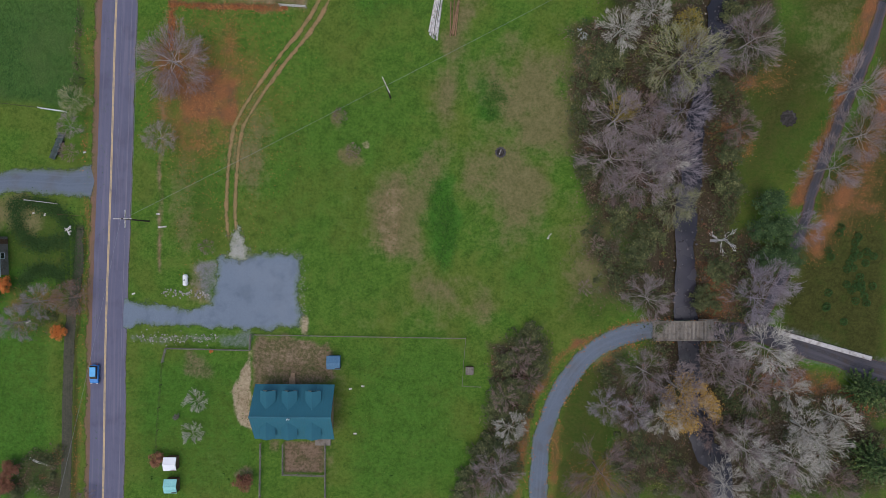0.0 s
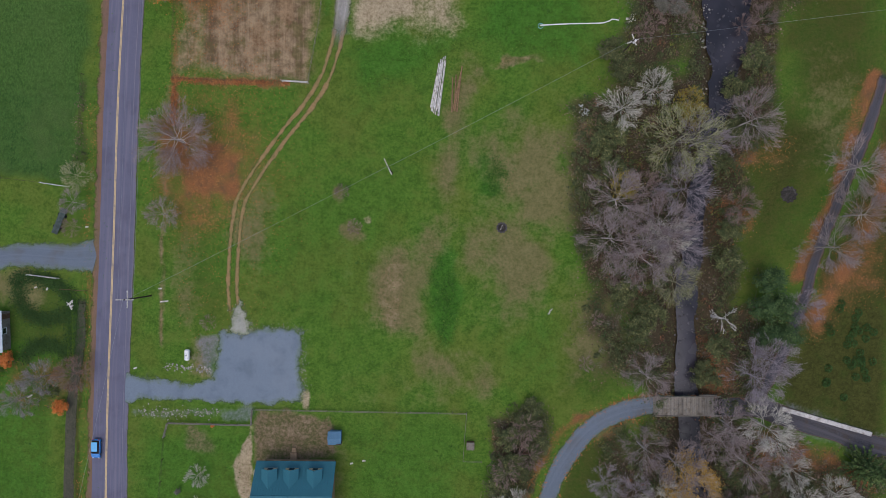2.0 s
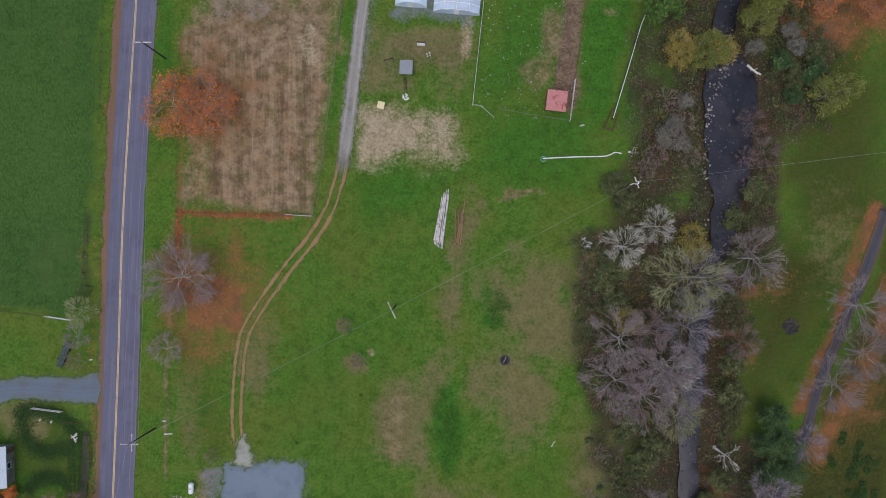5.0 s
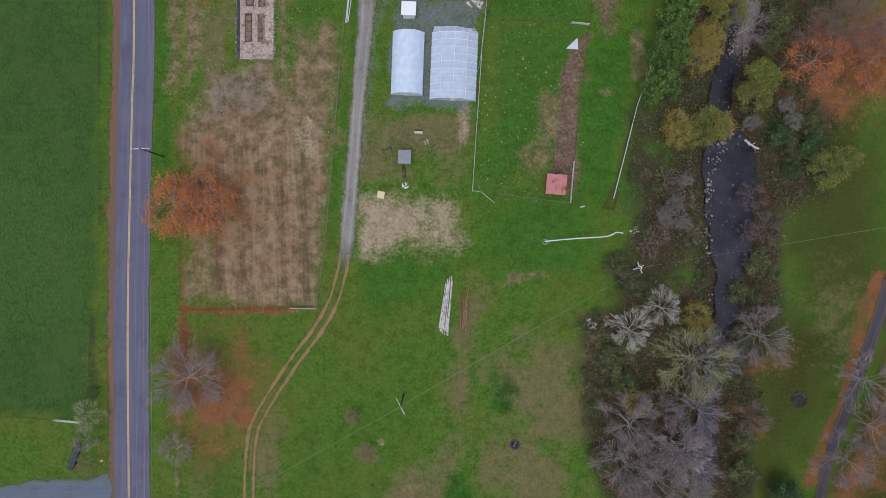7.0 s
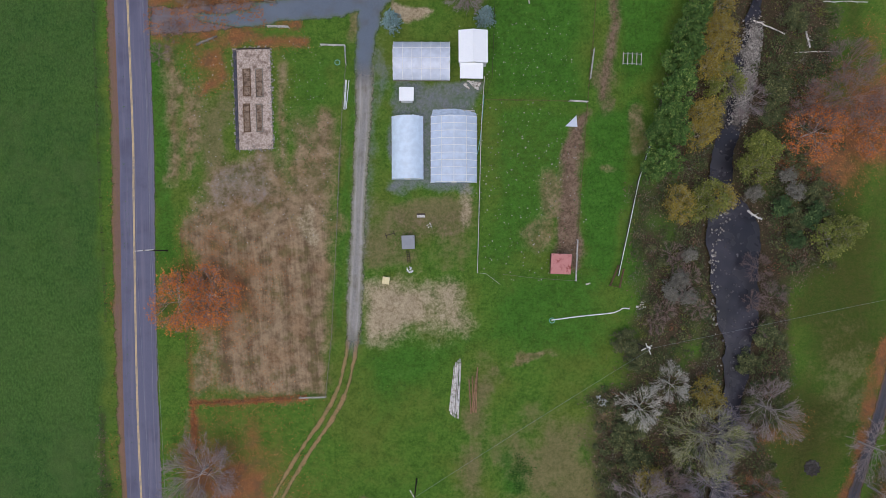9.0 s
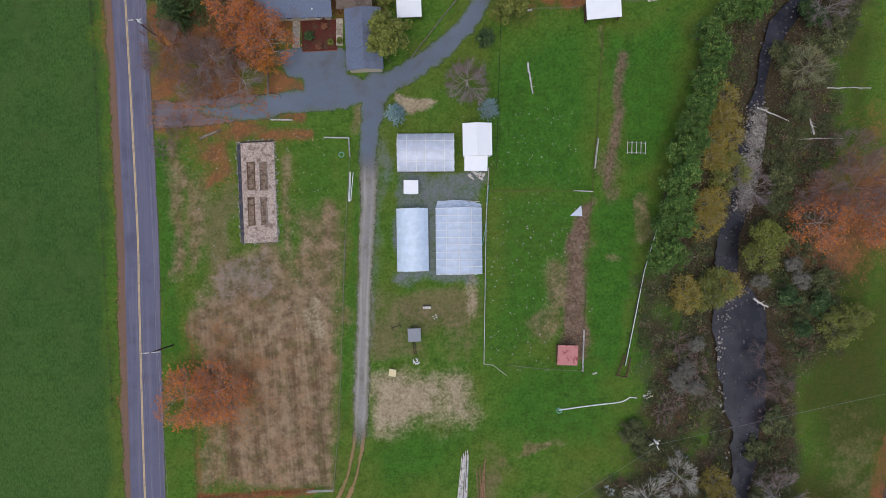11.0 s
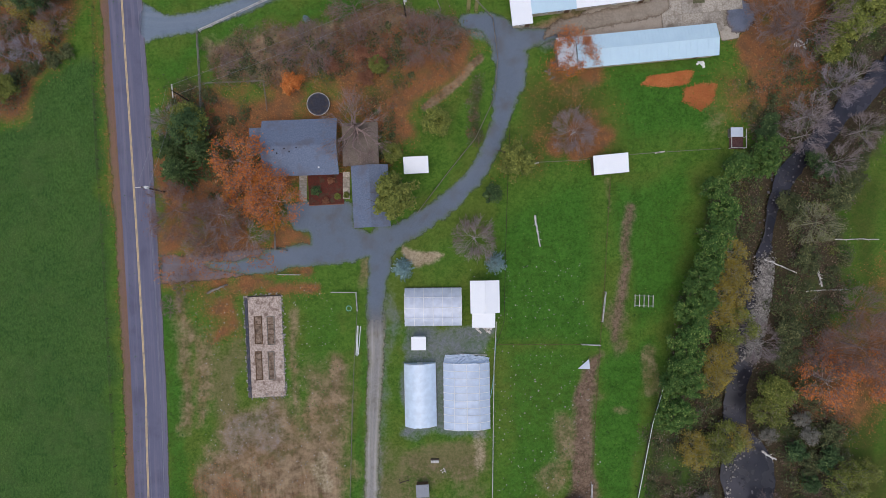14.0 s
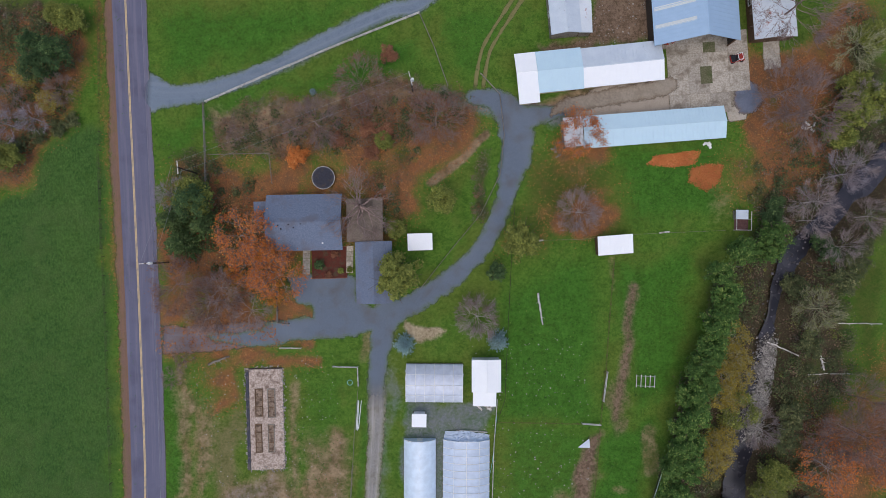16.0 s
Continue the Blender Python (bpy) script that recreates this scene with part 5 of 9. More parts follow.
part("stoop", boxed(-1.9, -0.7, hd_ / 2 - 0.9, hd_ / 2 + 0.5, -0.2, 0.55, bevel=0.02), TANWALL, house, "tan entry stoop")
part("step", boxed(-1.7, -0.9, hd_ / 2 + 0.5, hd_ / 2 + 1.4, -0.2, 0.28, bevel=0.02), TANWALL, house, "tan entry step")
part("side_porch", boxed(-hw_ / 2 - 1.5, -hw_ / 2 + 0.35, -0.4, 2.2, -0.2, 0.6, bevel=0.02), CREAM, house)
part("landing", boxed(3.2, 6.2, -hd_ / 2 - 2.2, -hd_ / 2 + 0.9, -0.2, 0.5, bevel=0.02), WOOD_GREY, house, "pale timber landing")

for key, args, mat, label in (("a", (-52.37, -41.23, 0.0, 2.48, 2.58), WHITE_ROOF, "small garden shed with a white roof"), ("b", (-52.26, -45.48, 0.0, 2.48, 2.69), TEALPAINT, "small garden shed with a pale teal roof")):
    gable("garden_shed", *args, 1.75, 2.15, mat, WOOD_BROWN, label, "shed", 0.22, 0, windows=0, group="garden sheds")
gable("blue_shed", -21.03, -21.78, 0.0, 2.59, 2.59, 1.7, 2.1, BLUEPAINT, BLUEPAINT, "small blue shed at the edge of the dirt yard", "shed", 0.2, 0.4, windows=0)
lean_to("well_house", 5.12, -23.54, 0.0, 1.53, 1.53, 1.1, 0.9, WOOD_GREY, "little grey pump house with a metal lid", "pump house", ("N", "W", "E", "S"), seam=0.4, over=0.05)

# the northern house
farmhouse = gable("farmhouse", -25.18, 143.74, -3.2, 14.40, 10.74, 3.0, 5.2, SHINGLE, CREAM, "single-storey house with a grey shingle roof", "house", 0.6, 0, windows=4)
for vx_, vy_ in ((-4.6, -0.5), (-4.1, -1.2), (-2.6, -0.4), (-1.7, -1.0), (-0.3, -0.3), (3.5, -4.0)):
    part("roof_vent", boxed(vx_ - 0.14, vx_ + 0.14, vy_ - 0.14, vy_ + 0.14, 4.3 - 0.3 * abs(vy_), 5.2 - 0.36 * abs(vy_)), RUBBER if vx_ < 3 else WHITE, farmhouse, "small roof vent")
fx, fy, fa, fw, fd = -12.64, 133.23, -2.6, 7.05, 11.92
gable("garage_wing", fx, fy, fa + 90, fd, fw, 2.9, 3.9, SHINGLE, CREAM, "grey shingled garage wing of the house", "garage", 0.4, 0, windows=1)
px, py, pa, pw, pd = -13.73, 143.37, -3.5, 6.94, 8.27
patio = thing("patio_roof", px, py, 0, pa, "flat brown patio roof on posts beside the house", "patio roof")
part("roof", boxed(-pw / 2, pw / 2, -pd / 2, pd / 2, 2.6, 2.8, bevel=0.03), TAN_ROOF, patio)
for sx, sy in itertools.product((-1, 1), (-1, 0, 1)):
    part("post", boxed(sx * (pw / 2 - 0.3) - 0.08, sx * (pw / 2 - 0.3) + 0.08, sy * (pd / 2 - 0.3) - 0.08, sy * (pd / 2 - 0.3) + 0.08, -0.2, 2.6), WOOD_BROWN, patio)
vx, vy, va, vw, vd = -33.43, 146.45, -2.6, 2.29, 3.92
lean_to("side_shed", vx, vy, va, vw + 0.6, vd, 2.5, 2.3, SHINGLE, "low grey lean-to against the house", "lean-to", ("N", "W"), CREAM, 0)
lean_to("white_shed", -3.48, 138.44, -2.6, 4.79, 3.26, 2.6, 2.4, WHITE_ROOF, "small open shed with a white metal roof", "shed", ("N", "W", "E"))
lean_to("loafing_shed", 33.87, 135.10, 0.3, 6.77, 3.70, 2.9, 2.4, WHITE_ROOF, "open animal shelter with a white metal roof", "animal shelter", ("N", "W", "E"))
lean_to("pen_shed", 20.96, 69.18, -6.9, 3.92, 3.91, 2.2, 1.8, RED_ROOF, "small animal shelter with a faded red metal roof", "animal shelter", ("N", "W", "E"))
lean_to("hutch", -8.13, 75.68, -2.8, 2.51, 2.61, 1.9, 1.5, GREY_SHEET, "small hutch with a grey metal roof in the yard", "hutch", ("N", "W", "E"), seam=0.35)
lean_to("tool_shed", -6.20, 104.19, -5.3, 2.83, 2.61, 2.4, 2.2, WHITE_ROOF, "little white-roofed shed between the greenhouses", "shed", ("N", "W", "E", "S"), WHITE, 0)
bx, by, ba, bw, bd = 7.28, 112.01, -4.2, 5.60, 6.24
gable("packing_shed", bx, by, ba + 90, bd, bw, 3.3, 3.9, WHITE_ROOF, WHITE, "white metal-roofed packing shed", "shed", 0.2, 0, windows=1)
lean_to("packing_porch", 6.64, 107.54, -5.3, 4.44, 2.93, 3.0, 2.6, WHITE_ROOF, "lower white porch roof of the packing shed", "porch", ("W",), WHITE, 0)


def polytunnel(cx, cy, ang, w, d, h, film, label, hoops=9, outside=True):
    """Hoop greenhouse, its length d along y."""
    t = thing("polytunnel", cx, cy, 0, ang, label, "greenhouse", "greenhouses")
    side = 0.9
    arc = [(u * w / 2, side + (1 - abs(u) ** 2.4) * (h - side)) for u in (math.cos(math.pi * k / 16) for k in range(17))]
    prof = [(w / 2, 0.0), *arc, (-w / 2, 0.0)]
    n = 4 * hoops
    rng = random.Random(int(cx * 10))
    verts, faces = [], []
    for j in range(n + 1):
        y = -d / 2 + d * j / n
        sag = 0.0 if j % 4 == 0 else -0.05
        for x, z in prof:
            verts.append((x * (1 + sag * 0.05), y + (rng.uniform(-0.12, 0.12) if j in (0, n) else 0), z + sag * (z > 1) + rng.uniform(-0.015, 0.015)))
    m = len(prof)
    for j in range(n):
        for k in range(m - 1):
            faces.append((j * m + k, j * m + k + 1, (j + 1) * m + k + 1, (j + 1) * m + k))
    part("film", mesh_of("film", verts, faces, None, True), film, t, "milky plastic sheeting")
    hoop = tube([(x, 0, z + (0.03 if outside else -0.09)) for x, z in prof], 0.055, 5)
    me = bpy.data.meshes.new("hoop")
    hoop.to_mesh(me)
    hoop.free()
    me.materials.append(WHITE)
    for j in range(hoops + 1):
        part("hoop", me, None, t).location.y = -d / 2 + 0.05 + (d - 0.1) * j / hoops
    for x, z in ((0, h + (0.03 if outside else -0.1)), (w * 0.27, side + 0.84 * (h - side) + 0.03), (-w * 0.27, side + 0.84 * (h - side) + 0.03)):
        if outside or x == 0:
            part("purlin", rod(bmesh.new(), (x, -d / 2, z), (x, d / 2, z), 0.05, sides=5), WHITE, t)
    for s in (-1, 1):
        part("base_board", boxed(*sorted((s * w / 2, s * (w / 2 + 0.06))), -d / 2, d / 2, -0.1, 0.35), WOOD_GREY, t)
        end = mesh_of("end_wall", [(x * 0.98, s * (d / 2 - 0.02), z * 0.99) for x, z in prof], [tuple(range(m))])
        e = part("end_wall", end, film, t, "plastic end wall")
        door(e, 0, s * (d / 2 - 0.02), 1.1, 2.0, "y" if s > 0 else "-y", WHITE)
    return t


polytunnel(-6.86, 94.05, -4.2, 6.17, 12.21, 2.5, FILM_MILKY, "polytunnel covered in milky white plastic", 8, False)
polytunnel(2.11, 93.00, -4.6, 9.03, 12.87, 2.3, FILM_CLEAR, "polytunnel of clear ribbed plastic with white hoops", 9)
tx_, ty_, ta_, tw_, td_ = 2.77, 99.91, -8.1, 9.10, 1.22
torn = thing("torn_sheet", tx_, ty_, 0, ta_, "torn crumpled plastic sheet over the tunnel end", "plastic sheet")
rng_t = np.random.default_rng(8)
nx_, ny_ = 22, 8
tv = []
for j in range(ny_ + 1):
    for i in range(nx_ + 1):
        u, v = i / nx_ - 0.5, j / ny_
        zz_ = 0.25 + (1 - abs(2 * u) ** 2.4) * (0.5 + 1.5 * (1 - v)) * 0.8 + rng_t.uniform(-0.12, 0.12)
        tv.append((u * tw_ * (1 - 0.06 * v), -td_ / 2 - 0.3 + v * (td_ + 0.8 - 0.9 * abs(u)) + rng_t.uniform(-0.1, 0.1), zz_))
tf = [(j * (nx_ + 1) + i, j * (nx_ + 1) + i + 1, (j + 1) * (nx_ + 1) + i + 1, (j + 1) * (nx_ + 1) + i) for j in range(ny_) for i in range(nx_)]
part("sheet", mesh_of("sheet", tv, tf), FILM_CLEAR, torn)
part("batten", boxed(-tw_ / 2 + 2.4, tw_ / 2 - 0.6, td_ / 2 + 0.35, td_ / 2 + 0.47, -0.05, 0.35), WHITELOG, torn, "pale timber batten")
ax, ay, aa, aw, ad = -2.78, 110.81, -4.7, 11.02, 7.38
polytunnel(ax, ay, aa + 90, ad, aw, 2.8, FILM_GREY, "polytunnel covered in dusty grey plastic", 6)

# the barns
gable("barn_west", 19.34, 168.23, 2.0, 4.03, 9.72, 2.7, 3.4, WHITE_ROOF, CREAM, "white-roofed end section of the long barn", "barn", 0.45, 0.7, windows=1, off=1.0, group="barn sections")
gable("barn_middle", 25.64, 169.25, 1.5, 8.71, 7.94, 2.8, 3.7, PALE_ROOF, CREAM, "pale blue-roofed middle section of the long barn", "barn", 0.5, 0.7, windows=2, group="barn sections")
gable("barn_east", 37.75, 169.58, 1.8, 15.59, 7.62, 2.7, 3.5, ZINC_ROOF, CREAM, "galvanised and white roofed section of the long barn", "barn", 0.5, 0.7, roof2=WHITE_ROOF, windows=3, group="barn sections")
gable("long_barn", 42.94, 157.10, 0.1, 27.31, 6.20, 2.6, 3.5, PALE_ROOF, CREAM, "long low barn with a pale blue metal roof", "barn", 0.5, 0.7, windows=6)
lean_to("old_barn_end", 27.41, 157.29, 0.8, 3.69, 5.65, 2.9, 2.6, RUSTY_ROOF, "old rusty roofed end of the long barn", "barn", ("N", "W", "S"), WOOD_GREY)
sx_, sy_, sa_, sw_, sd_ = 27.35, 183.27, 1.1, 5.86, 14.26
gable("grey_shed", sx_, sy_, sa_ + 90, sd_, sw_, 2.9, 3.9, ZINC_ROOF, WOOD_GREY, "narrow shed with a weathered galvanised roof", "shed", 0.2, 0.6, windows=2)
lx, ly, la, lw, ld = 31.44, 183.37, -1.9, 2.71, 14.42
lean_to("rusty_lean_to", lx, ly, la + 90, ld, lw, 2.8, 2.5, RUSTY_ROOF, "lean-to with rusty white metal sheets", "lean-to", ("N", "W", "E"), WOOD_GREY)
gx_, gy_, ga_, gw_, gd_ = 51.89, 181.21, -0.5, 16.41, 18.33
big_barn = gable("big_barn", gx_, gy_, ga_ + 90, gd_, gw_, 4.2, 9.0, BLUE_ROOF, WOOD_DARK, "big barn with a blue metal roof and open end", "barn", 0.4, 0.75, open_ends="W", windows=0, doors=0)
for x in (-gd_ / 2 + 3.0, -gd_ / 2 + 6.4):
    bm = bmesh.new()
    zz = lambda y: 9.0 - (9.0 - 4.2) * y / (gw_ / 2) + 0.045
    prism(bm, [(x, 1.6, zz(1.6)), (x + 0.75, 1.6, zz(1.6)), (x + 0.75, gw_ / 2 - 0.3, zz(gw_ / 2 - 0.3)), (x, gw_ / 2 - 0.3, zz(gw_ / 2 - 0.3))], 0.03)
    part("skylight", bm, plain("skylight_sheet", (216, 222, 222), (230, 234, 234), None, 3.0, 1.0, 0.5), big_barn, "pale translucent skylight strip")
ex, ey, ea, ew, ed = 67.56, 180.01, 0.3, 8.26, 15.18
gable("east_shed", ex, ey, ea + 90, ed, ew, 2.7, 3.5, RUSTY_ROOF, WOOD_BROWN, "shed with a streaked white and rusty roof", "shed", 0.2, 0.6, windows=1)

# yard, slab and hard surfaces
CLX, CLY, CLA, CLW, CLD = 55.38, 167.41, -0.2, 16.03, 16.01
yard = structure("concrete_yard", (lambda b: box(b, -CLW / 2, CLW / 2, -CLD / 2, CLD / 2, -0.2, 0.02))(bmesh.new()), plain("joint_dirt", (142, 132, 117), (166, 155, 140), (124, 116, 94), 4.0, 0.8), "cracked stained concrete yard between the barns", "yard")
yard.matrix_basis = pose(CLX, CLY, 0, 0, 0, CLA)
slab_me = bpy.data.meshes.new("slab")
sb = boxed(-0.5, 0.5, -0.5, 0.5, -0.05, 0.055)
sb.to_mesh(slab_me)
sb.free()
slab_me.materials.append(CONCRETE)
for i, j in itertools.product(range(4), range(4)):
    if (i == 3 and j == 0):
        continue
    ob = part("slab", slab_me, None, yard)
    ob.location = (-CLW / 2 + CLW / 4 * (i + 0.5), -CLD / 2 + CLD / 4 * (j + 0.5), 0.0)
    ob.scale = (CLW / 4 - 0.06, CLD / 4 - 0.06, 1)
MOSS = plain("moss", (92, 94, 66), (122, 118, 92), (80, 92, 52), 4.0, 0.6)
for mx, my, mw, md in ((-0.5, -0.4, 2.3, 3.4), (0.4, 5.0, 2.4, 2.0)):
    part("moss_strip", boxed(mx - mw / 2, mx + mw / 2, my - md / 2, my + md / 2, 0.03, 0.07), MOSS, yard, "moss-grown broken strip")
apron = structure("concrete_apron", patch([(28.5, 160.8), (26.8, 163.0), (33.7, 166.4), (47.4, 166.4), (47.4, 160.0), (36.0, 160.0)], 0.03, 0.4, 51, rim=0.6, rounded=False), surface("dirty_concrete", (148, 136, 122), (182, 170, 156), (110, 98, 84), (176, 164, 150), 5.0, 0.28, ragged=3.0, verge=((92, 78, 64), (126, 108, 90))), "dirty broken concrete between the barns", "apron")
structure("barn_lane", patch([(23.6, 161.5), (34.5, 162.5), (47.2, 163.9), (47.6, 167.0), (34.8, 165.5), (26.5, 164.0)], 0.058, 0.5, 57, rim=0.8), surface("stained_concrete", (122, 110, 98), (158, 146, 132), (94, 82, 70), (174, 164, 150), 2.4, 0.5, ragged=3.6, verge=((96, 78, 60), (128, 108, 88))), "stained worn concrete lane between the barns", "lane")
structure("concrete_strip", patch([(66.5, 173.2), (69.6, 173.2), (69.6, 167.4), (66.3, 167.2)], 0.03, 0.2, 52, rounded=False), POURED, "short strip of concrete by the shed", "concrete")
structure("apron_corner", patch([(58.3, 160.4), (62.8, 160.5), (62.0, 157.7), (58.6, 157.5)], 0.03, 0.15, 53, rounded=False), POURED, "concrete corner beside the long barn", "concrete")
structure("gravel_heap_base", patch([(60.4, 163.6), (62.4, 165.4), (64.5, 164.4), (65.0, 160.5), (62.6, 158.8), (60.5, 160.2)], 0.05, 0.8, 54, rim=1.0), surface("blue_gravel", (92, 98, 114), (122, 128, 144), (76, 80, 92), None, 8.0, 0.6, ragged=4.0, verge=((98, 80, 66), (136, 110, 88))), "spread of blue-grey gravel", "gravel")

kx, ky, ka, kw, kd = -36.28, 106.18, -2.6, 7.10, 19.91
foundation = thing("foundation_slab", kx, ky, 0, ka, "old concrete foundation slab with planting pits", "foundation")
part("slab", boxed(-kw / 2, kw / 2, -kd / 2, kd / 2, -0.2, 0.12, bevel=0.03), plain("stained_concrete", (158, 138, 125), (214, 196, 183), (112, 90, 78), 4.0, 0.8), foundation, "stained pale concrete")
part("kerb", boxed(-kw / 2 - 0.1, -kw / 2 + 0.5, -kd / 2, kd / 2 - 0.3, -0.1, 0.24, bevel=0.02), plain("dark_kerb", (60, 62, 74), (84, 84, 94), (120, 110, 100), 4.0, 1.0), foundation, "dark edge wall")
part("kerb", boxed(-kw / 2 + 0.5, kw / 2, kd / 2 - 0.25, kd / 2, -0.1, 0.22, bevel=0.02), WOOD_DARK, foundation, "dark edge wall")
for x0, x1, y0, y1, soil_ in ((200, 240, 210, 355, LEAF_BROWN), (265, 305, 212, 362, CHAR), (197, 232, 393, 543, LEAF_BROWN), (262, 297, 397, 543, CHAR)):
    sc, cxp, cyp = 0.1127 / 3, 251, 368
    bx0, bx1, by0, by1 = (x0 - cxp) * sc, (x1 - cxp) * sc, (cyp - y1) * sc, (cyp - y0) * sc
    bed = thing("planting_pit", 0, 0, 0, 0, "rectangular timber-edged pit of dark soil in the slab", "planting bed", "planting pits")
    bed.matrix_basis = pose(kx, ky, 0.12, 0, 0, ka)
    for a in ((bx0, bx0 + 0.15, by0, by1), (bx1 - 0.15, bx1, by0, by1), (bx0 + 0.15, bx1 - 0.15, by0, by0 + 0.15), (bx0 + 0.15, bx1 - 0.15, by1 - 0.15, by1)):
        part("edging", boxed(*a, 0.0, 0.16), WOOD_BROWN if soil_ is LEAF_BROWN else WOOD_GREY, bed)
    part("soil", boxed(bx0 + 0.15, bx1 - 0.15, by0 + 0.15, by1 - 0.15, 0.0, 0.06), plain("pit_soil", (112, 93, 78), (158, 137, 119), (72, 56, 44), 3.0, 1.1), bed, "dark soil")
    for k in range(2):
        yy = by0 + (by1 - by0) * (0.35 + 0.35 * k)
        part("crosspiece", boxed(bx0 + 0.15, bx1 - 0.15, yy - 0.05, yy + 0.05, 0.06, 0.14), WOOD_BROWN, bed)


# ---- trees and shrubs ----
def tube_mesh(name, segs, material, sides=3):
    """Tapered twigs: one open prism for each piece (start, radius, end, radius)."""
    a = np.array([s[0] for s in segs], float)
    b = np.array([s[2] for s in segs], float)
    ra, rb = np.array([s[1] for s in segs]), np.array([s[3] for s in segs])
    d = b - a
    d /= np.maximum(np.linalg.norm(d, axis=1), 1e-6)[:, None]
    u = np.cross(d, np.where(np.abs(d[:, 2:3]) > 0.9, [[1.0, 0, 0]], [[0, 0, 1.0]]))
    u /= np.linalg.norm(u, axis=1)[:, None]
    v = np.cross(d, u)
    verts, n = [], len(segs)
    for base, r in ((a, ra), (b, rb)):
        for k in range(sides):
            an = 2 * np.pi * k / sides
            verts.append(base + (u * math.cos(an) + v * math.sin(an)) * r[:, None])
    verts = np.concatenate(verts)
    i = np.arange(n)
    faces = []
    for k in range(sides):
        m = (k + 1) % sides
        faces += np.stack([i + k * n, i + m * n, i + (sides + m) * n, i + (sides + k) * n], 1).tolist()
    return mesh_of(name, verts.tolist(), faces, material)


def twig_mesh(name, twigs, fine, material):
    """Branchlets as thin prisms and the finest twigs as tapered blades, in one mesh."""
    v, f = [], []
    if twigs:
        me = tube_mesh(name, twigs, None, 3)
        v = [tuple(x.co) for x in me.vertices]
        f = [tuple(x.vertices) for x in me.polygons]
        bpy.data.meshes.remove(me)
    rng = np.random.default_rng(len(fine))
    a, b = np.array([s[0] for s in fine]), np.array([s[2] for s in fine])
    u = np.cross(b - a, rng.normal(size=a.shape))
    u /= np.maximum(np.linalg.norm(u, axis=1), 1e-6)[:, None]
    ra, rb = np.array([s[1] for s in fine])[:, None], np.array([s[3] for s in fine])[:, None]
    q = np.concatenate([a - u * ra, a + u * ra, b + u * rb, b - u * rb]).tolist()
    n, m = len(fine), len(v)
    i = np.arange(n) + m
    return mesh_of(name, v + q, f + np.stack([i, i + n, i + 2 * n, i + 3 * n], 1).tolist(), material)


def leaf_mesh(name, centres, size, material, rng, flat=0.5, out=None):
    """A small bent quad for each leaf or leaf clump. flat: how far they turn up to the sky."""
    c = np.asarray(centres, float)
    n = len(c)
    nrm = rng.normal(size=(n, 3))
    nrm[:, 2] = np.abs(nrm[:, 2]) + flat
    if out is not None:
        nrm = np.asarray(out) + 0.32 * nrm
    nrm /= np.linalg.norm(nrm, axis=1)[:, None]
    u = np.cross(nrm, rng.normal(size=(n, 3)))
    u /= np.linalg.norm(u, axis=1)[:, None]
    v = np.cross(nrm, u)
    s = (size * rng.uniform(0.55, 1.25, n))[:, None]
    verts = np.concatenate([c - u * s * 0.6, c + v * s * 0.36 - nrm * s * 0.12, c + u * s * 0.6, c - v * s * 0.36 - nrm * s * 0.12])
    i = np.arange(n)
    return mesh_of(name, verts.tolist(), np.stack([i, i + n, i + 2 * n, i + 3 * n], 1).tolist(), material)


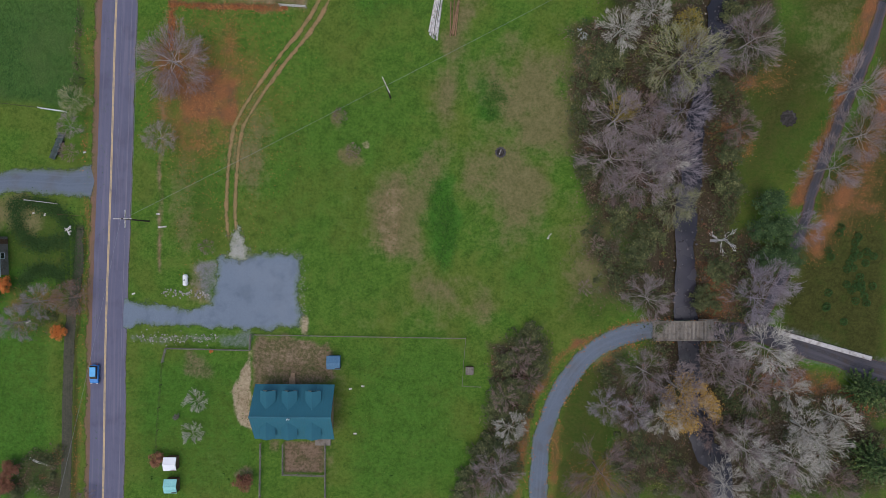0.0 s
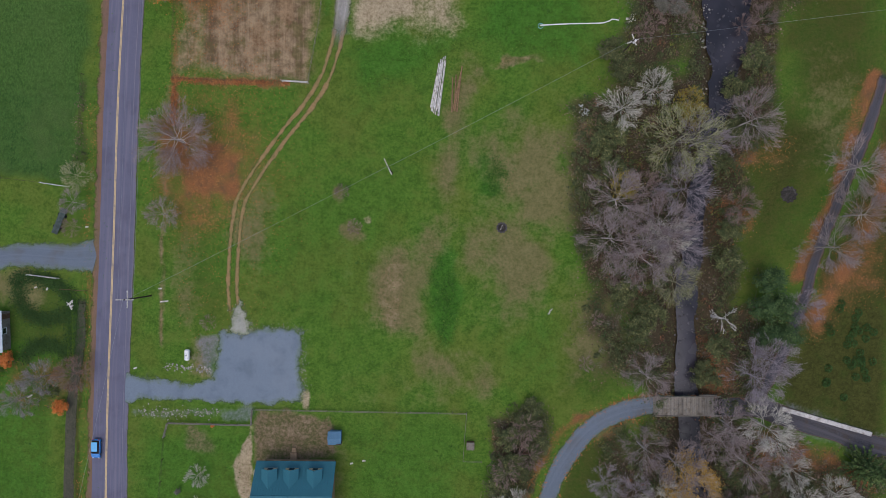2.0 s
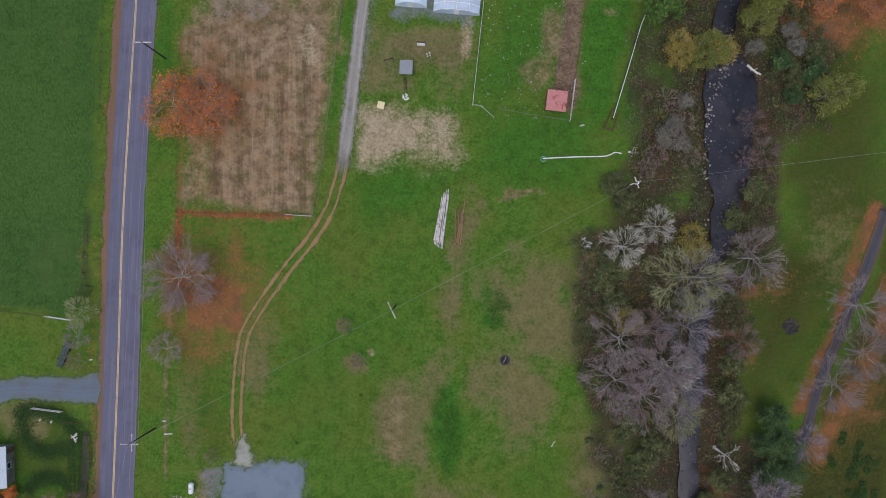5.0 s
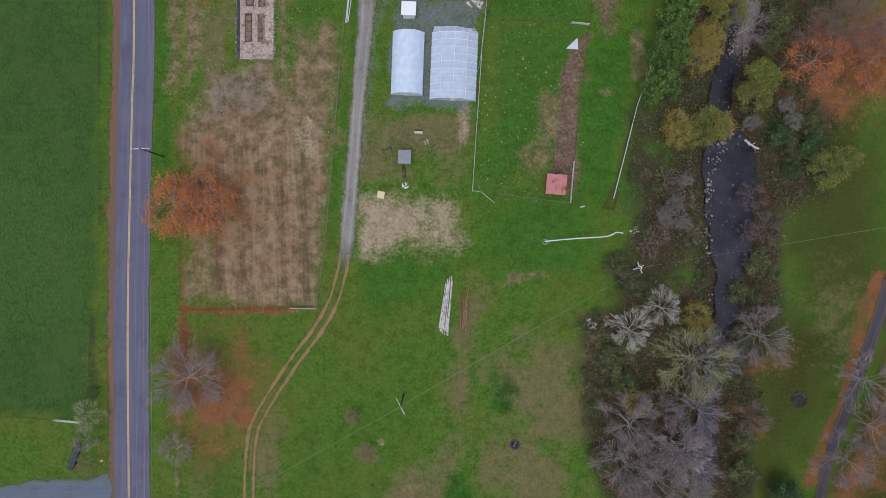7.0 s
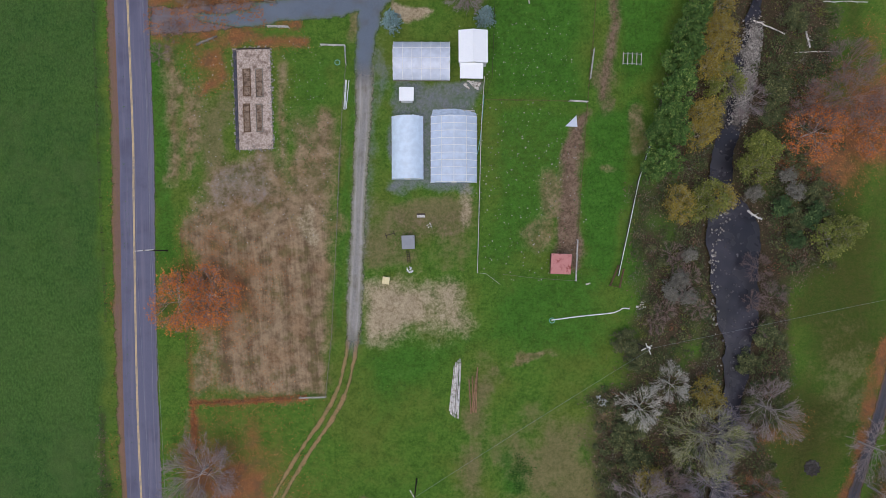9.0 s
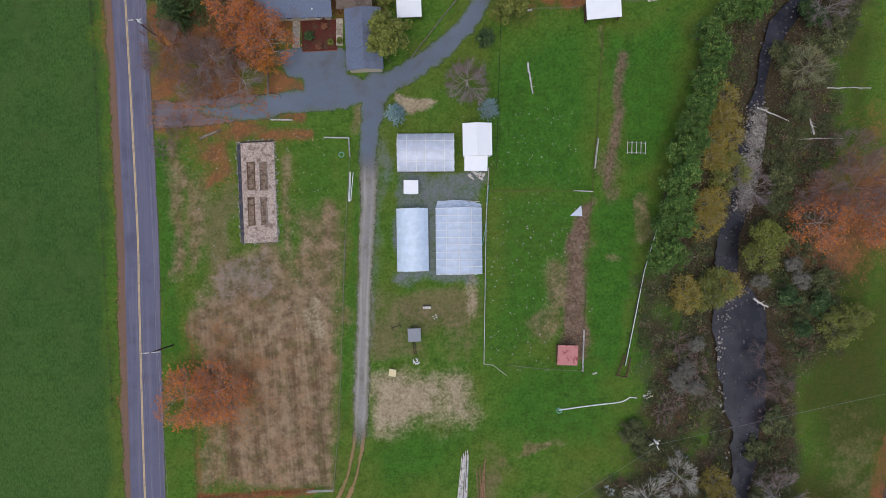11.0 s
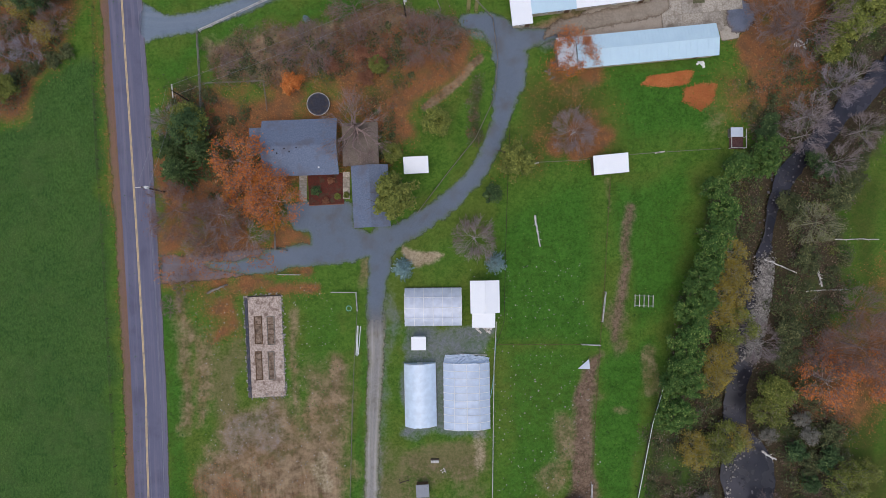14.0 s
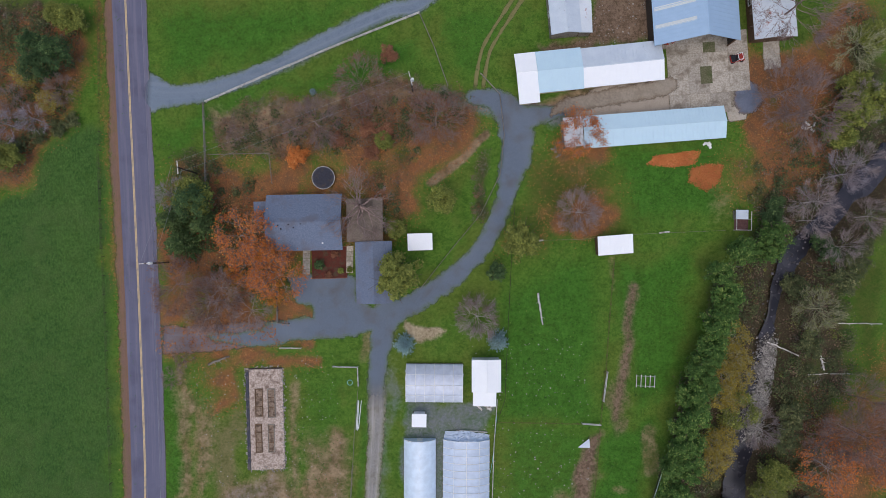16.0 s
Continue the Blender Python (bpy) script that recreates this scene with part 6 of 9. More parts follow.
def grow(seed, height=10.0, spread=5.0, limbs=14, kids=(6, 5, 6), stem=0.3, lift=0.25, twig=0.022, up=0.9, wobble=0.12, spray=0.55):
    """Pieces of a bare broadleaf tree with a rounded crown: the stem and limbs, the twigs, the places of the twig tips, and the finest twigs."""
    rng = random.Random(seed)
    wood, twigs, tips, fine = [], [], [], []
    low, tall = height * 0.3, height * 0.7
    share = (0.42, 0.24, 0.13)

    def within(p):
        """Keeps a point inside the crown, with an uneven skin."""
        d = Vector((p.x / spread, p.y / spread, (p.z - low) / tall))
        most_ = 1.0 + 0.12 * math.sin(3 * math.atan2(p.y, p.x) + seed) + rng.uniform(-0.22, 0.16)
        if d.length > most_:
            d *= (most_ + 0.25 * (d.length - most_)) / d.length
        return Vector((d.x * spread, d.y * spread, max(low + d.z * tall, height * 0.12)))

    def around(p, r):
        v = Vector((rng.gauss(0, 1), rng.gauss(0, 1), rng.gauss(0, 1) + lift * 2))
        return within(p + v.normalized() * r * rng.uniform(0.6, 1.15))

    def run(p, goal, r, level):
        if level == len(kids):
            fine.append((tuple(p), twig * 1.2, tuple(goal), twig * 0.5))
            tips.append(tuple(goal))
            return
        if level >= 2:
            fine.append((tuple(p), max(r, twig), tuple(goal), twig))
        n = (5, 2, 1)[min(level, 2)]
        length = (goal - p).length
        bow = Vector((rng.gauss(0, 1), rng.gauss(0, 1), -0.6 if level == 0 else rng.gauss(0, 1))) * length * wobble
        spine, rad = [p], [r]
        for k in range(n):
            f = (k + 1) / n
            q = p.lerp(goal, f) + bow * 4 * f * (1 - f) * 0.5 + Vector((rng.gauss(0, 1), rng.gauss(0, 1), rng.gauss(0, 1))) * length * 0.02 * (k < n - 1)
            r1 = max(twig * 0.7, r * (1 - 0.8 * f))
            if level < 2:
                wood.append((tuple(spine[-1]), rad[-1], tuple(q), r1))
            spine.append(q), rad.append(r1)
        for j in range(kids[level]):
            f = 1.0 if j == 0 else rng.uniform(0.25 if level == 0 else 0.15, 1.0)
            k = min(n - 1, int(f * n))
            start = spine[k].lerp(spine[k + 1], min(f * n - k, 1))
            out = Vector((start.x / spread, start.y / spread, (start.z - low) / tall))
            ahead = ((goal - p).normalized() * 0.55 + out.normalized() * 0.45) * spread * share[min(level, 2)]
            run(start, around(start + ahead, spread * share[min(level, 2)] * spray), max(twig, rad[k] * 0.45), level + 1)
    top = Vector((rng.uniform(-0.4, 0.4), rng.uniform(-0.4, 0.4), height * 0.6))
    base_r = 0.024 * height * stem / 0.3
    mid = Vector((top.x * 0.3, top.y * 0.3, height * 0.25))
    wood.append(((0, 0, -0.4), base_r * 1.25, tuple(mid), base_r * 0.8))
    wood.append((tuple(mid), base_r * 0.8, tuple(top), base_r * 0.3))
    for k in range(limbs):
        az = 2.39996 * k + rng.uniform(-0.3, 0.3)
        f = (k + 0.5) / limbs
        rise = math.asin(0.05 + 0.9 * f * min(up, 1.0))
        reach = rng.uniform(0.55, 0.8)
        goal = Vector((math.cos(az) * math.cos(rise) * spread * reach, math.sin(az) * math.cos(rise) * spread * reach, low + math.sin(rise) * tall * reach))
        run(mid.lerp(top, f ** 0.8 * 0.9), goal, base_r * 0.24, 0)
    return wood, twigs, tips, fine


KINDS = {}


def bare_kind(key, seed, bark, twig_mat, label, leaf=None, leaf_size=0.22, leaves=2.0, **shape):
    wood, twigs, tips, fine = grow(seed, **shape)
    rng = np.random.default_rng(seed)
    meshes = [("trunk", tube_mesh("trunk", wood, bark, 3)), ("crown", twig_mesh("crown", twigs, fine, twig_mat))]
    if leaf:
        t = np.repeat(np.array(tips), max(1, int(leaves)), 0)
        if leaves < 1:
            t = t[rng.random(len(t)) < leaves]
        meshes.append(("foliage", leaf_mesh("foliage", t + rng.normal(0, 0.35, t.shape), leaf_size, leaf, rng)))
    reach = np.percentile(np.hypot(np.array(tips)[:, 0], np.array(tips)[:, 1]), 93)
    KINDS[key] = (meshes, label, float(reach) * 0.93)


def clump_points(rng, n_clumps, per, rx, rz, z0, clump, taper=0.0):
    """Points on the skins of many clumps in an uneven ellipsoid, and the ways they face."""
    out, ways = [], []
    for _ in range(n_clumps):
        d = rng.normal(size=3)
        d /= np.linalg.norm(d)
        r = rng.uniform(0.3, 1.0) ** 0.7
        c = d * r * np.array([rx, rx, rz]) * rng.uniform(0.8, 1.22)
        c[:2] *= 1 - taper * (c[2] + rz) / (2 * rz)
        c[2] += z0
        q = rng.normal(size=(per, 3))
        q /= np.linalg.norm(q, axis=1)[:, None]
        q[:, 2] = np.where(q[:, 2] < -0.3, -q[:, 2], q[:, 2])
        out.append(c + q * clump * rng.uniform(0.45, 1.2, (per, 1)) * rng.uniform(0.55, 1.3))
        ways.append(q)
    return np.concatenate(out), np.concatenate(ways)


def leafy_kind(key, seed, leaf, label, radius=4.0, height=7.0, clumps=46, per=55, clump=0.95, size=0.36, taper=0.2, bark=None):
    rng = np.random.default_rng(seed)
    wood, twigs, _, fine = grow(seed, height=height, spread=radius * 0.9, limbs=8, kids=(3,), twig=0.03)
    rz = height * 0.36
    pts, ways = clump_points(rng, clumps, per, radius * 0.8, rz, height - rz * 1.1, clump, taper)
    above = pts[:, 2] > 0.15
    pts, ways = pts[above], ways[above]
    KINDS[key] = ([("trunk", tube_mesh("trunk", wood + twigs + fine, bark or BARK_DARK, 5)), ("crown", leaf_mesh("crown", pts, size, leaf, rng, 1.3, ways))], label, radius * 0.88)


def conifer_kind(key, seed, leaf, label, radius=2.0, height=6.0, whorls=16, per=11, size=0.26):
    """Tiered conifer: whorls of drooping boughs thick with needles."""
    rng = np.random.default_rng(seed)
    pts, boughs = [], [((0, 0, -0.3), 0.16, (0, 0, height * 0.6), 0.09), ((0, 0, height * 0.6), 0.09, (0, 0, height), 0.02)]
    for k in range(whorls):
        f = k / (whorls - 1)
        z, r = height * (0.08 + 0.9 * f), radius * (1 - f) ** 0.85 + 0.1
        for j in range(per if f < 0.7 else per - 4):
            an = 2 * np.pi * (j + 0.5 * (k % 2) + rng.uniform(-0.25, 0.25)) / per
            rr = r * rng.uniform(0.55, 1.2)
            end = np.array([math.cos(an) * rr, math.sin(an) * rr, z - 0.2 * rr])
            boughs.append(((0, 0, z), 0.03, tuple(end), 0.01))
            m = max(3, int(rr * 7))
            t = np.linspace(0.25, 1.0, m)[:, None]
            p = np.array([0, 0, z]) * (1 - t) + end * t
            pts.append(np.repeat(p, 2, 0) + rng.normal(0, 0.1, (2 * m, 3)))
    KINDS[key] = ([("trunk", tube_mesh("trunk", boughs, BARK_DARK, 4)), ("crown", leaf_mesh("crown", np.concatenate(pts), size, leaf, rng, 0.4))], label, radius)


STAR = dict(spread=5.0, limbs=12, kids=(6, 6, 6), lift=0.1, wobble=0.2, stem=0.2, twig=0.0145, spray=0.7)
PALE = dict(spread=4.6, limbs=11, kids=(7, 5, 5), stem=0.26, lift=0.1, wobble=0.24, twig=0.02, spray=0.7)
for k, s in enumerate((3, 8, 14)):
    bare_kind("grey%d" % k, s, BARK, TWIG_GREY, "tall bare grey broadleaf tree with fine twigs", height=11.0, **STAR)
    bare_kind("white%d" % k, s + 100, BARK_WHITE, BARK_WHITE, "bare tree with pale lichen-covered branches", height=11.0, **PALE)
    bare_kind("lilac%d" % k, s + 200, BARK_LILAC, BARK_LILAC, "bare tree with a misty lilac-grey crown", height=11.0, **STAR)
for k, s in enumerate((5, 21)):
    bare_kind("rust%d" % k, s, BARK_RUST, TWIG_BROWN, "bare brown-twigged tree over fallen leaves", height=9.0, **STAR)
    bare_kind("shrub%d" % k, s + 50, BARK_RUST, BARK_RUST, "leafless bushy shrub with dense twigs", height=3.6, spread=2.0, limbs=16, kids=(4, 4, 5), twig=0.011, stem=0.2)
    bare_kind("sparse_orange%d" % k, s + 70, BARK, TWIG_BROWN, "tree with thinning orange autumn leaves", LEAF_ORANGE, 0.27, (1.0, 0.85)[k], height=9.5, **STAR)
    bare_kind("sparse_rust%d" % k, s + 75, BARK_RUST, TWIG_BROWN, "tree with sparse rust-brown autumn leaves", LEAF_RUST, 0.2, 0.55, height=9.0, **STAR)
bare_kind("olive_bare", 31, BARK_OLIVE, BARK_OLIVE, "bare tree tinged yellow-green with lichen", LEAF_OLIVE, 0.18, 0.5, height=11.0, **STAR)
bare_kind("gold", 33, BARK, BARK, "broadleaf tree holding golden yellow leaves", LEAF_AMBER, 0.24, 2, height=10.0, **STAR)
bare_kind("oak_bare", 36, BARK_RUST, TWIG_BROWN, "big bare tree with brown gnarled limbs", height=13.0, spread=6.0, limbs=11, kids=(6, 5, 5), stem=0.75, lift=0.02, up=0.5, wobble=0.35, twig=0.012)
bare_kind("snag", 38, WHITELOG, WHITELOG, "dead white barkless tree", height=15.0, spread=3.2, limbs=7, kids=(4, 2), twig=0.06)
bare_kind("pale_shrub", 61, BARK_WHITE, BARK_WHITE, "small leafless shrub with pale twigs on the lawn", height=2.6, spread=2.0, limbs=16, kids=(5, 4, 4), twig=0.013, stem=0.2)
leafy_kind("hedge0", 41, LEAF_HEDGE, "dense green evergreen tree in a row by the creek", 3.2, 8.5, 50, 60, 0.8, 0.34)
leafy_kind("hedge1", 42, LEAF_HEDGE, "dense green evergreen tree in a row by the creek", 2.8, 7.5, 44, 60, 0.8, 0.34)
leafy_kind("olive0", 43, LEAF_OLIVE, "rounded olive-green broadleaf tree", 4.2, 7.0, 80, 60, 0.8, 0.36)
leafy_kind("olive1", 44, LEAF_OLIVE, "rounded yellow-green bushy tree", 3.6, 6.0, 64, 60, 0.8, 0.34)
AIRY = dict(limbs=11, kids=(5, 5, 4), lift=0.1, wobble=0.2, stem=0.2, twig=0.013, spray=0.8)
bare_kind("yellow0", 45, BARK, BARK_OLIVE, "shrubby tree with yellow autumn leaves", LEAF_YELLOW, 0.3, 1, height=6.0, spread=2.8, **AIRY)
bare_kind("willow", 57, BARK, BARK_OLIVE, "airy yellow-green willow by the creek", LEAF_OLIVE, 0.34, 2, height=6.5, spread=3.6, **AIRY)
conifer_kind("pine0", 46, LEAF_PINE, "dark spreading evergreen conifer", 4.6, 12.0, 15, 10, 0.42)
leafy_kind("pine1", 47, LEAF_GREEN, "dark dense evergreen conifer", 4.4, 10.0, 50, 64, 1.15, 0.34)
leafy_kind("greybush", 48, LEAF_GREY, "grey-leaved rounded willow shrub", 2.4, 4.0, 34, 50, 0.6, 0.2)
leafy_kind("greenbush", 49, LEAF_GREEN, "small dark green evergreen bush", 1.6, 2.4, 24, 50, 0.5, 0.22)
leafy_kind("orangebush", 50, LEAF_ORANGE, "bright orange autumn shrub on the lawn", 2.2, 3.0, 34, 55, 0.55, 0.22)
leafy_kind("rustbush", 51, LEAF_RUST, "rust-brown autumn shrub in rough grass", 2.0, 2.6, 30, 50, 0.55, 0.22)
leafy_kind("bramble", 52, LEAF_BRUSH, "tangled dark bramble thicket", 2.6, 2.0, 40, 50, 0.6, 0.24)
leafy_kind("autumn0", 55, LEAF_GOLD, "small tree holding golden orange leaves", 2.8, 5.5, 20, 42, 0.7, 0.24)
conifer_kind("spruce", 53, LEAF_SPRUCE, "silvery blue spruce with tiered boughs")

tree_rng = random.Random(77)
first = {}


def plant(key, spots, radius, name="tree", category="tree", group="trees", tall=1.0):
    """Trees of a kind at the given places. radius: that of the crown, in metres."""
    meshes, label, r0 = KINDS[key]
    for x, y in spots:
        s = radius / r0 * tree_rng.uniform(0.92, 1.08) / 1.12
        m = pose(x, y, height(x, y) - 0.05, 0, 0, tree_rng.uniform(0, 360)) @ Matrix.Diagonal((s, s, s * tall, 1))
        if key not in first:
            ob = thing(name, 0, 0, 0, 0, label, category, group)
            for part_name, me in meshes:
                part(part_name, me, None, ob)
            first[key] = ob
            ob.matrix_basis = m
        else:
            copy_thing(first[key], m @ Matrix.Diagonal([1 / v for v in first[key].scale] + [1]))


# by the road and in the south
plant("grey0", [(-50.7, 35.3)], 7.2, tall=0.6)
plant("rust0", [(-50.0, 34.4)], 6.2, tall=0.55)
plant("grey2", [(-54.0, 21.3)], 3.8, tall=0.6)
plant("olive_bare", [(-70.8, 28.5)], 3.2, tall=0.6)
plant("grey1", [(-71.7, 23.5)], 3.0, tall=0.6)
plant("shrub0", [(-71.9, 18.7), (-68.5, -47.4)], 2.0, "shrub", "shrub", "shrubs")
plant("lilac1", [(-76.8, -10.0), (-80.6, -14.0)], 3.7)
plant("sparse_rust0", [(-70.5, -9.2)], 3.8)
plant("orangebush", [(-74.4, -16.1), (-84.1, -6.9)], 1.9, "shrub", "shrub", "shrubs")
plant("rustbush", [(-83.1, -42.0), (-86.8, -8.5), (-84.1, -45.3), (-38.0, -44.6)], 2.4, "shrub", "shrub", "shrubs")
plant("pale_shrub", [(-47.6, -29.2), (-48.2, -35.4)], 2.2, "shrub", "shrub", "shrubs")
plant("rustbush", [(-55.1, -40.6)], 2.0, "shrub", "shrub", "shrubs")
plant("greybush", [(-51.6, -32.5)], 0.9, "shrub", "shrub", "shrubs")
plant("shrub0", [(-17.4, 18.9), (-19.8, 25.8), (29.5, 1.2), (27.4, -7.5), (-45.5, 0.4)], 1.6, "shrub", "shrub", "shrubs")
plant("bramble", [(12.6, -21.7), (15.9, -18.4), (18.1, -22.8), (12.6, -27.1), (10.5, -30.4), (14.8, -27.1), (7.2, -39.1), (5.0, -43.5), (9.4, -38.0), (17.0, -16.2), (3.9, -46.8)], 3.0, "bramble", "shrub", "brambles")
plant("shrub1", [(14.3, -21.7), (16.5, -25.0), (11.6, -28.2), (15.9, -19.5), (8.3, -42.4), (6.1, -45.7)], 2.8, "shrub", "shrub", "shrubs")
plant("white0", [(12.7, -33.8)], 3.6, tall=0.8)
plant("grey0", [(10.2, -41.6), (37.6, -22.8), (38.1, -9.0)], 4.6)
plant("rust0", [(29.0, -41.4)], 7.6)
plant("lilac0", [(30.6, -29.5), (36.4, -31.2)], 3.8)
plant("white1", [(41.5, -31.9), (65.5, -26.8), (73.8, -31.5)], 4.0)
plant("gold", [(46.6, -29.6)], 5.4)
plant("grey2", [(43.8, -25.7), (53.8, -18.5), (56.9, -25.5), (52.2, -21.6), (63.0, -21.9), (56.4, -35.7), (61.5, -41.8)], 4.9)
plant("lilac2", [(58.1, -9.1), (61.0, -6.0)], 5.6)
plant("white2", [(65.3, -39.6), (70.0, -36.4), (59.9, -18.3)], 5.2)
plant("white0", [(56.9, -37.7), (67.5, -33.3), (53.8, -44.9)], 4.6)
plant("pine0", [(80.3, -27.0), (81.4, -40.5)], 5.0)
plant("rust1", [(53.2, -35.6), (74.6, -44.7), (47.3, -44.5)], 4.0)
# along the creek
plant("snag", [(52.5, 1.6)], 3.0)
plant("pine1", [(61.6, 8.6), (64.0, 3.4), (60.2, 3.6), (65.4, -1.6), (61.0, -1.8)], 3.5, tall=0.8)
plant("lilac1", [(68.0, 3.9)], 3.8)
plant("grey1", [(72.2, 15.2)], 5.6)
plant("grey0", [(76.8, 29.8), (77.8, 21.1), (57.4, 38.8)], 6.0)
plant("rust0", [(56.2, 23.0)], 3.6)
plant("white2", [(39.4, 45.0), (33.2, 41.2)], 4.2)
plant("olive_bare", [(43.8, 35.0)], 7.2)
plant("lilac0", [(45.0, 25.9), (43.7, 15.3), (48.4, 35.1)], 5.6)
plant("grey0", [(32.0, 23.9), (30.8, 16.8)], 6.2)
plant("grey2", [(39.7, 19.2), (36.1, 13.8)], 6.6)
plant("white1", [(42.2, 16.8)], 5.0)
plant("rust1", [(34.0, 11.6), (37.8, 24.9)], 4.6)
plant("olive_bare", [(43.8, 8.6)], 4.4)
plant("yellow0", [(46.6, 42.8), (44.6, 77.8), (54.1, 112.2), (52.4, 108.0), (51.6, 104.9), (50.0, 96.0), (49.0, 91.8), (44.4, 80.0), (34.4, 26.9), (47.6, 40.4)], 2.6)
plant("willow", [(48.6, 78.3), (51.4, 79.6), (72.5, 69.9), (75.6, 71.4), (61.2, 87.8), (59.9, 85.2), (55.2, 101.5)], 3.6)
plant("greybush", [(59.7, 80.0), (65.8, 82.7), (66.8, 79.6), (43.2, 64.7), (41.5, 62.5), (44.7, 60.8)], 2.4, "shrub", "shrub", "shrubs")
plant("rust1", [(61.5, 59.5), (59.6, 65.5)], 3.4)
plant("sparse_rust1", [(76.2, 96.4)], 7.4)
plant("rust1", [(71.0, 95.3), (77.9, 102.5)], 5.0)
plant("grey0", [(77.1, 131.4), (82.8, 137.0)], 4.0)
plant("lilac2", [(77.4, 145.3)], 4.4)
plant("sparse_orange1", [(70.3, 90.3), (81.8, 90.3)], 5.5)
plant("hedge0", [(52.4, 128.3), (50.8, 118.9), (47.3, 110.1), (43.7, 100.3), (40.9, 87.8), (43.5, 92.3), (62.5, 134.7), (41.9, 86.8)], 3.3)
plant("hedge1", [(53.4, 124.0), (52.6, 120.8), (49.9, 114.7), (48.6, 112.7), (45.3, 106.0), (44.4, 97.0), (40.8, 92.6), (48.0, 107.4), (61.7, 132.1), (46.0, 102.2), (42.7, 95.6), (39.4, 85.8), (56.8, 132.2)], 3.0)
plant("grey1", [(71.1, 137.2)], 5.0)
plant("olive_bare", [(70.9, 120.0)], 4.2)
plant("bramble", [(27.9, 15.4), (30.1, 35.0), (33.3, 37.2), (32.3, 30.6), (39.9, 2.3), (34.4, 6.6), (37.7, -1.0), (54.1, 31.7), (55.1, 12.1), (53.0, -4.3), (50.8, -9.7), (55.1, 18.6), (32.1, 53.1), (34.2, 49.7), (57.1, 46.6), (60.7, 51.9), (56.8, 37.8), (69.2, 124.4), (70.3, 113.3), (78.1, 124.7), (65.7, 99.3), (64.2, 95.0), (67.9, 88.1), (71.5, 78.9), (67.6, 73.7), (80.7, 128.9)], 3.4, "bramble", "shrub", "brambles")
plant("greenbush", [(66.4, 70.3), (69.8, 73.5), (71.0, 75.6), (64.5, 76.9), (74.9, 132.5), (75.7, 130.2), (65.7, 140.5), (64.4, 137.9), (10.7, 131.5)], 2.4, "bush", "shrub", "bushes")
plant("shrub0", [(43.3, 67.4), (44.3, 61.6), (40.3, 58.5), (46.1, 65.0), (42.4, 69.7), (38.2, 56.2), (46.6, 58.4), (58.8, 58.7), (59.3, 42.1), (59.5, 53.1)], 2.2, "shrub", "shrub", "shrubs")
plant("greybush", [(43.7, 63.8), (45.7, 68.9), (41.8, 61.4)], 2.2, "shrub", "shrub", "shrubs")
# round the northern house and barns
plant("sparse_orange1", [(-52.0, 67.9), (-46.6, 68.2)], 6.2, tall=0.6)
plant("olive0", [(15.4, 137.4)], 4.6)
plant("olive0", [(-8.2, 132.2)], 5.6)
plant("olive1", [(1.3, 146.0)], 3.4)
plant("grey2", [(6.4, 123.2)], 4.8, tall=0.6)
plant("rust1", [(6.3, 123.6), (27.5, 142.1)], 4.6, tall=0.55)
plant("yellow0", [(55.2, 116.2), (55.6, 111.8), (55.7, 108.1), (54.2, 103.9), (52.2, 96.6), (51.5, 92.9)], 2.5)
plant("spruce", [(-8.0, 118.8), (10.2, 118.2)], 2.5, "spruce", "tree", "spruces")
plant("oak_bare", [(-14.2, 145.7)], 7.5)
plant("pine0", [(-48.7, 141.4), (-43.9, 144.5), (-49.8, 146.0)], 4.3)
plant("pine1", [(-45.3, 149.0)], 4.6)
plant("olive0", [(80.7, 157.0), (85.2, 158.7)], 5.0)
plant("olive1", [(77.8, 152.9), (61.2, 89.1)], 3.6)
plant("grey1", [(80.8, 147.4), (58.8, 98.0)], 4.6)
plant("yellow0", [(54.0, 79.6)], 2.6)
plant("olive1", [(-45.3, 149.9)], 4.4)
plant("lilac1", [(-49.1, 150.6)], 4.2)
plant("sparse_orange1", [(-34.5, 136.9), (-36.2, 141.8), (-30.8, 134.1)], 5.6)
plant("sparse_rust0", [(-42.6, 130.1), (-49.2, 133.6), (1.1, 161.0), (-12.4, 169.2)], 5.6)
plant("grey1", [(-36.8, 127.6), (-41.7, 132.4), (-45.5, 126.8)], 4.2, tall=0.7)
plant("rust0", [(-21.5, 162.3)], 5.0)
plant("autumn0", [(-39.3, 135.1), (-33.5, 138.0), (-31.5, 133.3), (-35.2, 135.3), (-31.7, 129.8), (-50.4, 136.9)], 2.7)
plant("orangebush", [(-25.7, 156.2)], 2.9, "shrub", "shrub", "shrubs")
plant("rustbush", [(-11.4, 156.5), (-8.9, 159.6), (-17.8, 159.2), (-12.2, 161.0), (-6.7, 174.9)], 2.2, "shrub", "shrub", "shrubs")
plant("olive1", [(-7.7, 141.2), (-9.0, 158.5)], 2.2)
plant("grey1", [(27.3, 141.9)], 4.6, tall=0.6)
plant("sparse_orange0", [(28.3, 156.5)], 4.8)
plant("rust1", [(69.7, 157.6), (69.4, 176.5)], 8.6)
plant("rust0", [(67.2, 161.7)], 6.0)
plant("olive_bare", [(81.4, 168.9)], 5.0)
plant("olive1", [(81.2, 162.0), (85.2, 171.4)], 4.0)
plant("grey2", [(71.5, 140.6), (82.4, 158.5)], 4.8)
plant("pine1", [(-73.6, 180.5), (-69.0, 178.6), (-73.0, 176.3)], 3.6)
plant("olive1", [(-66.4, 185.6), (-69.6, 187.2), (-80.5, 160.5)], 3.2)
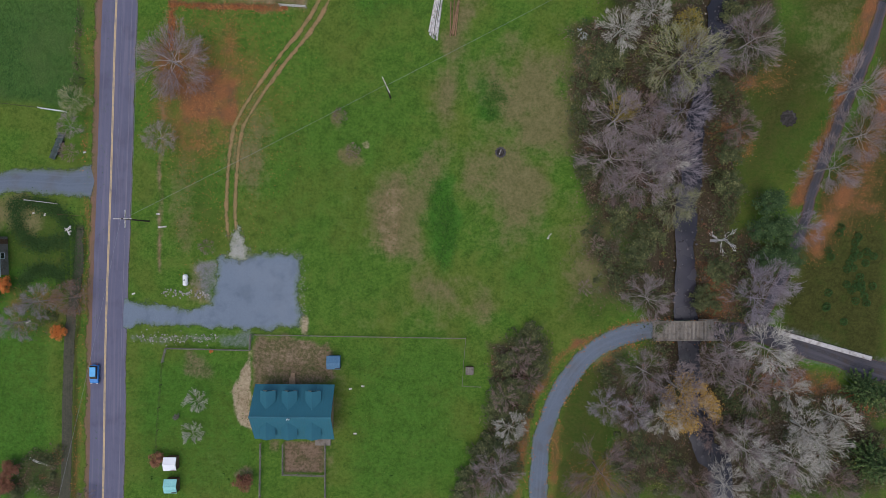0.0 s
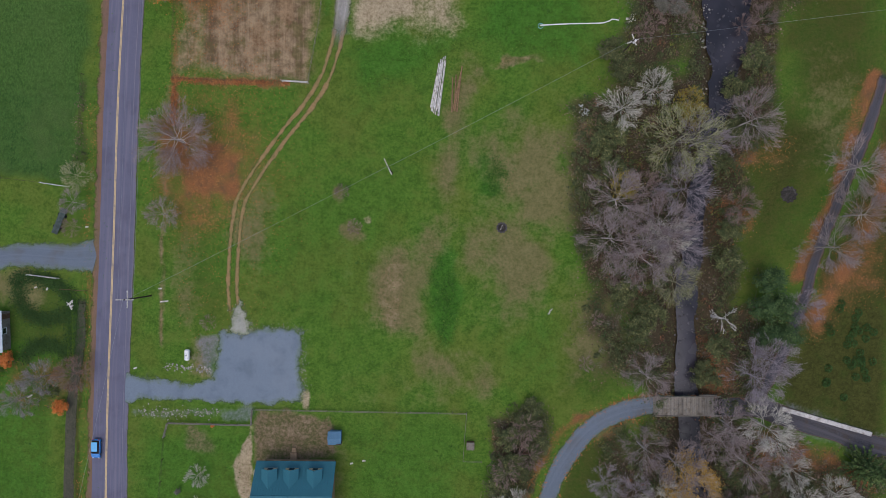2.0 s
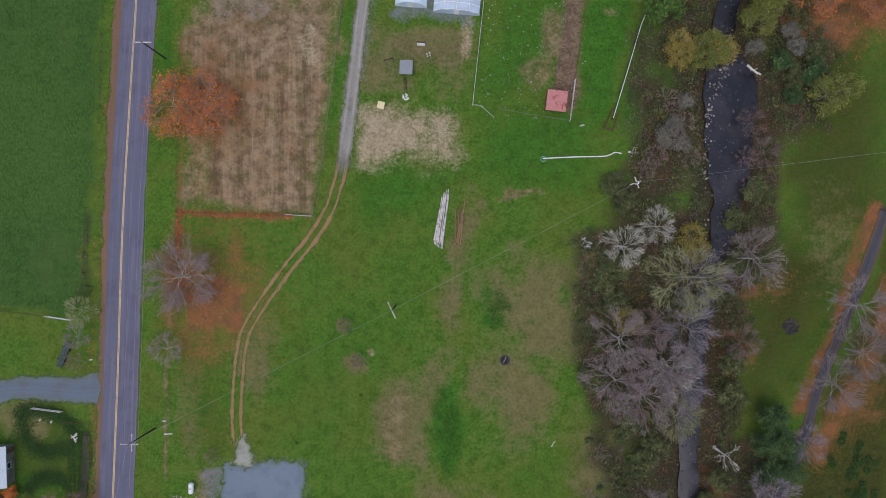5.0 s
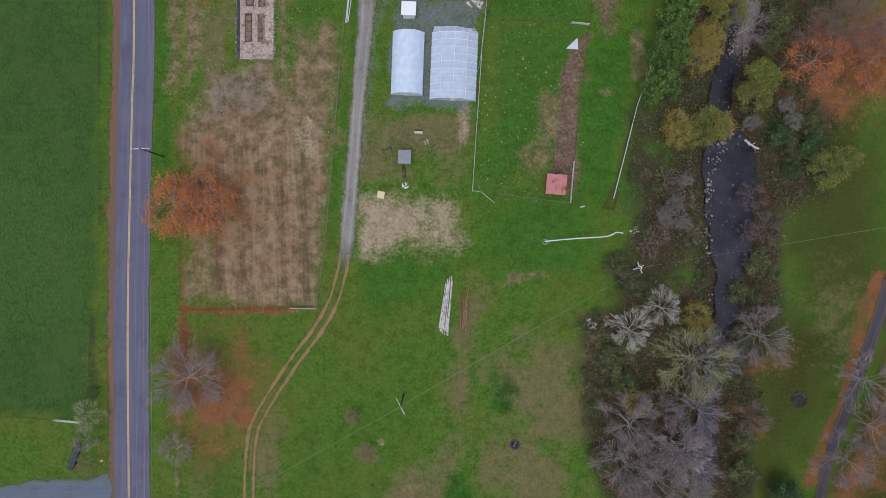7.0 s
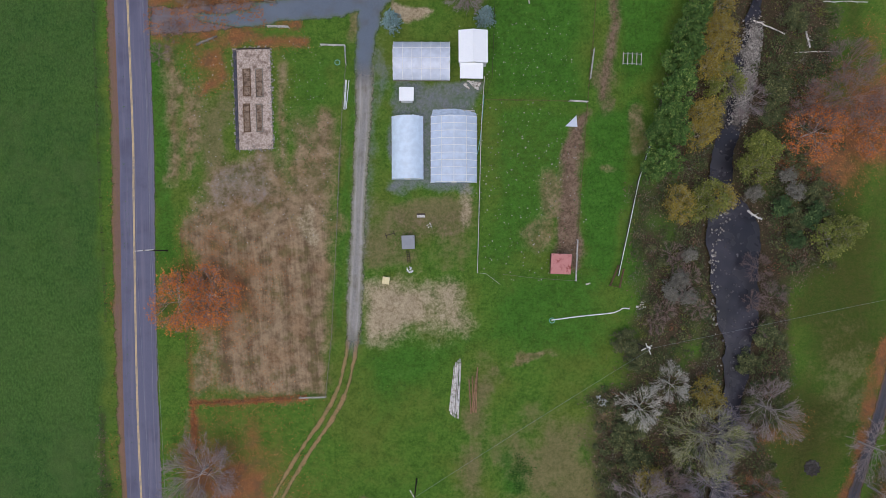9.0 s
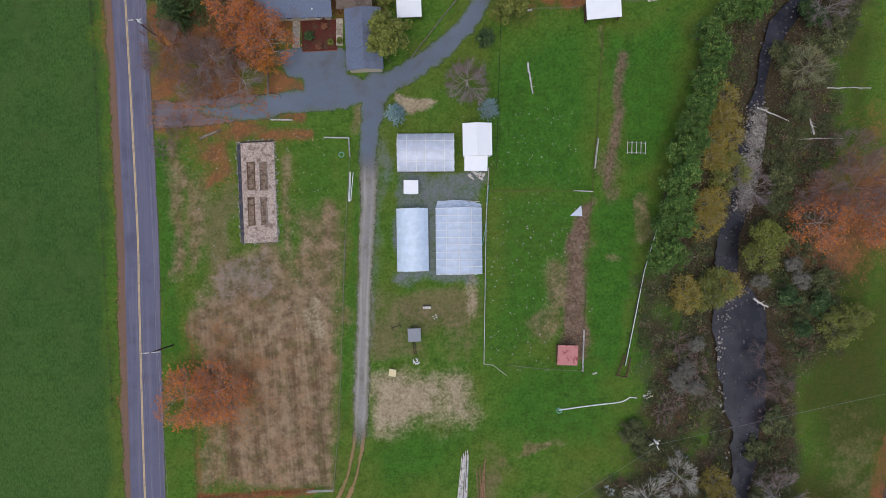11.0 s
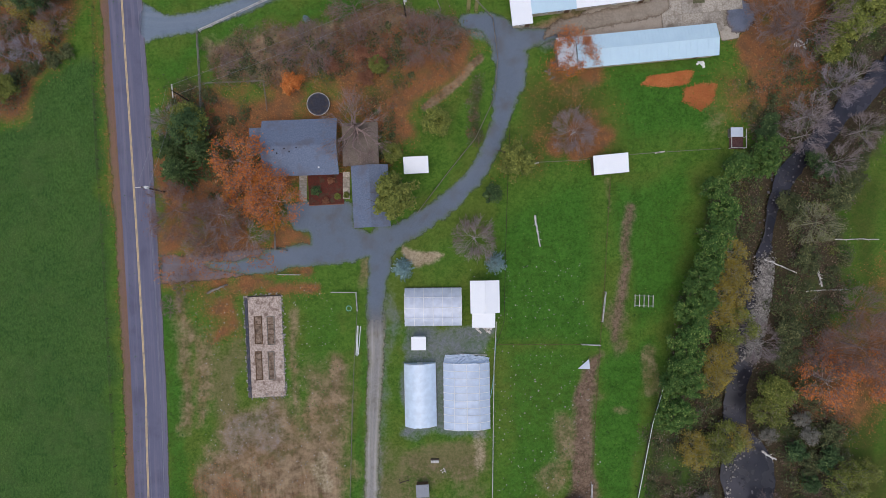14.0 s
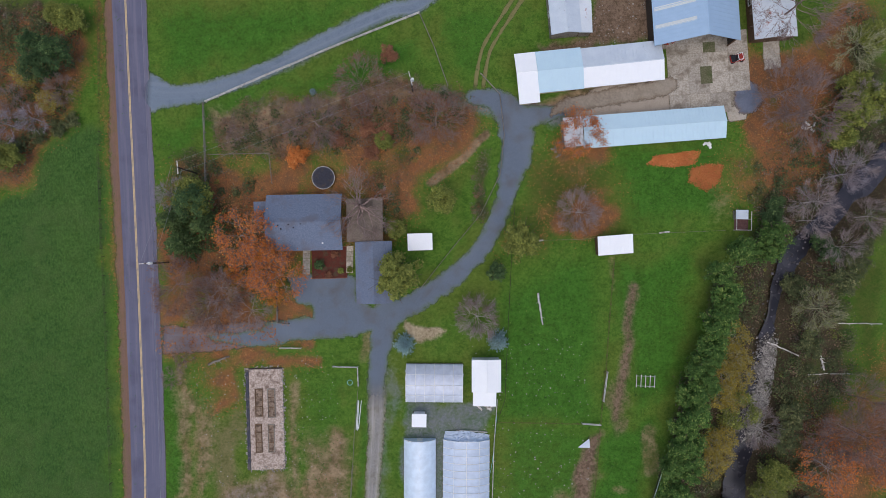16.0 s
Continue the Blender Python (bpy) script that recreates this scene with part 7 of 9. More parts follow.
plant("yellow0", [(-72.7, 170.7), (-76.6, 175.8)], 2.2)
plant("rust1", [(-79.0, 171.5), (-70.0, 172.8)], 3.4)
plant("lilac2", [(-75.4, 167.4), (-80.0, 166.4)], 3.4)
plant("bramble", [(-72.0, 165.6), (-76.0, 164.6), (-69.4, 167.0), (-81.0, 163.0)], 2.2, "bramble", "shrub", "brambles")
plant("shrub0", [(-37.4, 161.7), (-26.4, 162.0), (-13.0, 163.8), (-1.8, 166.3), (-50.6, 120.0), (-53.2, 115.8)], 2.3, "shrub", "shrub", "shrubs")


# ---- thickets: mounds of leaves and twigs ----
def ground_z(x, y):
    i, j = np.clip(np.searchsorted(gx, x), 0, NX - 1), np.clip(np.searchsorted(gy, y), 0, NY - 1)
    return GZ[j * NX + i]


def thicket(key, count, lo, seed, mat, label, name="thicket", r=(0.6, 1.7), per=46, size=0.24, rise=0.75, box4=(-92, 98, -50, 198)):
    rng = np.random.default_rng(seed)
    x, y = rng.uniform(box4[0], box4[1], count), rng.uniform(box4[2], box4[3], count)
    keep = (rng.random(count) < np.clip(mask_at(key, x, y) - lo, 0, 1) * 2.2) & (np.interp(ground_z(x, y), [-1.6, -1.3], [0, 1]) > 0.5)
    x, y = x[keep], y[keep]
    rad = rng.uniform(*r, len(x))
    q = rng.normal(size=(len(x), per, 3))
    q /= np.linalg.norm(q, axis=2)[:, :, None]
    q[:, :, 2] = np.abs(q[:, :, 2]) * rise
    ways = (q / np.maximum(np.linalg.norm(q, axis=2), 0.05)[:, :, None]).reshape(-1, 3)
    q *= (rad[:, None] * rng.uniform(0.6, 1.05, (len(x), per)))[:, :, None]
    i, j = np.clip(np.searchsorted(gx, x), 0, NX - 1), np.clip(np.searchsorted(gy, y), 0, NY - 1)
    q[:, :, 0] += x[:, None]
    q[:, :, 1] += y[:, None]
    q[:, :, 2] += GZ[j * NX + i][:, None]
    tagged(new(name, leaf_mesh(name, q.reshape(-1, 3), size, mat, rng, 0.8, ways)), label, "thicket", kind="stuff")


thicket("brush", 8000, 0.28, 1, LEAF_BRUSH, "dark green bramble thicket along the creek", r=(0.6, 2.1), rise=1.3, per=80, size=0.34)
thicket("brush", 4800, 0.28, 2, LEAF_BROWN, "brown leafless thicket along the creek", r=(0.6, 1.8), per=40, size=0.22, rise=1.1)
thicket("brush", 5000, 0.28, 3, LEAF_GREY, "grey twiggy thicket along the creek", size=0.17)
thicket("brush", 3000, 0.3, 4, LEAF_OLIVE, "yellow-green shrubs along the creek", size=0.22)
thicket("brush", 2600, 0.3, 8, LEAF_GREEN, "dark evergreen scrub along the creek", r=(0.8, 2.2), rise=1.0, size=0.26)
thicket("brush", 1600, 0.3, 5, LEAF_RUST, "rust-brown autumn scrub along the creek", size=0.2)
NW_BOX = (-45, 16, 138, 180)
thicket("scrub", 2600, 0.0, 21, LEAF_BROWN, "brown twiggy scrub behind the house", r=(0.5, 1.3), per=36, size=0.18, box4=NW_BOX)
thicket("scrub", 1100, 0.0, 22, LEAF_GREY, "grey twiggy scrub behind the house", r=(0.5, 1.3), per=36, size=0.15, box4=NW_BOX)
thicket("scrub", 700, 0.0, 23, LEAF_RUST, "rust-coloured scrub behind the house", r=(0.5, 1.2), per=36, size=0.18, box4=NW_BOX)
thicket("lush", 900, 0.2, 6, GRASSY, "coarse grass clumps in the meadow", "grass_clumps", (0.2, 0.5), 20, 0.2, 0.4)
clump_rng = np.random.default_rng(15)
weed = []
for cx_, cy_ in np.array([(79.2, -4.6)]) + clump_rng.normal(0, (3.0, 4.2), (30, 2)):
    q = clump_rng.normal(size=(120, 3))
    q /= np.linalg.norm(q, axis=1)[:, None]
    weed.append(np.array([cx_, cy_, 0]) + q * [0.75, 0.75, 0.0] + np.abs(q) * [0, 0, 0.4])
tagged(new("weed_clumps", leaf_mesh("weed_clumps", np.concatenate(weed), 0.26, LEAF_DEEP, clump_rng, 0.8)), "dark round weed clumps in the olive meadow", "weeds", kind="stuff")
herb = []
for cx_, cy_, sx_, sy_, n_ in ((9.5, 29.2, 1.5, 1.5, 14), (0.1, 5.1, 1.3, 4.5, 26)):
    for _ in range(n_):
        q = clump_rng.normal(0, 1, (44, 3))
        herb.append(np.array([cx_ + clump_rng.normal(0, sx_), cy_ + clump_rng.normal(0, sy_), 0]) + q * [0.6, 0.6, 0.0] + np.abs(q) * [0, 0, 0.15])
tagged(new("tall_grass", leaf_mesh("tall_grass", np.concatenate(herb), 0.24, GRASSY, clump_rng, 0.8)), "taller dark green grass in damp hollows", "grass", kind="stuff")


def carpet(name, paths, half, per, mat, label, seed, high=0.4, size=0.3):
    """Low dark leaves strewn along lines."""
    rng = np.random.default_rng(seed)
    pts = []
    for path in paths:
        p = smooth_path(path, 0.5)
        q = np.repeat(p, per, 0) + rng.normal(0, half / 1.7, (len(p) * per, 2))
        pts.append(np.column_stack([q, ground_z(q[:, 0], q[:, 1]) + rng.uniform(0.05, high, len(q))]))
    tagged(new(name, leaf_mesh(name, np.concatenate(pts), size, mat, rng, 1.0)), label, "ground cover", kind="stuff")


# soft shade on the west lawn, put in as arcs of dark leaves
carpet("ground_ivy", [[(-83.1, 8.9), (-82.7, 4.5), (-80.7, 1.8), (-77.9, 0.7), (-74.3, 1.6)], [(-83.0, 9.0), (-81.2, 9.0), (-77.4, 8.4), (-74.3, 6.9), (-72.4, 4.6)], [(-81.6, -7.0), (-80.5, -4.8), (-77.4, -4.0), (-74.3, -4.9)], [(-72.3, 4.0), (-72.4, -3.0), (-73.0, -8.0)]], 1.5, 120, LEAF_DEEP, "low dark leaves standing in for arcs of soft shade on the lawn", 71, 0.3, 0.24)


# ---- scattered stuff ----
def scatter_where(key, count, box4, lo, seed, power=1.0):
    rng = np.random.default_rng(seed)
    x, y = rng.uniform(box4[0], box4[1], count), rng.uniform(box4[2], box4[3], count)
    keep = rng.random(count) < np.clip(mask_at(key, x, y) - lo, 0, 1) ** power * 1.6
    return x[keep], y[keep], rng


EXTENT = (-92, 96, -48, 196)
x, y, rng = scatter_where("litter", 400000, EXTENT, 0.02, 5)
tagged(new("fallen_leaves", leaf_mesh("fallen_leaves", np.stack([x, y, ground_z(x, y) + 0.05], 1), 0.2, LITTER, rng, 2.5)), "scattered orange fallen leaves lying on the grass", "leaves", kind="stuff")
x, y, rng = scatter_where("brush", 150000, EXTENT, 0.1, 6)
dry = rng.random(len(x)) < 0.33
z = ground_z(x, y) + rng.uniform(0.05, 0.9, len(x)) * vnoise(x, y, 4.0, 9)
for name, sel, mat, label in (("undergrowth", dry, LEAF_BROWN, "brown leafless undergrowth along the creek"), ("undergrowth_green", ~dry, LEAF_BRUSH, "low dark green undergrowth and brambles")):
    tagged(new(name, leaf_mesh(name, np.stack([x, y, z], 1)[sel], 0.36, mat, rng, 0.8)), label, "undergrowth", kind="stuff")
x, y, rng = rng.uniform(-52, -24, 5200), rng.uniform(-12, 62, 5200), rng
far = np.hypot((x + 46) / 14, (y - 32) / 30) + rng.normal(0, 0.25, len(x)) < 1.05
tagged(new("stray_leaves", leaf_mesh("stray_leaves", np.stack([x, y, ground_z(x, y) + 0.05], 1)[far], 0.17, LITTER, rng, 2.5)), "stray yellow and brown leaves over the meadow", "leaves", kind="stuff")
x, y, rng = scatter_where("lush", 130000, EXTENT, 0.05, 7)
tagged(new("grass_tufts", leaf_mesh("grass_tufts", np.stack([x, y, ground_z(x, y) + 0.06], 1), 0.22, GRASSY, rng, 0.6)), "small uneven tufts of meadow grass", "grass", kind="stuff")


def stones(name, pts, size, material, seed, label):
    """Small faceted stones, joined."""
    rng = np.random.default_rng(seed)
    shape = np.array([(1, 0, 0), (0, 1, 0), (-1, 0, 0), (0, -1, 0), (0, 0, 0.6), (0.6, 0.6, 0.35), (-0.6, -0.6, 0.35)], float)
    tri = [(0, 5, 4), (5, 1, 4), (1, 2, 4), (2, 6, 4), (6, 3, 4), (3, 0, 4), (0, 1, 5), (2, 3, 6)]
    v, f = [], []
    for k, (px, py, pz) in enumerate(pts):
        a, s = rng.uniform(0, 6.28), size * rng.uniform(0.4, 1.4)
        c, d = math.cos(a) * s, math.sin(a) * s
        q = shape * rng.uniform(0.7, 1.2, (7, 3))
        v += np.stack([px + q[:, 0] * c - q[:, 1] * d, py + q[:, 0] * d + q[:, 1] * c, pz + q[:, 2] * s], 1).tolist()
        f += [tuple(i + 7 * k for i in t) for t in tri]
    return tagged(new(name, mesh_of(name, v, f, material)), label, "stones", kind="stuff")


def along(points, n, half, seed, z=None):
    rng = np.random.default_rng(seed)
    p = smooth_path(points, 0.5)
    q = p[rng.integers(0, len(p), n)] + rng.normal(0, half / 1.6, (n, 2))
    return [(a, b, ground_z(a, b) if z is None else z) for a, b in q]


stones("creek_stones", [q for q in along([(64.4, 113.0), (63.6, 107.5), (62.4, 103.0), (61.0, 98.6), (59.6, 94.8)], 3600, 2.4, 3, -1.55) if vnoise(np.array([q[0]]), np.array([q[1]]), 1.9, 35)[0] > 0.42], 0.15, STONE, 3, "pale pebbles in the creek riffle")
stones("creek_rocks", along(CREEK[2:18], 500, 2.6, 4, -1.68), 0.22, DARKSTONE, 4, "dark wet rocks standing in the creek")
stones("bank_stones", along([(50.9, 42.2), (50.7, 51.2), (52.0, 68.0), (55.2, 76.9), (57.5, 77.9)], 160, 1.0, 5, -1.6), 0.24, STONE, 5, "pale stones along the creek bank")
stones("drive_stones", along([(-59.8, -17.1), (-53.2, -17.5), (-44.4, -17.3)], 170, 0.8, 6), 0.16, STONE, 6, "loose pale stones beside the driveway")
stones("pad_stones", along([(-41.7, 2.9), (-38.9, -0.8), (-31.2, -1.0), (-27.8, -1.9), (-27.6, -8.7), (-27.4, -14.7)], 380, 0.9, 8), 0.09, STONE, 8, "pale gravel strewn along the edge of the pad")
stones("mound_stones", along([(-54.3, -8.1), (-49.9, -8.7), (-46.1, -8.9)], 90, 0.7, 7), 0.18, STONE, 7, "loose pale stones edging the gravel")


rim_rng = np.random.default_rng(31)
rubble = []
for u, v in rim_rng.uniform(-1, 1, (420, 2)):
    lx_, ly_ = (np.sign(u) * 3.55 + rim_rng.normal(0, 0.25), v * 9.9) if rim_rng.random() < 0.7 else (u * 3.5, np.sign(v) * 9.95 + rim_rng.normal(0, 0.25))
    c_, s_ = math.cos(radians(-2.6)), math.sin(radians(-2.6))
    rubble.append((-36.28 + lx_ * c_ - ly_ * s_, 106.18 + lx_ * s_ + ly_ * c_, 0.08))
stones("slab_rubble", rubble, 0.16, STONE, 31, "broken concrete crumbs round the foundation slab")


# ---- raked leaf piles ----
def leaf_pile(points, n, seed, high=0.35):
    """A flat heap of raked leaves with a ragged outline."""
    rng = np.random.default_rng(seed)
    p = np.array(points)
    c = p.mean(0)
    i, j = rng.integers(0, len(p), n), rng.uniform(0, 1, n)
    edge = p[i] * (1 - j)[:, None] + p[(i + 1) % len(p)] * j[:, None]
    f = np.sqrt(rng.random(n)) * rng.uniform(0.85, 1.1, n)
    q = c + (edge - c) * f[:, None] + rng.normal(0, 0.15, (n, 2))
    z = ground_z(q[:, 0], q[:, 1]) + 0.1 + high * np.clip(1 - f, 0, 1) * vnoise(q[:, 0], q[:, 1], 0.8, seed)
    t = thing("leaf_pile", c[0], c[1], 0, 0, "raked pile of bright orange leaves on grass", "leaf pile", "leaf piles")
    part("leaves", leaf_mesh("leaves", np.stack([q[:, 0] - c[0], q[:, 1] - c[1], z], 1), 0.26, LEAF_PILE, rng, 2.0), None, t)


leaf_pile([(42.2, 150.4), (43.9, 151.8), (48.4, 152.0), (52.4, 152.3), (51.3, 149.8), (47.0, 149.5)], 3600, 5)
leaf_pile([(50.5, 148.9), (53.7, 149.5), (56.8, 149.0), (55.8, 146.0), (53.2, 144.2), (50.0, 146.3)], 3000, 6)


# ---- grass creeping over the edges of tracks ----
def fringe(points, half, seed, n, mat, label, spread=0.28, z=0.08):
    rng = np.random.default_rng(seed)
    p = smooth_path(points, 0.5)
    d = np.gradient(p, axis=0)
    d /= np.linalg.norm(d, axis=1)[:, None]
    i = rng.integers(0, len(p), n)
    s = rng.choice([-1.0, 1.0], n) * (half + rng.normal(0, spread, n))
    q = p[i] + np.stack([-d[i, 1], d[i, 0]], 1) * s[:, None] + rng.normal(0, 0.2, (n, 2))
    keep = vnoise(q[:, 0], q[:, 1], 1.3, seed) > 0.35
    q = q[keep]
    tagged(new("verge_grass", leaf_mesh("verge_grass", np.stack([q[:, 0], q[:, 1], np.full(len(q), z)], 1), 0.3, mat, rng, 1.2)), label, "grass", kind="stuff")


fringe(DRIVE_W, 1.2, 8, 1400, LITTER, "fallen leaves over the dirt driveway", 1.1, 0.09)
fringe([(-53.0, 47.5), (-39.9, 47.1), (-30.5, 46.9)], 0.05, 11, 650, LITTER, "drift of orange leaves along the field edge", 0.28, 0.1)
fringe([(-52.7, 47.7), (-52.8, 38.9)], 0.05, 12, 350, LITTER, "drift of orange leaves along the field edge", 0.35, 0.1)
fringe(ROAD_WEST, 1.7, 9, 4200, GRASSY, "grass creeping over the road shoulder", 0.4, 0.05)
fringe(LANE_S, 1.85, 10, 1400, LITTER, "leaves along the lane edges", 0.35, 0.08)


# ---- bridge, rails, piles ----
bgx, bgy, bga, bgw, bgd = 46.70, -15.91, 0.5, 11.96, 3.84
bridge = thing("bridge", bgx, bgy, 0, bga, "weathered timber plank bridge over the creek", "bridge")
for s in (-1, 0, 1):
    part("girder", boxed(-bgw / 2, bgw / 2, s * (bgd / 2 - 0.5) - 0.15, s * (bgd / 2 - 0.5) + 0.15, -0.35, 0.08), DARKSTEEL, bridge)
plank_me = bpy.data.meshes.new("plank")
pb = boxed(-0.11, 0.11, -bgd / 2, bgd / 2, 0.08, 0.17, bevel=0.015)
pb.to_mesh(plank_me)
pb.free()
plank_me.materials.append(WOOD_GREY)
count = int(bgw / 0.26)
plank_rng = random.Random(4)
for k in range(count):
    ob = part("plank", plank_me, None, bridge)
    ob.location = (-bgw / 2 + 0.13 + k * bgw / count, plank_rng.uniform(-0.06, 0.06), plank_rng.uniform(-0.01, 0.01))
for s in (-1, 1):
    part("curb_beam", boxed(-bgw / 2 - 0.3, bgw / 2 + 1.2, *sorted((s * bgd / 2, s * (bgd / 2 - 0.2))), 0.18, 0.4, bevel=0.02), WOOD_GREY, bridge)
    part("abutment", boxed(*sorted((s * bgw / 2 - s * 0.7, s * bgw / 2 + s * 0.1)), -bgd / 2, bgd / 2, -2.2, -0.36), CONCRETE, bridge)
part("wing_rail", boxed(bgw / 2 - 3.0, bgw / 2 + 0.4, bgd / 2 + 0.1, bgd / 2 + 0.3, 0.0, 0.4, bevel=0.02), WOOD_GREY, bridge)

(rx0, ry0), (rx1, ry1) = (65.7, -16.3), (83.2, -21.3)
barrier = thing("barrier", (rx0 + rx1) / 2, (ry0 + ry1) / 2, -0.05, math.degrees(math.atan2(ry1 - ry0, rx1 - rx0)), "long low white concrete barrier beside the lane", "barrier")
blen = math.hypot(rx1 - rx0, ry1 - ry0)
for k in range(4):
    a, b = -blen / 2 + blen * k / 4, -blen / 2 + blen * (k + 1) / 4 - 0.03
    part("block", boxed(a, b, -0.42, 0.42, -0.1, 0.5, bevel=0.06), plain("whitewashed_concrete", (196, 190, 188), (220, 216, 212), (150, 138, 130), 3.0, 0.8) if k == 0 else bpy.data.materials["whitewashed_concrete"], barrier)


def poles(name, a, b, n, width, material, label, group, seed, r=0.09, spread=1.2):
    """A bundle of long poles lying side by side, each a thing."""
    rng = random.Random(seed)
    a, b = Vector((*a, 0)), Vector((*b, 0))
    d = (b - a).normalized()
    side = Vector((-d.y, d.x, 0))
    for k in range(n):
        off = width * ((k + 0.5) / n - 0.5)
        p = a + d * rng.uniform(0, spread) + side * (off + rng.uniform(-0.08, 0.08))
        q = b - d * rng.uniform(0, spread) + side * (off * 0.7 + rng.uniform(-0.3, 0.3))
        z = r + (0.17 if k % 2 else 0.0)
        if name == "fallen_log":
            spine = [p.lerp(q, i / 8) + side * rng.uniform(-0.14, 0.14) for i in range(9)]
            bm = tube([(v.x, v.y, z + rng.uniform(-0.04, 0.08)) for v in spine], r, 7)
            for v in bm.verts:
                f = (Vector((v.co.x, v.co.y, 0)) - p).dot(d) / (q - p).length
                mid_ = p.lerp(q, min(max(f, 0), 1))
                v.co.x, v.co.y = mid_.x + (v.co.x - mid_.x) * (1 - 0.35 * f), mid_.y + (v.co.y - mid_.y) * (1 - 0.35 * f)
            for i in (2, 4, 6):
                w = side * rng.choice((-1, 1)) + d * 0.6
                a_ = spine[i]
                rod(bm, (a_.x, a_.y, z), (a_.x + w.x * 3 * r, a_.y + w.y * 3 * r, z + r), r * 0.35, r * 0.15, 5)
        else:
            bm = rod(bmesh.new(), (p.x, p.y, z), (q.x, q.y, z), r, r * 0.8, 7)
        ob = part(name, bm, material)
        tagged(ob, label, "pole", group)


poles("white_pole", *[(-2.1, 40.2), (-0.2, 52.3)], 15, 1.9, WHITELOG, "long bleached white pole in a pile on grass", "white poles", 3, 0.115, 2.2)
poles("dark_pole", *[(-1.6, 41.1), (-0.7, 49.9)], 2, 0.5, DARKSTEEL, "long dark pole lying in the pile", "white poles", 9, 0.05)
poles("brown_log", *[(1.6, 41.2), (1.9, 49.1)], 2, 0.8, PEELED, "long brown peeled log lying on grass", "brown logs", 4, 0.14)
poles("brown_log", *[(1.9, 40.7), (3.4, 50.3)], 3, 1.2, PEELED, "long brown peeled log lying on grass", "brown logs", 5, 0.14)
poles("white_pipe", *[(-18.5, 102.6), (-17.6, 108.5)], 3, 0.7, WHITE, "white plastic pipe lying beside the fence", "white pipes", 6, 0.09, 0.3)
poles("fallen_log", *[(18.8, 126.8), (19.5, 120.5)], 1, 0.1, WHITELOG, "bleached fallen log lying in the paddock", "fallen logs", 7, 0.2, 0.1)
poles("fallen_log", *[(62.8, 113.9), (68.8, 110.6)], 1, 0.1, WHITELOG, "bleached fallen log across the creek", "fallen logs", 8, 0.15, 0.1)
poles("fallen_log", *[(58.5, 76.6), (61.3, 74.8)], 1, 0.1, WHITELOG, "bleached driftwood log by the water", "fallen logs", 10, 0.24, 0.1)
poles("fallen_log", *[(76.8, 116.5), (85.7, 115.8)], 1, 0.1, WHITELOG, "bleached fallen trunk among brambles", "fallen logs", 11, 0.12, 0.1)
poles("fallen_log", *[(70.3, 107.0), (79.2, 106.6)], 1, 0.1, WHITELOG, "bleached fallen trunk among brambles", "fallen logs", 12, 0.1, 0.1)
poles("fallen_log", *[(73.0, 110.9), (73.3, 107.5)], 1, 0.1, WHITELOG, "bleached fallen trunk among brambles", "fallen logs", 13, 0.2, 0.1)
poles("fallen_log", *[(-46.6, 117.6), (-42.3, 118.7)], 1, 0.1, WOOD_GREY, "grey fallen log beside the driveway", "fallen logs", 14, 0.25, 0.1)
poles("fallen_log", *[(-80.6, -40.7), (-76.0, -42.0)], 2, 0.8, WHITELOG, "bleached forked branch lying in rough grass", "fallen logs", 17, 0.09, 0.4)
poles("fallen_log", *[(20.2, 1.9), (20.9, 3.2)], 1, 0.1, WHITELOG, "short pale stick lying in grass", "fallen logs", 15, 0.1, 0.1)


def polyline(name, points, r, material, label, category, z=0.1, sides=6):
    """A pipe or rail laid through the points."""
    p = smooth_path(points, 1.2)
    bm = tube([(*a, z) for a in p], r, sides)
    return tagged(part(name, bm, material), label, category)


polyline("irrigation_pipe", [(18.6, 58.3), (24.5, 58.6), (31.0, 58.8), (32.6, 59.5), (34.0, 59.3)], 0.12, WHITE, "white irrigation pipe lying across the grass", "pipe")
polyline("hose", [(5.7, 89.2), (7.4, 94.6), (8.9, 103.4)], 0.05, TEALPAINT, "pale hose lying along the fence", "hose", 0.08)
ring = tube([(0.5 * math.cos(2 * math.pi * k / 20), 0.5 * math.sin(2 * math.pi * k / 20), 0.08) for k in range(20)], 0.05, 6, True)
for x, y in ((-19.3, 112.0), (18.7, 58.2)):
    ob = new("hoop_ring", bpy.data.meshes.new("hoop_ring")) if "hoop_ring" not in bpy.data.meshes else new("hoop_ring", bpy.data.meshes["hoop_ring"])
    if not ob.data.vertices:
        ring.to_mesh(ob.data)
        ob.data.materials.append(TEALPAINT)
    ob.location = (x, y, 0)
    tagged(ob, "thin pale green ring of pipe on grass", "pipe ring", "pipe rings")


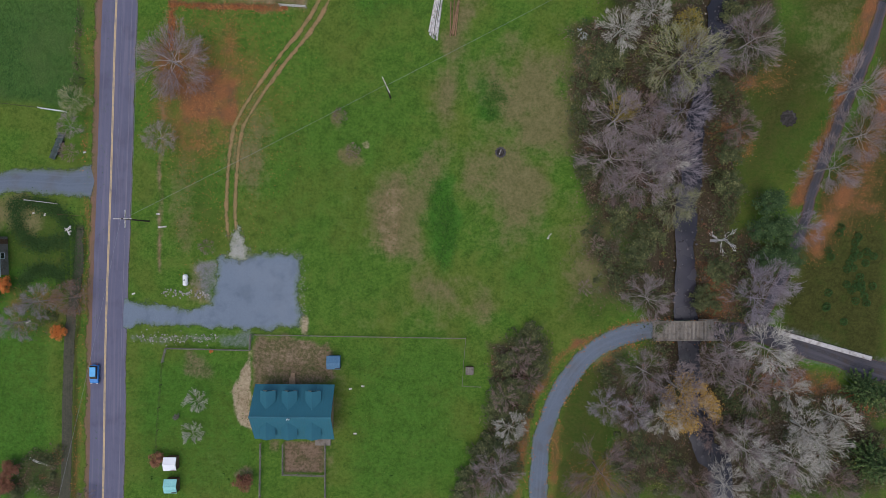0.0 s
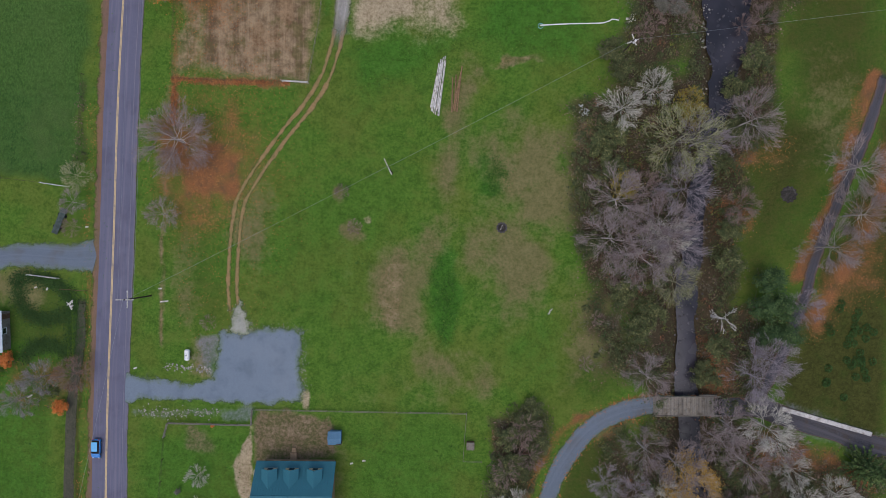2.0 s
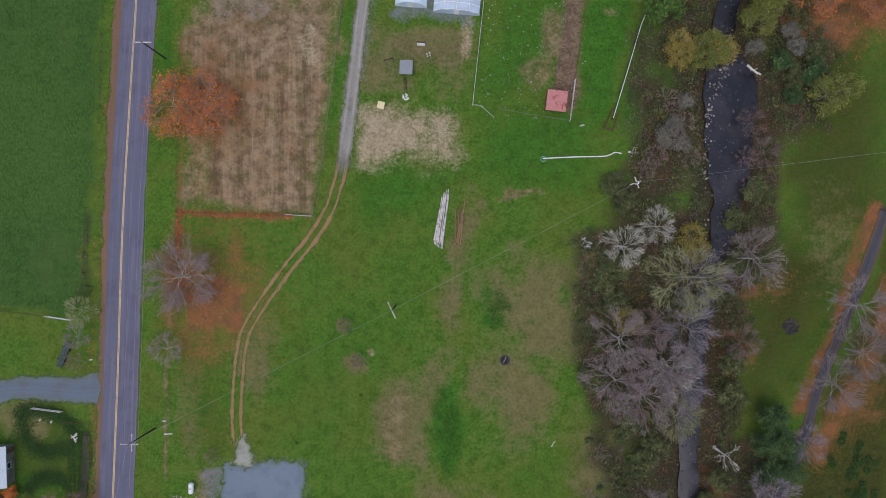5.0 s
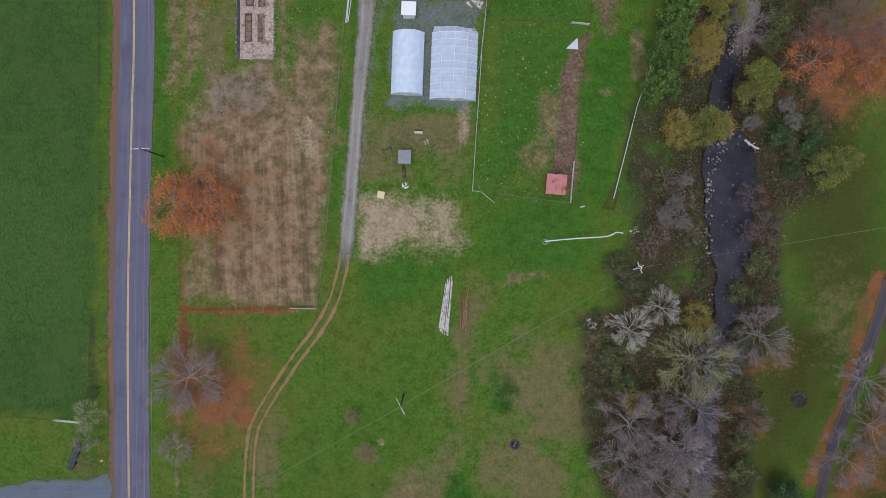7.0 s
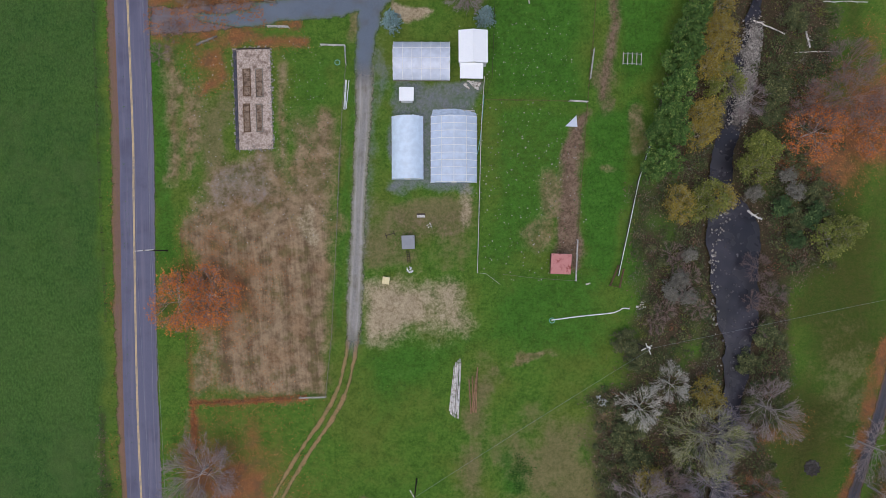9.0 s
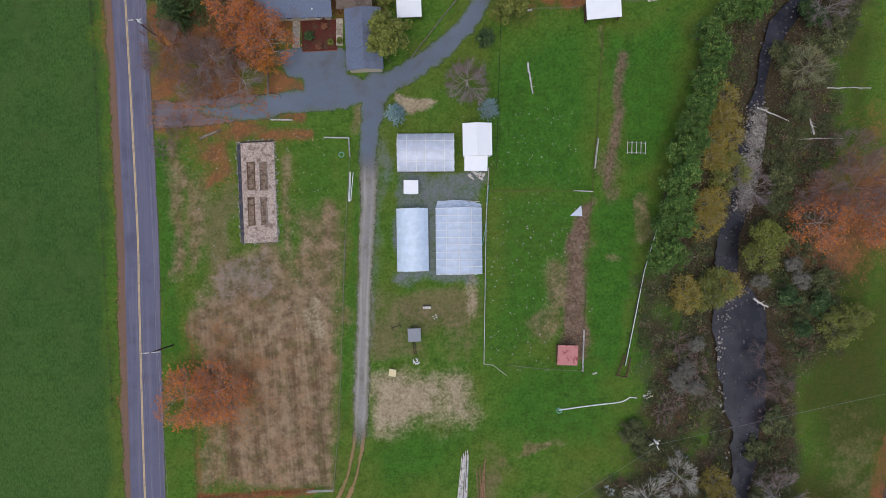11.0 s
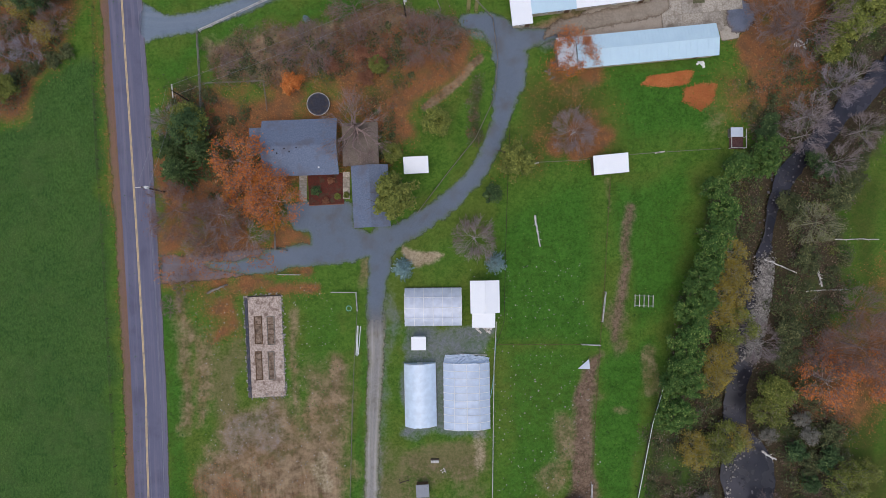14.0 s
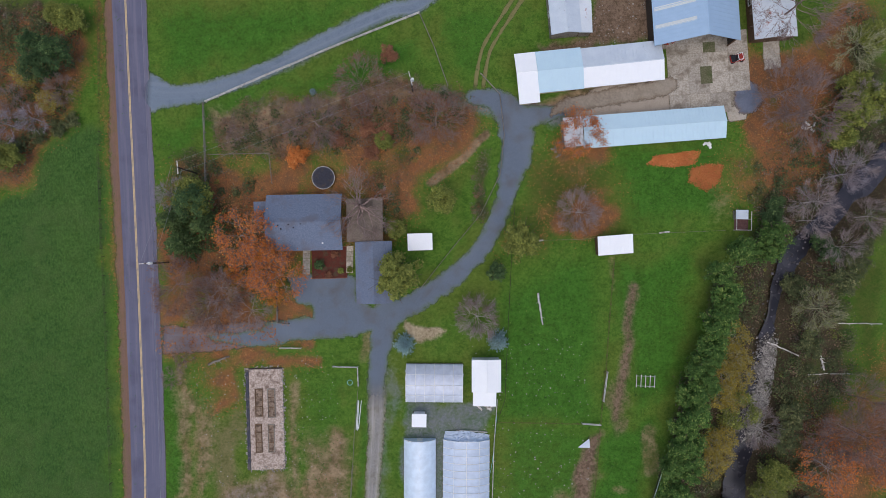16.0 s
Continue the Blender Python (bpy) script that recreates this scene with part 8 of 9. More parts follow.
# ---- fences ----
def fence(points, material, label, post_h=1.2, gap=2.8, rails=(0.5, 1.0), rail_r=0.03, post_r=0.06, name="fence", top=None):
    """Posts along a line with rails or wires between them; each a part."""
    (x0, y0) = points[0]
    t = thing(name, x0, y0, 0, 0, label, "fence", "fences")
    me = bpy.data.meshes.new("post")
    bm = rod(bmesh.new(), (0, 0, -0.3), (0, 0, post_h), post_r, post_r * 0.9, 7)
    bm.to_mesh(me)
    bm.free()
    me.materials.append(material)
    rng = random.Random(int(x0 * 7))
    spots = []
    for (ax_, ay_), (bx_, by_) in zip(points, points[1:]):
        n = max(1, round(math.hypot(bx_ - ax_, by_ - ay_) / gap))
        spots += [(ax_ + (bx_ - ax_) * k / n, ay_ + (by_ - ay_) * k / n) for k in range(n)]
    spots.append(points[-1])
    for x, y in spots:
        ob = part("post", me, None, t)
        ob.matrix_basis = pose(x - x0, y - y0, 0, rng.uniform(-3, 3), rng.uniform(-3, 3), 0)
    for (xa, ya), (xb, yb) in zip(spots, spots[1:]):
        for z in rails:
            bm = rod(bmesh.new(), (xa - x0, ya - y0, z), (xb - x0, yb - y0, z), rail_r, sides=4)
            part("rail", bm, top if top and z == rails[-1] else material, t)


GREYRAIL = dict(post_h=1.25, gap=2.6, rails=(0.45, 0.85, 1.2), rail_r=0.06, post_r=0.08)
WIRE = dict(post_h=1.15, gap=3.6, rails=(0.45, 0.8, 1.1), rail_r=0.015, post_r=0.045)
fence([(-37.2, -16.6), (-37.4, -19.6), (-53.6, -19.2), (-54.3, -21.9)], WOOD_GREY, "grey timber rail fence round the house yard", **GREYRAIL)
fence([(-54.3, -21.9), (-55.0, -30.7), (-55.6, -39.5)], WOOD_DARK, "thin dark wire fence in the yard", **WIRE)
fence([(-36.5, -16.6), (-20.2, -16.9), (4.4, -17.3)], WOOD_GREY, "grey post and wire fence along the meadow", post_h=1.2, gap=2.6, rails=(0.5, 1.1), rail_r=0.04, post_r=0.07)
fence([(4.4, -17.3), (4.0, -21.9), (3.7, -26.5), (7.3, -26.7)], WOOD_GREY, "low grey wire fence at the meadow corner", **WIRE)
fence([(-35.3, -37.7), (-35.5, -50.5)], WOOD_GREY, "grey timber rail fence beside the house", **GREYRAIL)
fence([(-31.0, -37.7), (-31.0, -43.6), (-22.8, -43.9), (-22.8, -37.7)], WOOD_GREY, "grey timber fence round the dirt run", **GREYRAIL)
fence([(-22.8, -43.9), (-22.8, -50.5)], WOOD_GREY, "grey timber fence below the dirt run", **GREYRAIL)
fence([(-52.9, 47.7), (-39.9, 47.3), (-31.6, 47.2)], WOOD_BROWN, "low brown fence on the field edge", **WIRE)
fence([(-31.6, 47.2), (-26.6, 46.9)], WHITELOG, "pale rail gate at the field corner", **GREYRAIL)
fence([(-26.6, 46.9), (-24.5, 58.6), (-21.7, 80.7), (-20.1, 95.1)], WOOD_GREY, "wire fence between field and track", **WIRE)
fence([(-52.9, 47.7), (-52.7, 64.1), (-52.1, 81.9)], WOOD_BROWN, "brown wire fence on the field edge", **WIRE)
fence([(9.2, 106.7), (7.9, 97.9), (6.5, 84.7), (4.8, 68.7)], WHITELOG, "pale peeled-pole fence of the animal pen", post_h=1.2, gap=2.6, rails=(0.5, 1.1), rail_r=0.05, post_r=0.06)
fence([(4.8, 68.7), (6.5, 68.4), (8.9, 66.2)], WHITELOG, "pale pole gate of the animal pen", **WIRE)
fence([(9.8, 68.0), (15.3, 66.9), (23.8, 65.6)], WOOD_GREY, "grey wire fence of the animal pen", **WIRE)
fence([(23.8, 65.6), (24.8, 73.6)], WHITELOG, "pale rail fence by the red shelter", **GREYRAIL)
fence([(24.8, 73.6), (26.8, 87.3), (28.9, 100.2), (30.5, 110.3)], WOOD_BROWN, "brown wire fence along the paddock", **WIRE)
fence([(29.8, 104.8), (31.0, 110.5)], WHITELOG, "pale rail beside the paddock track", **GREYRAIL)
fence([(30.7, 110.5), (32.1, 120.2), (34.2, 133.7)], WOOD_BROWN, "brown wire fence up the paddock", **WIRE)
fence([(8.8, 102.3), (18.5, 101.4), (27.6, 100.5)], WOOD_BROWN, "thin wire cross fence between paddocks", **WIRE)
fence([(25.4, 100.8), (28.9, 100.3)], WHITELOG, "pale gate rail between paddocks", **GREYRAIL)
fence([(15.7, 146.3), (14.2, 135.3), (12.5, 122.0), (10.7, 106.6), (8.8, 102.3)], WOOD_DARK, "dark wire fence along the paddock", **WIRE)
fence([(20.1, 137.0), (28.5, 136.6), (31.4, 136.8)], WOOD_GREY, "grey wire fence beside the shelter", **WIRE)
fence([(37.9, 136.8), (44.1, 136.7), (55.9, 136.3)], WOOD_GREY, "grey wire fence across the paddock", **WIRE)
fence([(40.7, 92.0), (37.5, 84.1), (34.6, 74.3), (32.1, 66.0)], WOOD_DARK, "dark fence with a white top rail", post_h=1.2, gap=3.0, rails=(0.5, 1.2), rail_r=0.07, post_r=0.06, top=WHITE)
fence([(32.3, 67.9), (30.4, 64.2), (32.2, 63.7), (33.3, 67.2)], WOOD_BROWN, "small brown timber pen", **GREYRAIL)
fence([(-43.3, 168.8), (-31.4, 173.0), (-16.6, 178.0), (-0.4, 183.1)], WHITELOG, "pale rail fence along the gravel lane", post_h=1.2, gap=2.8, rails=(0.6, 1.15), rail_r=0.09, post_r=0.08)
fence([(-43.7, 168.6), (-44.0, 160.2), (-44.4, 150.8)], WOOD_GREY, "grey timber fence beside the lawn", **GREYRAIL)
fence([(-43.5, 158.5), (-31.6, 157.9), (-31.5, 152.0)], WOOD_GREY, "grey garden fence by the house", post_h=1.1, gap=2.4, rails=(0.5, 1.0), rail_r=0.04, post_r=0.05)
fence([(-0.4, 183.1), (2.0, 176.3), (4.1, 168.6)], WOOD_GREY, "grey wire fence in the orchard", post_h=1.1, gap=2.4, rails=(0.5, 1.0), rail_r=0.05, post_r=0.05)
fence([(10.7, 170.4), (14.1, 166.1), (14.4, 158.1), (13.0, 150.4), (8.6, 142.9), (2.6, 136.7), (-4.1, 129.4)], WOOD_GREY, "curved grey rail fence inside the driveway", post_h=1.0, gap=2.2, rails=(0.5, 0.95), rail_r=0.05, post_r=0.06)
fence([(-32.2, 119.9), (-28.2, 119.5)], WHITELOG, "short pale rail fence by the driveway", **GREYRAIL)
fence([(-22.2, 115.5), (-17.5, 115.0), (-17.6, 111.4)], WHITELOG, "pale corner fence of the garden", **GREYRAIL)
fence([(-17.6, 111.4), (-19.0, 102.6), (-21.6, 81.8)], WOOD_GREY, "wire fence along the farm track", **WIRE)
fence([(-32.0, 131.7), (-32.4, 124.8), (-30.2, 124.4)], WOOD_GREY, "grey rail fence by the forecourt", **GREYRAIL)
fence([(-62.6, 189.9), (-64.8, 157.3), (-65.7, 141.8)], WOOD_DARK, "dark wire fence along the roadside field", **WIRE)
fence([(-64.9, 162.1), (-65.8, 129.2), (-67.1, 96.0), (-68.0, 65.0)], WOOD_DARK, "dark wire fence along the roadside field", **WIRE)
fence([(-70.4, 48.5), (-70.8, 39.7), (-71.3, 32.0)], WOOD_DARK, "dark wire fence along the roadside field", **WIRE)
fence([(-92.8, 28.7), (-86.2, 28.3), (-77.9, 27.3)], WOOD_DARK, "dark wire fence beside the lane", **WIRE)
fence([(-78.1, 27.3), (-73.2, 26.6)], WHITE, "white rail gate beside the trees", **GREYRAIL)
fence([(-80.7, 9.5), (-75.0, 8.8)], WHITELOG, "pale rail fence near the road", **GREYRAIL)
fence([(-74.3, 6.7), (-69.7, 6.4)], WOOD_BROWN, "low brown fence near the road", **WIRE)


# ---- utility poles and wires ----
def utility_pole(x, y, h, arm_deg, arm_len, label, arms=1, transformer=False, lamp=None):
    t = thing("utility_pole", x, y, 0, 0, label, "utility pole", "utility poles")
    part("shaft", rod(bmesh.new(), (0, 0, -0.5), (0, 0, h), 0.16, 0.11, 9), WOOD_DARK, t)
    c, s = math.cos(radians(arm_deg)), math.sin(radians(arm_deg))
    for k in range(arms):
        z = h - 0.3 - 0.9 * k
        bm = bmesh.new()
        box(bm, -arm_len / 2, arm_len / 2, -0.08, 0.08, z - 0.08, z + 0.08)
        arm = part("crossarm", bm, WHITELOG, t, "pale timber crossarm")
        arm.matrix_basis = pose(0, 0, 0, 0, 0, arm_deg + 90 * k)
        for u in (-0.46, -0.2, 0.2, 0.46):
            part("insulator", rod(bmesh.new(), (u * arm_len, 0, z + 0.08), (u * arm_len, 0, z + 0.28), 0.06, 0.04, 7), WHITE, arm)
    if transformer:
        part("transformer", rod(bmesh.new(), (0.35, 0, h - 1.7), (0.35, 0, h - 0.7), 0.26, sides=12), WHITE, t, "white transformer can")
    if lamp:
        part("lamp_arm", rod(bmesh.new(), (0, 0, h - 1.2), (lamp[0], lamp[1], h - 0.9), 0.04), STEEL, t)
        part("lamp_head", boxed(lamp[0] - 0.35, lamp[0] + 0.35, lamp[1] - 0.14, lamp[1] + 0.14, h - 0.98, h - 0.82, bevel=0.04), WHITE, t, "street lamp head")


POLES = dict(p1=(-57.2, 5.4), p2=(-55.4, 77.8), p3=(-53.0, 138.1), mid=(-10.2, 29.4), creek=(34.4, 52.7), h1=(-46.2, 155.1), h2=(-2.8, 168.1))
utility_pole(*POLES["p1"], 9.8, 0, 3.2, "dark wooden utility pole with crossed arms by the road", 2)
utility_pole(*POLES["p2"], 9.3, 0, 3.4, "dark wooden utility pole with a pale crossarm", 1)
utility_pole(*POLES["p3"], 9.3, 0, 2.4, "dark wooden utility pole with a white transformer", 1, True)
utility_pole(*POLES["mid"], 9.3, -65, 3.2, "wooden utility pole standing in the meadow", 1)
utility_pole(*POLES["creek"], 8.3, -70, 2.2, "wooden utility pole with a transformer among trees", 2, True)
utility_pole(*POLES["h1"], 8.8, 90, 2.4, "wooden utility pole with a pale crossarm", 1)
utility_pole(*POLES["h2"], 8.8, 100, 2.6, "wooden utility pole with a white transformer", 1, True)


def wire(a, b, off, h=9.2, sag=0.5):
    """A sagging wire from pole to pole."""
    a, b = Vector((*a, h)), Vector((*b, h))
    d = (b - a).normalized()
    side = Vector((-d.y, d.x, 0)) * off
    pts = [a.lerp(b, k / 12) + side - Vector((0, 0, sag * 4 * (k / 12) * (1 - k / 12))) for k in range(13)]
    return tube(pts, 0.016, 4)


for a, b, offs, h in (("p1", "p2", (-1.4, 1.4), 9.3), ("p2", "p3", (-1.2, 1.2), 9.2), ("p3", "h1", (-1.0, 1.0), 8.9), ("p1", "mid", (0.0,), 9.3), ("mid", "creek", (0.0,), 8.8), ("h1", "h2", (-1.0, 1.0), 8.75)):
    for o in offs:
        tagged(part("wire", wire(POLES[a], POLES[b], o, h), STEEL), "thin grey overhead power wire", "wire", "wires")
tagged(part("wire", wire(POLES["creek"], (110.0, 62.0), 0.0, 8.2), STEEL), "thin grey overhead power wire", "wire", "wires")
tagged(part("wire", wire((-72.0, -60.0), POLES["p1"], 0.5, 9.2), STEEL), "thin grey overhead power wire", "wire", "wires")


# ---- small things ----
def car(x, y, rot):
    t = thing("car", x, y, 0.08, rot, "small bright blue hatchback car on the road", "car")
    t.scale = (0.9, 0.9, 0.9)
    bm = bmesh.new()
    prof = [(-2.0, 0.35), (-2.05, 0.75), (-1.85, 0.95), (0.9, 0.98), (1.75, 0.85), (2.0, 0.6), (2.0, 0.3)]
    for y0 in (-0.88, 0.88):
        for px_, pz in prof:
            bm.verts.new((px_, y0, pz))
    bm.verts.ensure_lookup_table()
    n = len(prof)
    bm.faces.new(bm.verts[:n]), bm.faces.new(bm.verts[n:][::-1])
    for k in range(n):
        bm.faces.new((bm.verts[k], bm.verts[(k + 1) % n], bm.verts[n + (k + 1) % n], bm.verts[n + k]))
    bmesh.ops.bevel(bm, geom=list(bm.edges), offset=0.06, segments=2, affect="EDGES")
    part("body", bm, CARBLUE, t)
    bm = bmesh.new()
    low, high = [(-1.85, 0.8), (1.0, 0.8), (1.0, -0.8), (-1.85, -0.8)], [(-1.6, 0.62), (0.35, 0.62), (0.35, -0.62), (-1.6, -0.62)]
    a, b = [bm.verts.new((*p, 0.96)) for p in low], [bm.verts.new((*p, 1.44)) for p in high]
    bm.faces.new(a), bm.faces.new(b)
    for k in range(4):
        bm.faces.new((a[k], a[(k + 1) % 4], b[(k + 1) % 4], b[k]))
    part("windows", bm, GLASS, t, "dark car windows")
    part("roof", boxed(-1.62, 0.36, -0.64, 0.64, 1.44, 1.5, bevel=0.02), plain("pale_blue_paint", (70, 168, 226), (84, 180, 232), None, 4.0, 1.0, 0.25, spec=0.6, rnd=0.0, bump=0.0), t, "lighter blue roof")
    for sx, sy in itertools.product((-1.25, 1.25), (-0.82, 0.82)):
        w = part("wheel", rod(bmesh.new(), (sx, sy - 0.1, 0.31), (sx, sy + 0.1, 0.31), 0.31, sides=16), RUBBER, t)
        part("rim", rod(bmesh.new(), (sx, sy - 0.11, 0.31), (sx, sy + 0.11, 0.31), 0.19, sides=12), STEEL, w)
    for sy in (-0.62, 0.62):
        part("headlight", boxed(1.9, 2.03, sy - 0.18, sy + 0.18, 0.62, 0.76, bevel=0.02), WHITE, t)
        part("tail_light", boxed(-2.07, -1.98, sy - 0.16, sy + 0.16, 0.7, 0.9, bevel=0.02), REDPAINT, t)


car(*(-67.4, -24.2), -91)


def utility_vehicle(x, y, rot):
    t = thing("utility_vehicle", x, y, 0.055, rot, "small red open utility vehicle on the concrete yard", "vehicle")
    part("body", boxed(-1.35, 1.35, -0.7, 0.7, 0.35, 0.7, bevel=0.06), REDPAINT, t)
    part("bed", boxed(-1.3, -0.35, -0.65, 0.65, 0.7, 0.85, bevel=0.03), DARKSTEEL, t)
    part("seat", boxed(-0.3, 0.2, -0.55, 0.55, 0.7, 1.0, bevel=0.05), RUBBER, t)
    for x0 in (-0.35, 0.55):
        for y0 in (-0.62, 0.62):
            part("roll_bar", rod(bmesh.new(), (x0, y0, 0.65), (x0, y0, 1.75), 0.035), WHITE, t)
        part("roll_bar", rod(bmesh.new(), (x0, -0.62, 1.75), (x0, 0.62, 1.75), 0.05), WHITE, t)
    for y0 in (-0.62, 0.62):
        part("roll_bar", rod(bmesh.new(), (-0.35, y0, 1.75), (0.55, y0, 1.75), 0.05), WHITE, t)
    for sx, sy in itertools.product((-0.9, 0.9), (-0.7, 0.7)):
        part("wheel", rod(bmesh.new(), (sx, sy - 0.12, 0.32), (sx, sy + 0.12, 0.32), 0.32, sides=14), RUBBER, t)


utility_vehicle(*(60.9, 169.7), 8)

tx, ty = (-21.4, 152.3)
tramp = thing("trampoline", tx, ty, 0, 0, "round black trampoline with a pale frame", "trampoline")
part("mat", rod(bmesh.new(), (0, 0, 0.82), (0, 0, 0.85), 1.95, sides=32), plain("trampoline_mat", (44, 46, 58), (62, 64, 76), (84, 72, 66), 5.0, 1.0, 0.7), tramp, "black jumping mat")
ringm = tube([(2.2 * math.cos(2 * math.pi * k / 28), 2.2 * math.sin(2 * math.pi * k / 28), 0.88) for k in range(28)], 0.06, 6, True)
part("frame", ringm, WHITELOG, tramp, "pale steel frame ring")
pad = bmesh.new()
for k in range(28):
    a, b = 2 * math.pi * k / 28, 2 * math.pi * (k + 1) / 28
    pad.faces.new([pad.verts.new((r * math.cos(v), r * math.sin(v), 0.865)) for r, v in ((1.95, a), (2.18, a), (2.18, b), (1.95, b))])
part("pad", pad, plain("dark_pad", (70, 72, 84), (90, 92, 104), None, 5.0, 1.0, 0.7), tramp, "dark spring pad")
for k in range(6):
    a = math.pi * k / 3
    part("leg", rod(bmesh.new(), (2.2 * math.cos(a), 2.2 * math.sin(a), -0.2), (2.2 * math.cos(a), 2.2 * math.sin(a), 0.84), 0.04), STEEL, tramp)

tkx, tky = (-49.8, -6.0)
tank = thing("gas_tank", tkx, tky, 0, 90, "white horizontal gas tank on feet", "tank")
bm = rod(bmesh.new(), (-0.85, 0, 0.75), (0.85, 0, 0.75), 0.48, sides=18)
for s in (-1, 1):
    bmesh.ops.create_uvsphere(bm, u_segments=16, v_segments=8, radius=0.47, matrix=Matrix.Translation((s * 0.85, 0, 0.75)) @ Matrix.Diagonal((0.6, 1, 1, 1)))
part("vessel", bm, WHITE, tank)
part("valve_dome", rod(bmesh.new(), (0, 0, 1.2), (0, 0, 1.36), 0.16, sides=12), STEEL, tank)
for s in (-0.55, 0.55):
    part("foot", boxed(s - 0.12, s + 0.12, -0.35, 0.35, -0.15, 0.34), CONCRETE, tank)

# garden before the northern house
gxx, gyy, gaa, gww, gdd = -21.58, 135.71, -2.5, 6.89, 6.01
bedg = thing("flower_bed", gxx, gyy, 0, gaa, "flower bed of red mulch before the house", "flower bed")
part("mulch", boxed(-gww / 2, gww / 2, -gdd / 2, gdd / 2, -0.1, 0.06, bevel=0.02), REDMULCH, bedg)
for s in (-1, 1):
    part("edging", boxed(-gww / 2, gww / 2, *sorted((s * gdd / 2, s * (gdd / 2 + 0.12))), -0.1, 0.12), BRICK, bedg)
for pts in ([-26.04, 136.34, -5.2, 1.44, 5.23], [-17.54, 136.06, -5.2, 1.33, 5.34]):
    wx, wy, wa, ww, wd = pts
    walkway = thing("walkway", wx, wy, 0, wa, "pale concrete front walk", "walkway", "walkways")
    n = 5
    for k in range(n):
        part("paving_slab", boxed(-ww / 2, ww / 2, -wd / 2 + wd * k / n + 0.02, -wd / 2 + wd * (k + 1) / n - 0.02, -0.1, 0.1, bevel=0.01), CONCRETE, walkway)
plant("greenbush", [(-23.3, 135.4)], 1.2, "bush", "shrub", "bushes")
plant("olive1", [(-19.3, 134.0), (-17.6, 134.1)], 0.8, "bush", "shrub", "bushes")
plant("rustbush", [(-20.4, 137.2), (-21.7, 133.5)], 0.9, "bush", "shrub", "bushes")
plant("orangebush", [(-45.1, -19.8)], 0.5, "bush", "shrub", "bushes")
plant("spruce", [(-22.3, 169.3)], 0.8, "spruce", "tree", "spruces")

lean_to("creek_shed", 81.6, 159.2, -28, 3.4, 3.0, 2.4, 2.1, TAN_ROOF, "small shed with a brown plank roof under the trees", "shed", ("N", "W", "E"), WOOD_BROWN, 0.5)

# coop, rack, fire pit and other small things
cpx, cpy, cpa, cpw, cpd = 59.54, 137.96, -5.2, 3.19, 3.85
coop = thing("chicken_coop", cpx, cpy, 0, cpa, "small chicken coop with a run and pale roof", "chicken coop")
part("house", boxed(-cpw / 2, cpw / 2 - 1.0, 0.4, cpd / 2, 0.0, 1.4), WOOD_GREY, coop)
part("roof", boxed(-cpw / 2 - 0.1, cpw / 2 - 0.9, 0.2, cpd / 2 + 0.1, 1.4, 1.5, bevel=0.02), ZINC_ROOF, coop, "pale roof")
part("run_floor", boxed(-cpw / 2 + 0.3, cpw / 2 - 0.2, -cpd / 2, 0.38, -0.1, 0.06), plain("coop_soil", (96, 66, 66), (120, 88, 84), None, 4.0, 1.0), coop)
for x0 in (-cpw / 2 + 0.2, cpw / 2 - 0.1):
    part("run_rail", boxed(x0 - 0.06, x0 + 0.06, -cpd / 2, cpd / 2 - 0.1, 1.1, 1.22), WHITELOG, coop)
    for y0 in (-cpd / 2 + 0.06, 0.3):
        part("run_post", boxed(x0 - 0.05, x0 + 0.05, y0 - 0.05, y0 + 0.05, -0.2, 1.1), WHITELOG, coop)
part("run_rail", boxed(-cpw / 2 + 0.26, cpw / 2 - 0.16, -cpd / 2, -cpd / 2 + 0.12, 1.1, 1.22), WHITELOG, coop)

rkx, rky, rka, rkw, rkd = 38.33, 108.08, -7.0, 3.54, 2.43
rack = thing("hay_rack", rkx, rky, 0, rka, "pale metal rack frame standing in the paddock", "rack")
for k in range(5):
    x0 = -rkw / 2 + rkw * k / 4
    part("bar", boxed(x0 - 0.06, x0 + 0.06, -rkd / 2, rkd / 2, 0.55, 0.66), WHITELOG, rack)
for y0 in (-rkd / 2 + 0.25, rkd / 2 - 0.25):
    part("rail", boxed(-rkw / 2, rkw / 2, y0 - 0.04, y0 + 0.04, 0.45, 0.55), STEEL, rack)
    for x0 in (-rkw / 2 + 0.1, rkw / 2 - 0.1):
        part("leg", boxed(x0 - 0.05, x0 + 0.05, y0 - 0.03, y0 + 0.03, -0.2, 0.45), STEEL, rack)

for (x, y), r, ash in (((11.2, 18.8), 0.9, True), ((67.2, 25.4), 1.5, False)):
    pit = thing("fire_pit", x, y, 0, 0, "round stone fire pit with ash" if ash else "round burnt fire ring of dark earth", "fire pit")
    part("ash", rod(bmesh.new(), (0, 0, -0.2), (0, 0, 0.04), r, sides=18), CHAR, pit, "dark ash")
    for k in range(11):
        a = 2 * math.pi * k / 11
        bm = bmesh.new()
        bmesh.ops.create_icosphere(bm, subdivisions=1, radius=0.22, matrix=Matrix.Translation((r * math.cos(a), r * math.sin(a), 0.05)) @ Matrix.Rotation(a, 4, "Z") @ Matrix.Diagonal((1, 1.3, 0.7, 1)))
        part("stone", bm, DARKSTONE if ash else CHAR, pit)
    if ash:
        for k in range(4):
            part("charred_log", rod(bmesh.new(), (-0.5 + 0.25 * k, -0.4, 0.1), (0.3 - 0.2 * k, 0.5, 0.16), 0.07), WHITELOG if k == 1 else CHAR, pit)

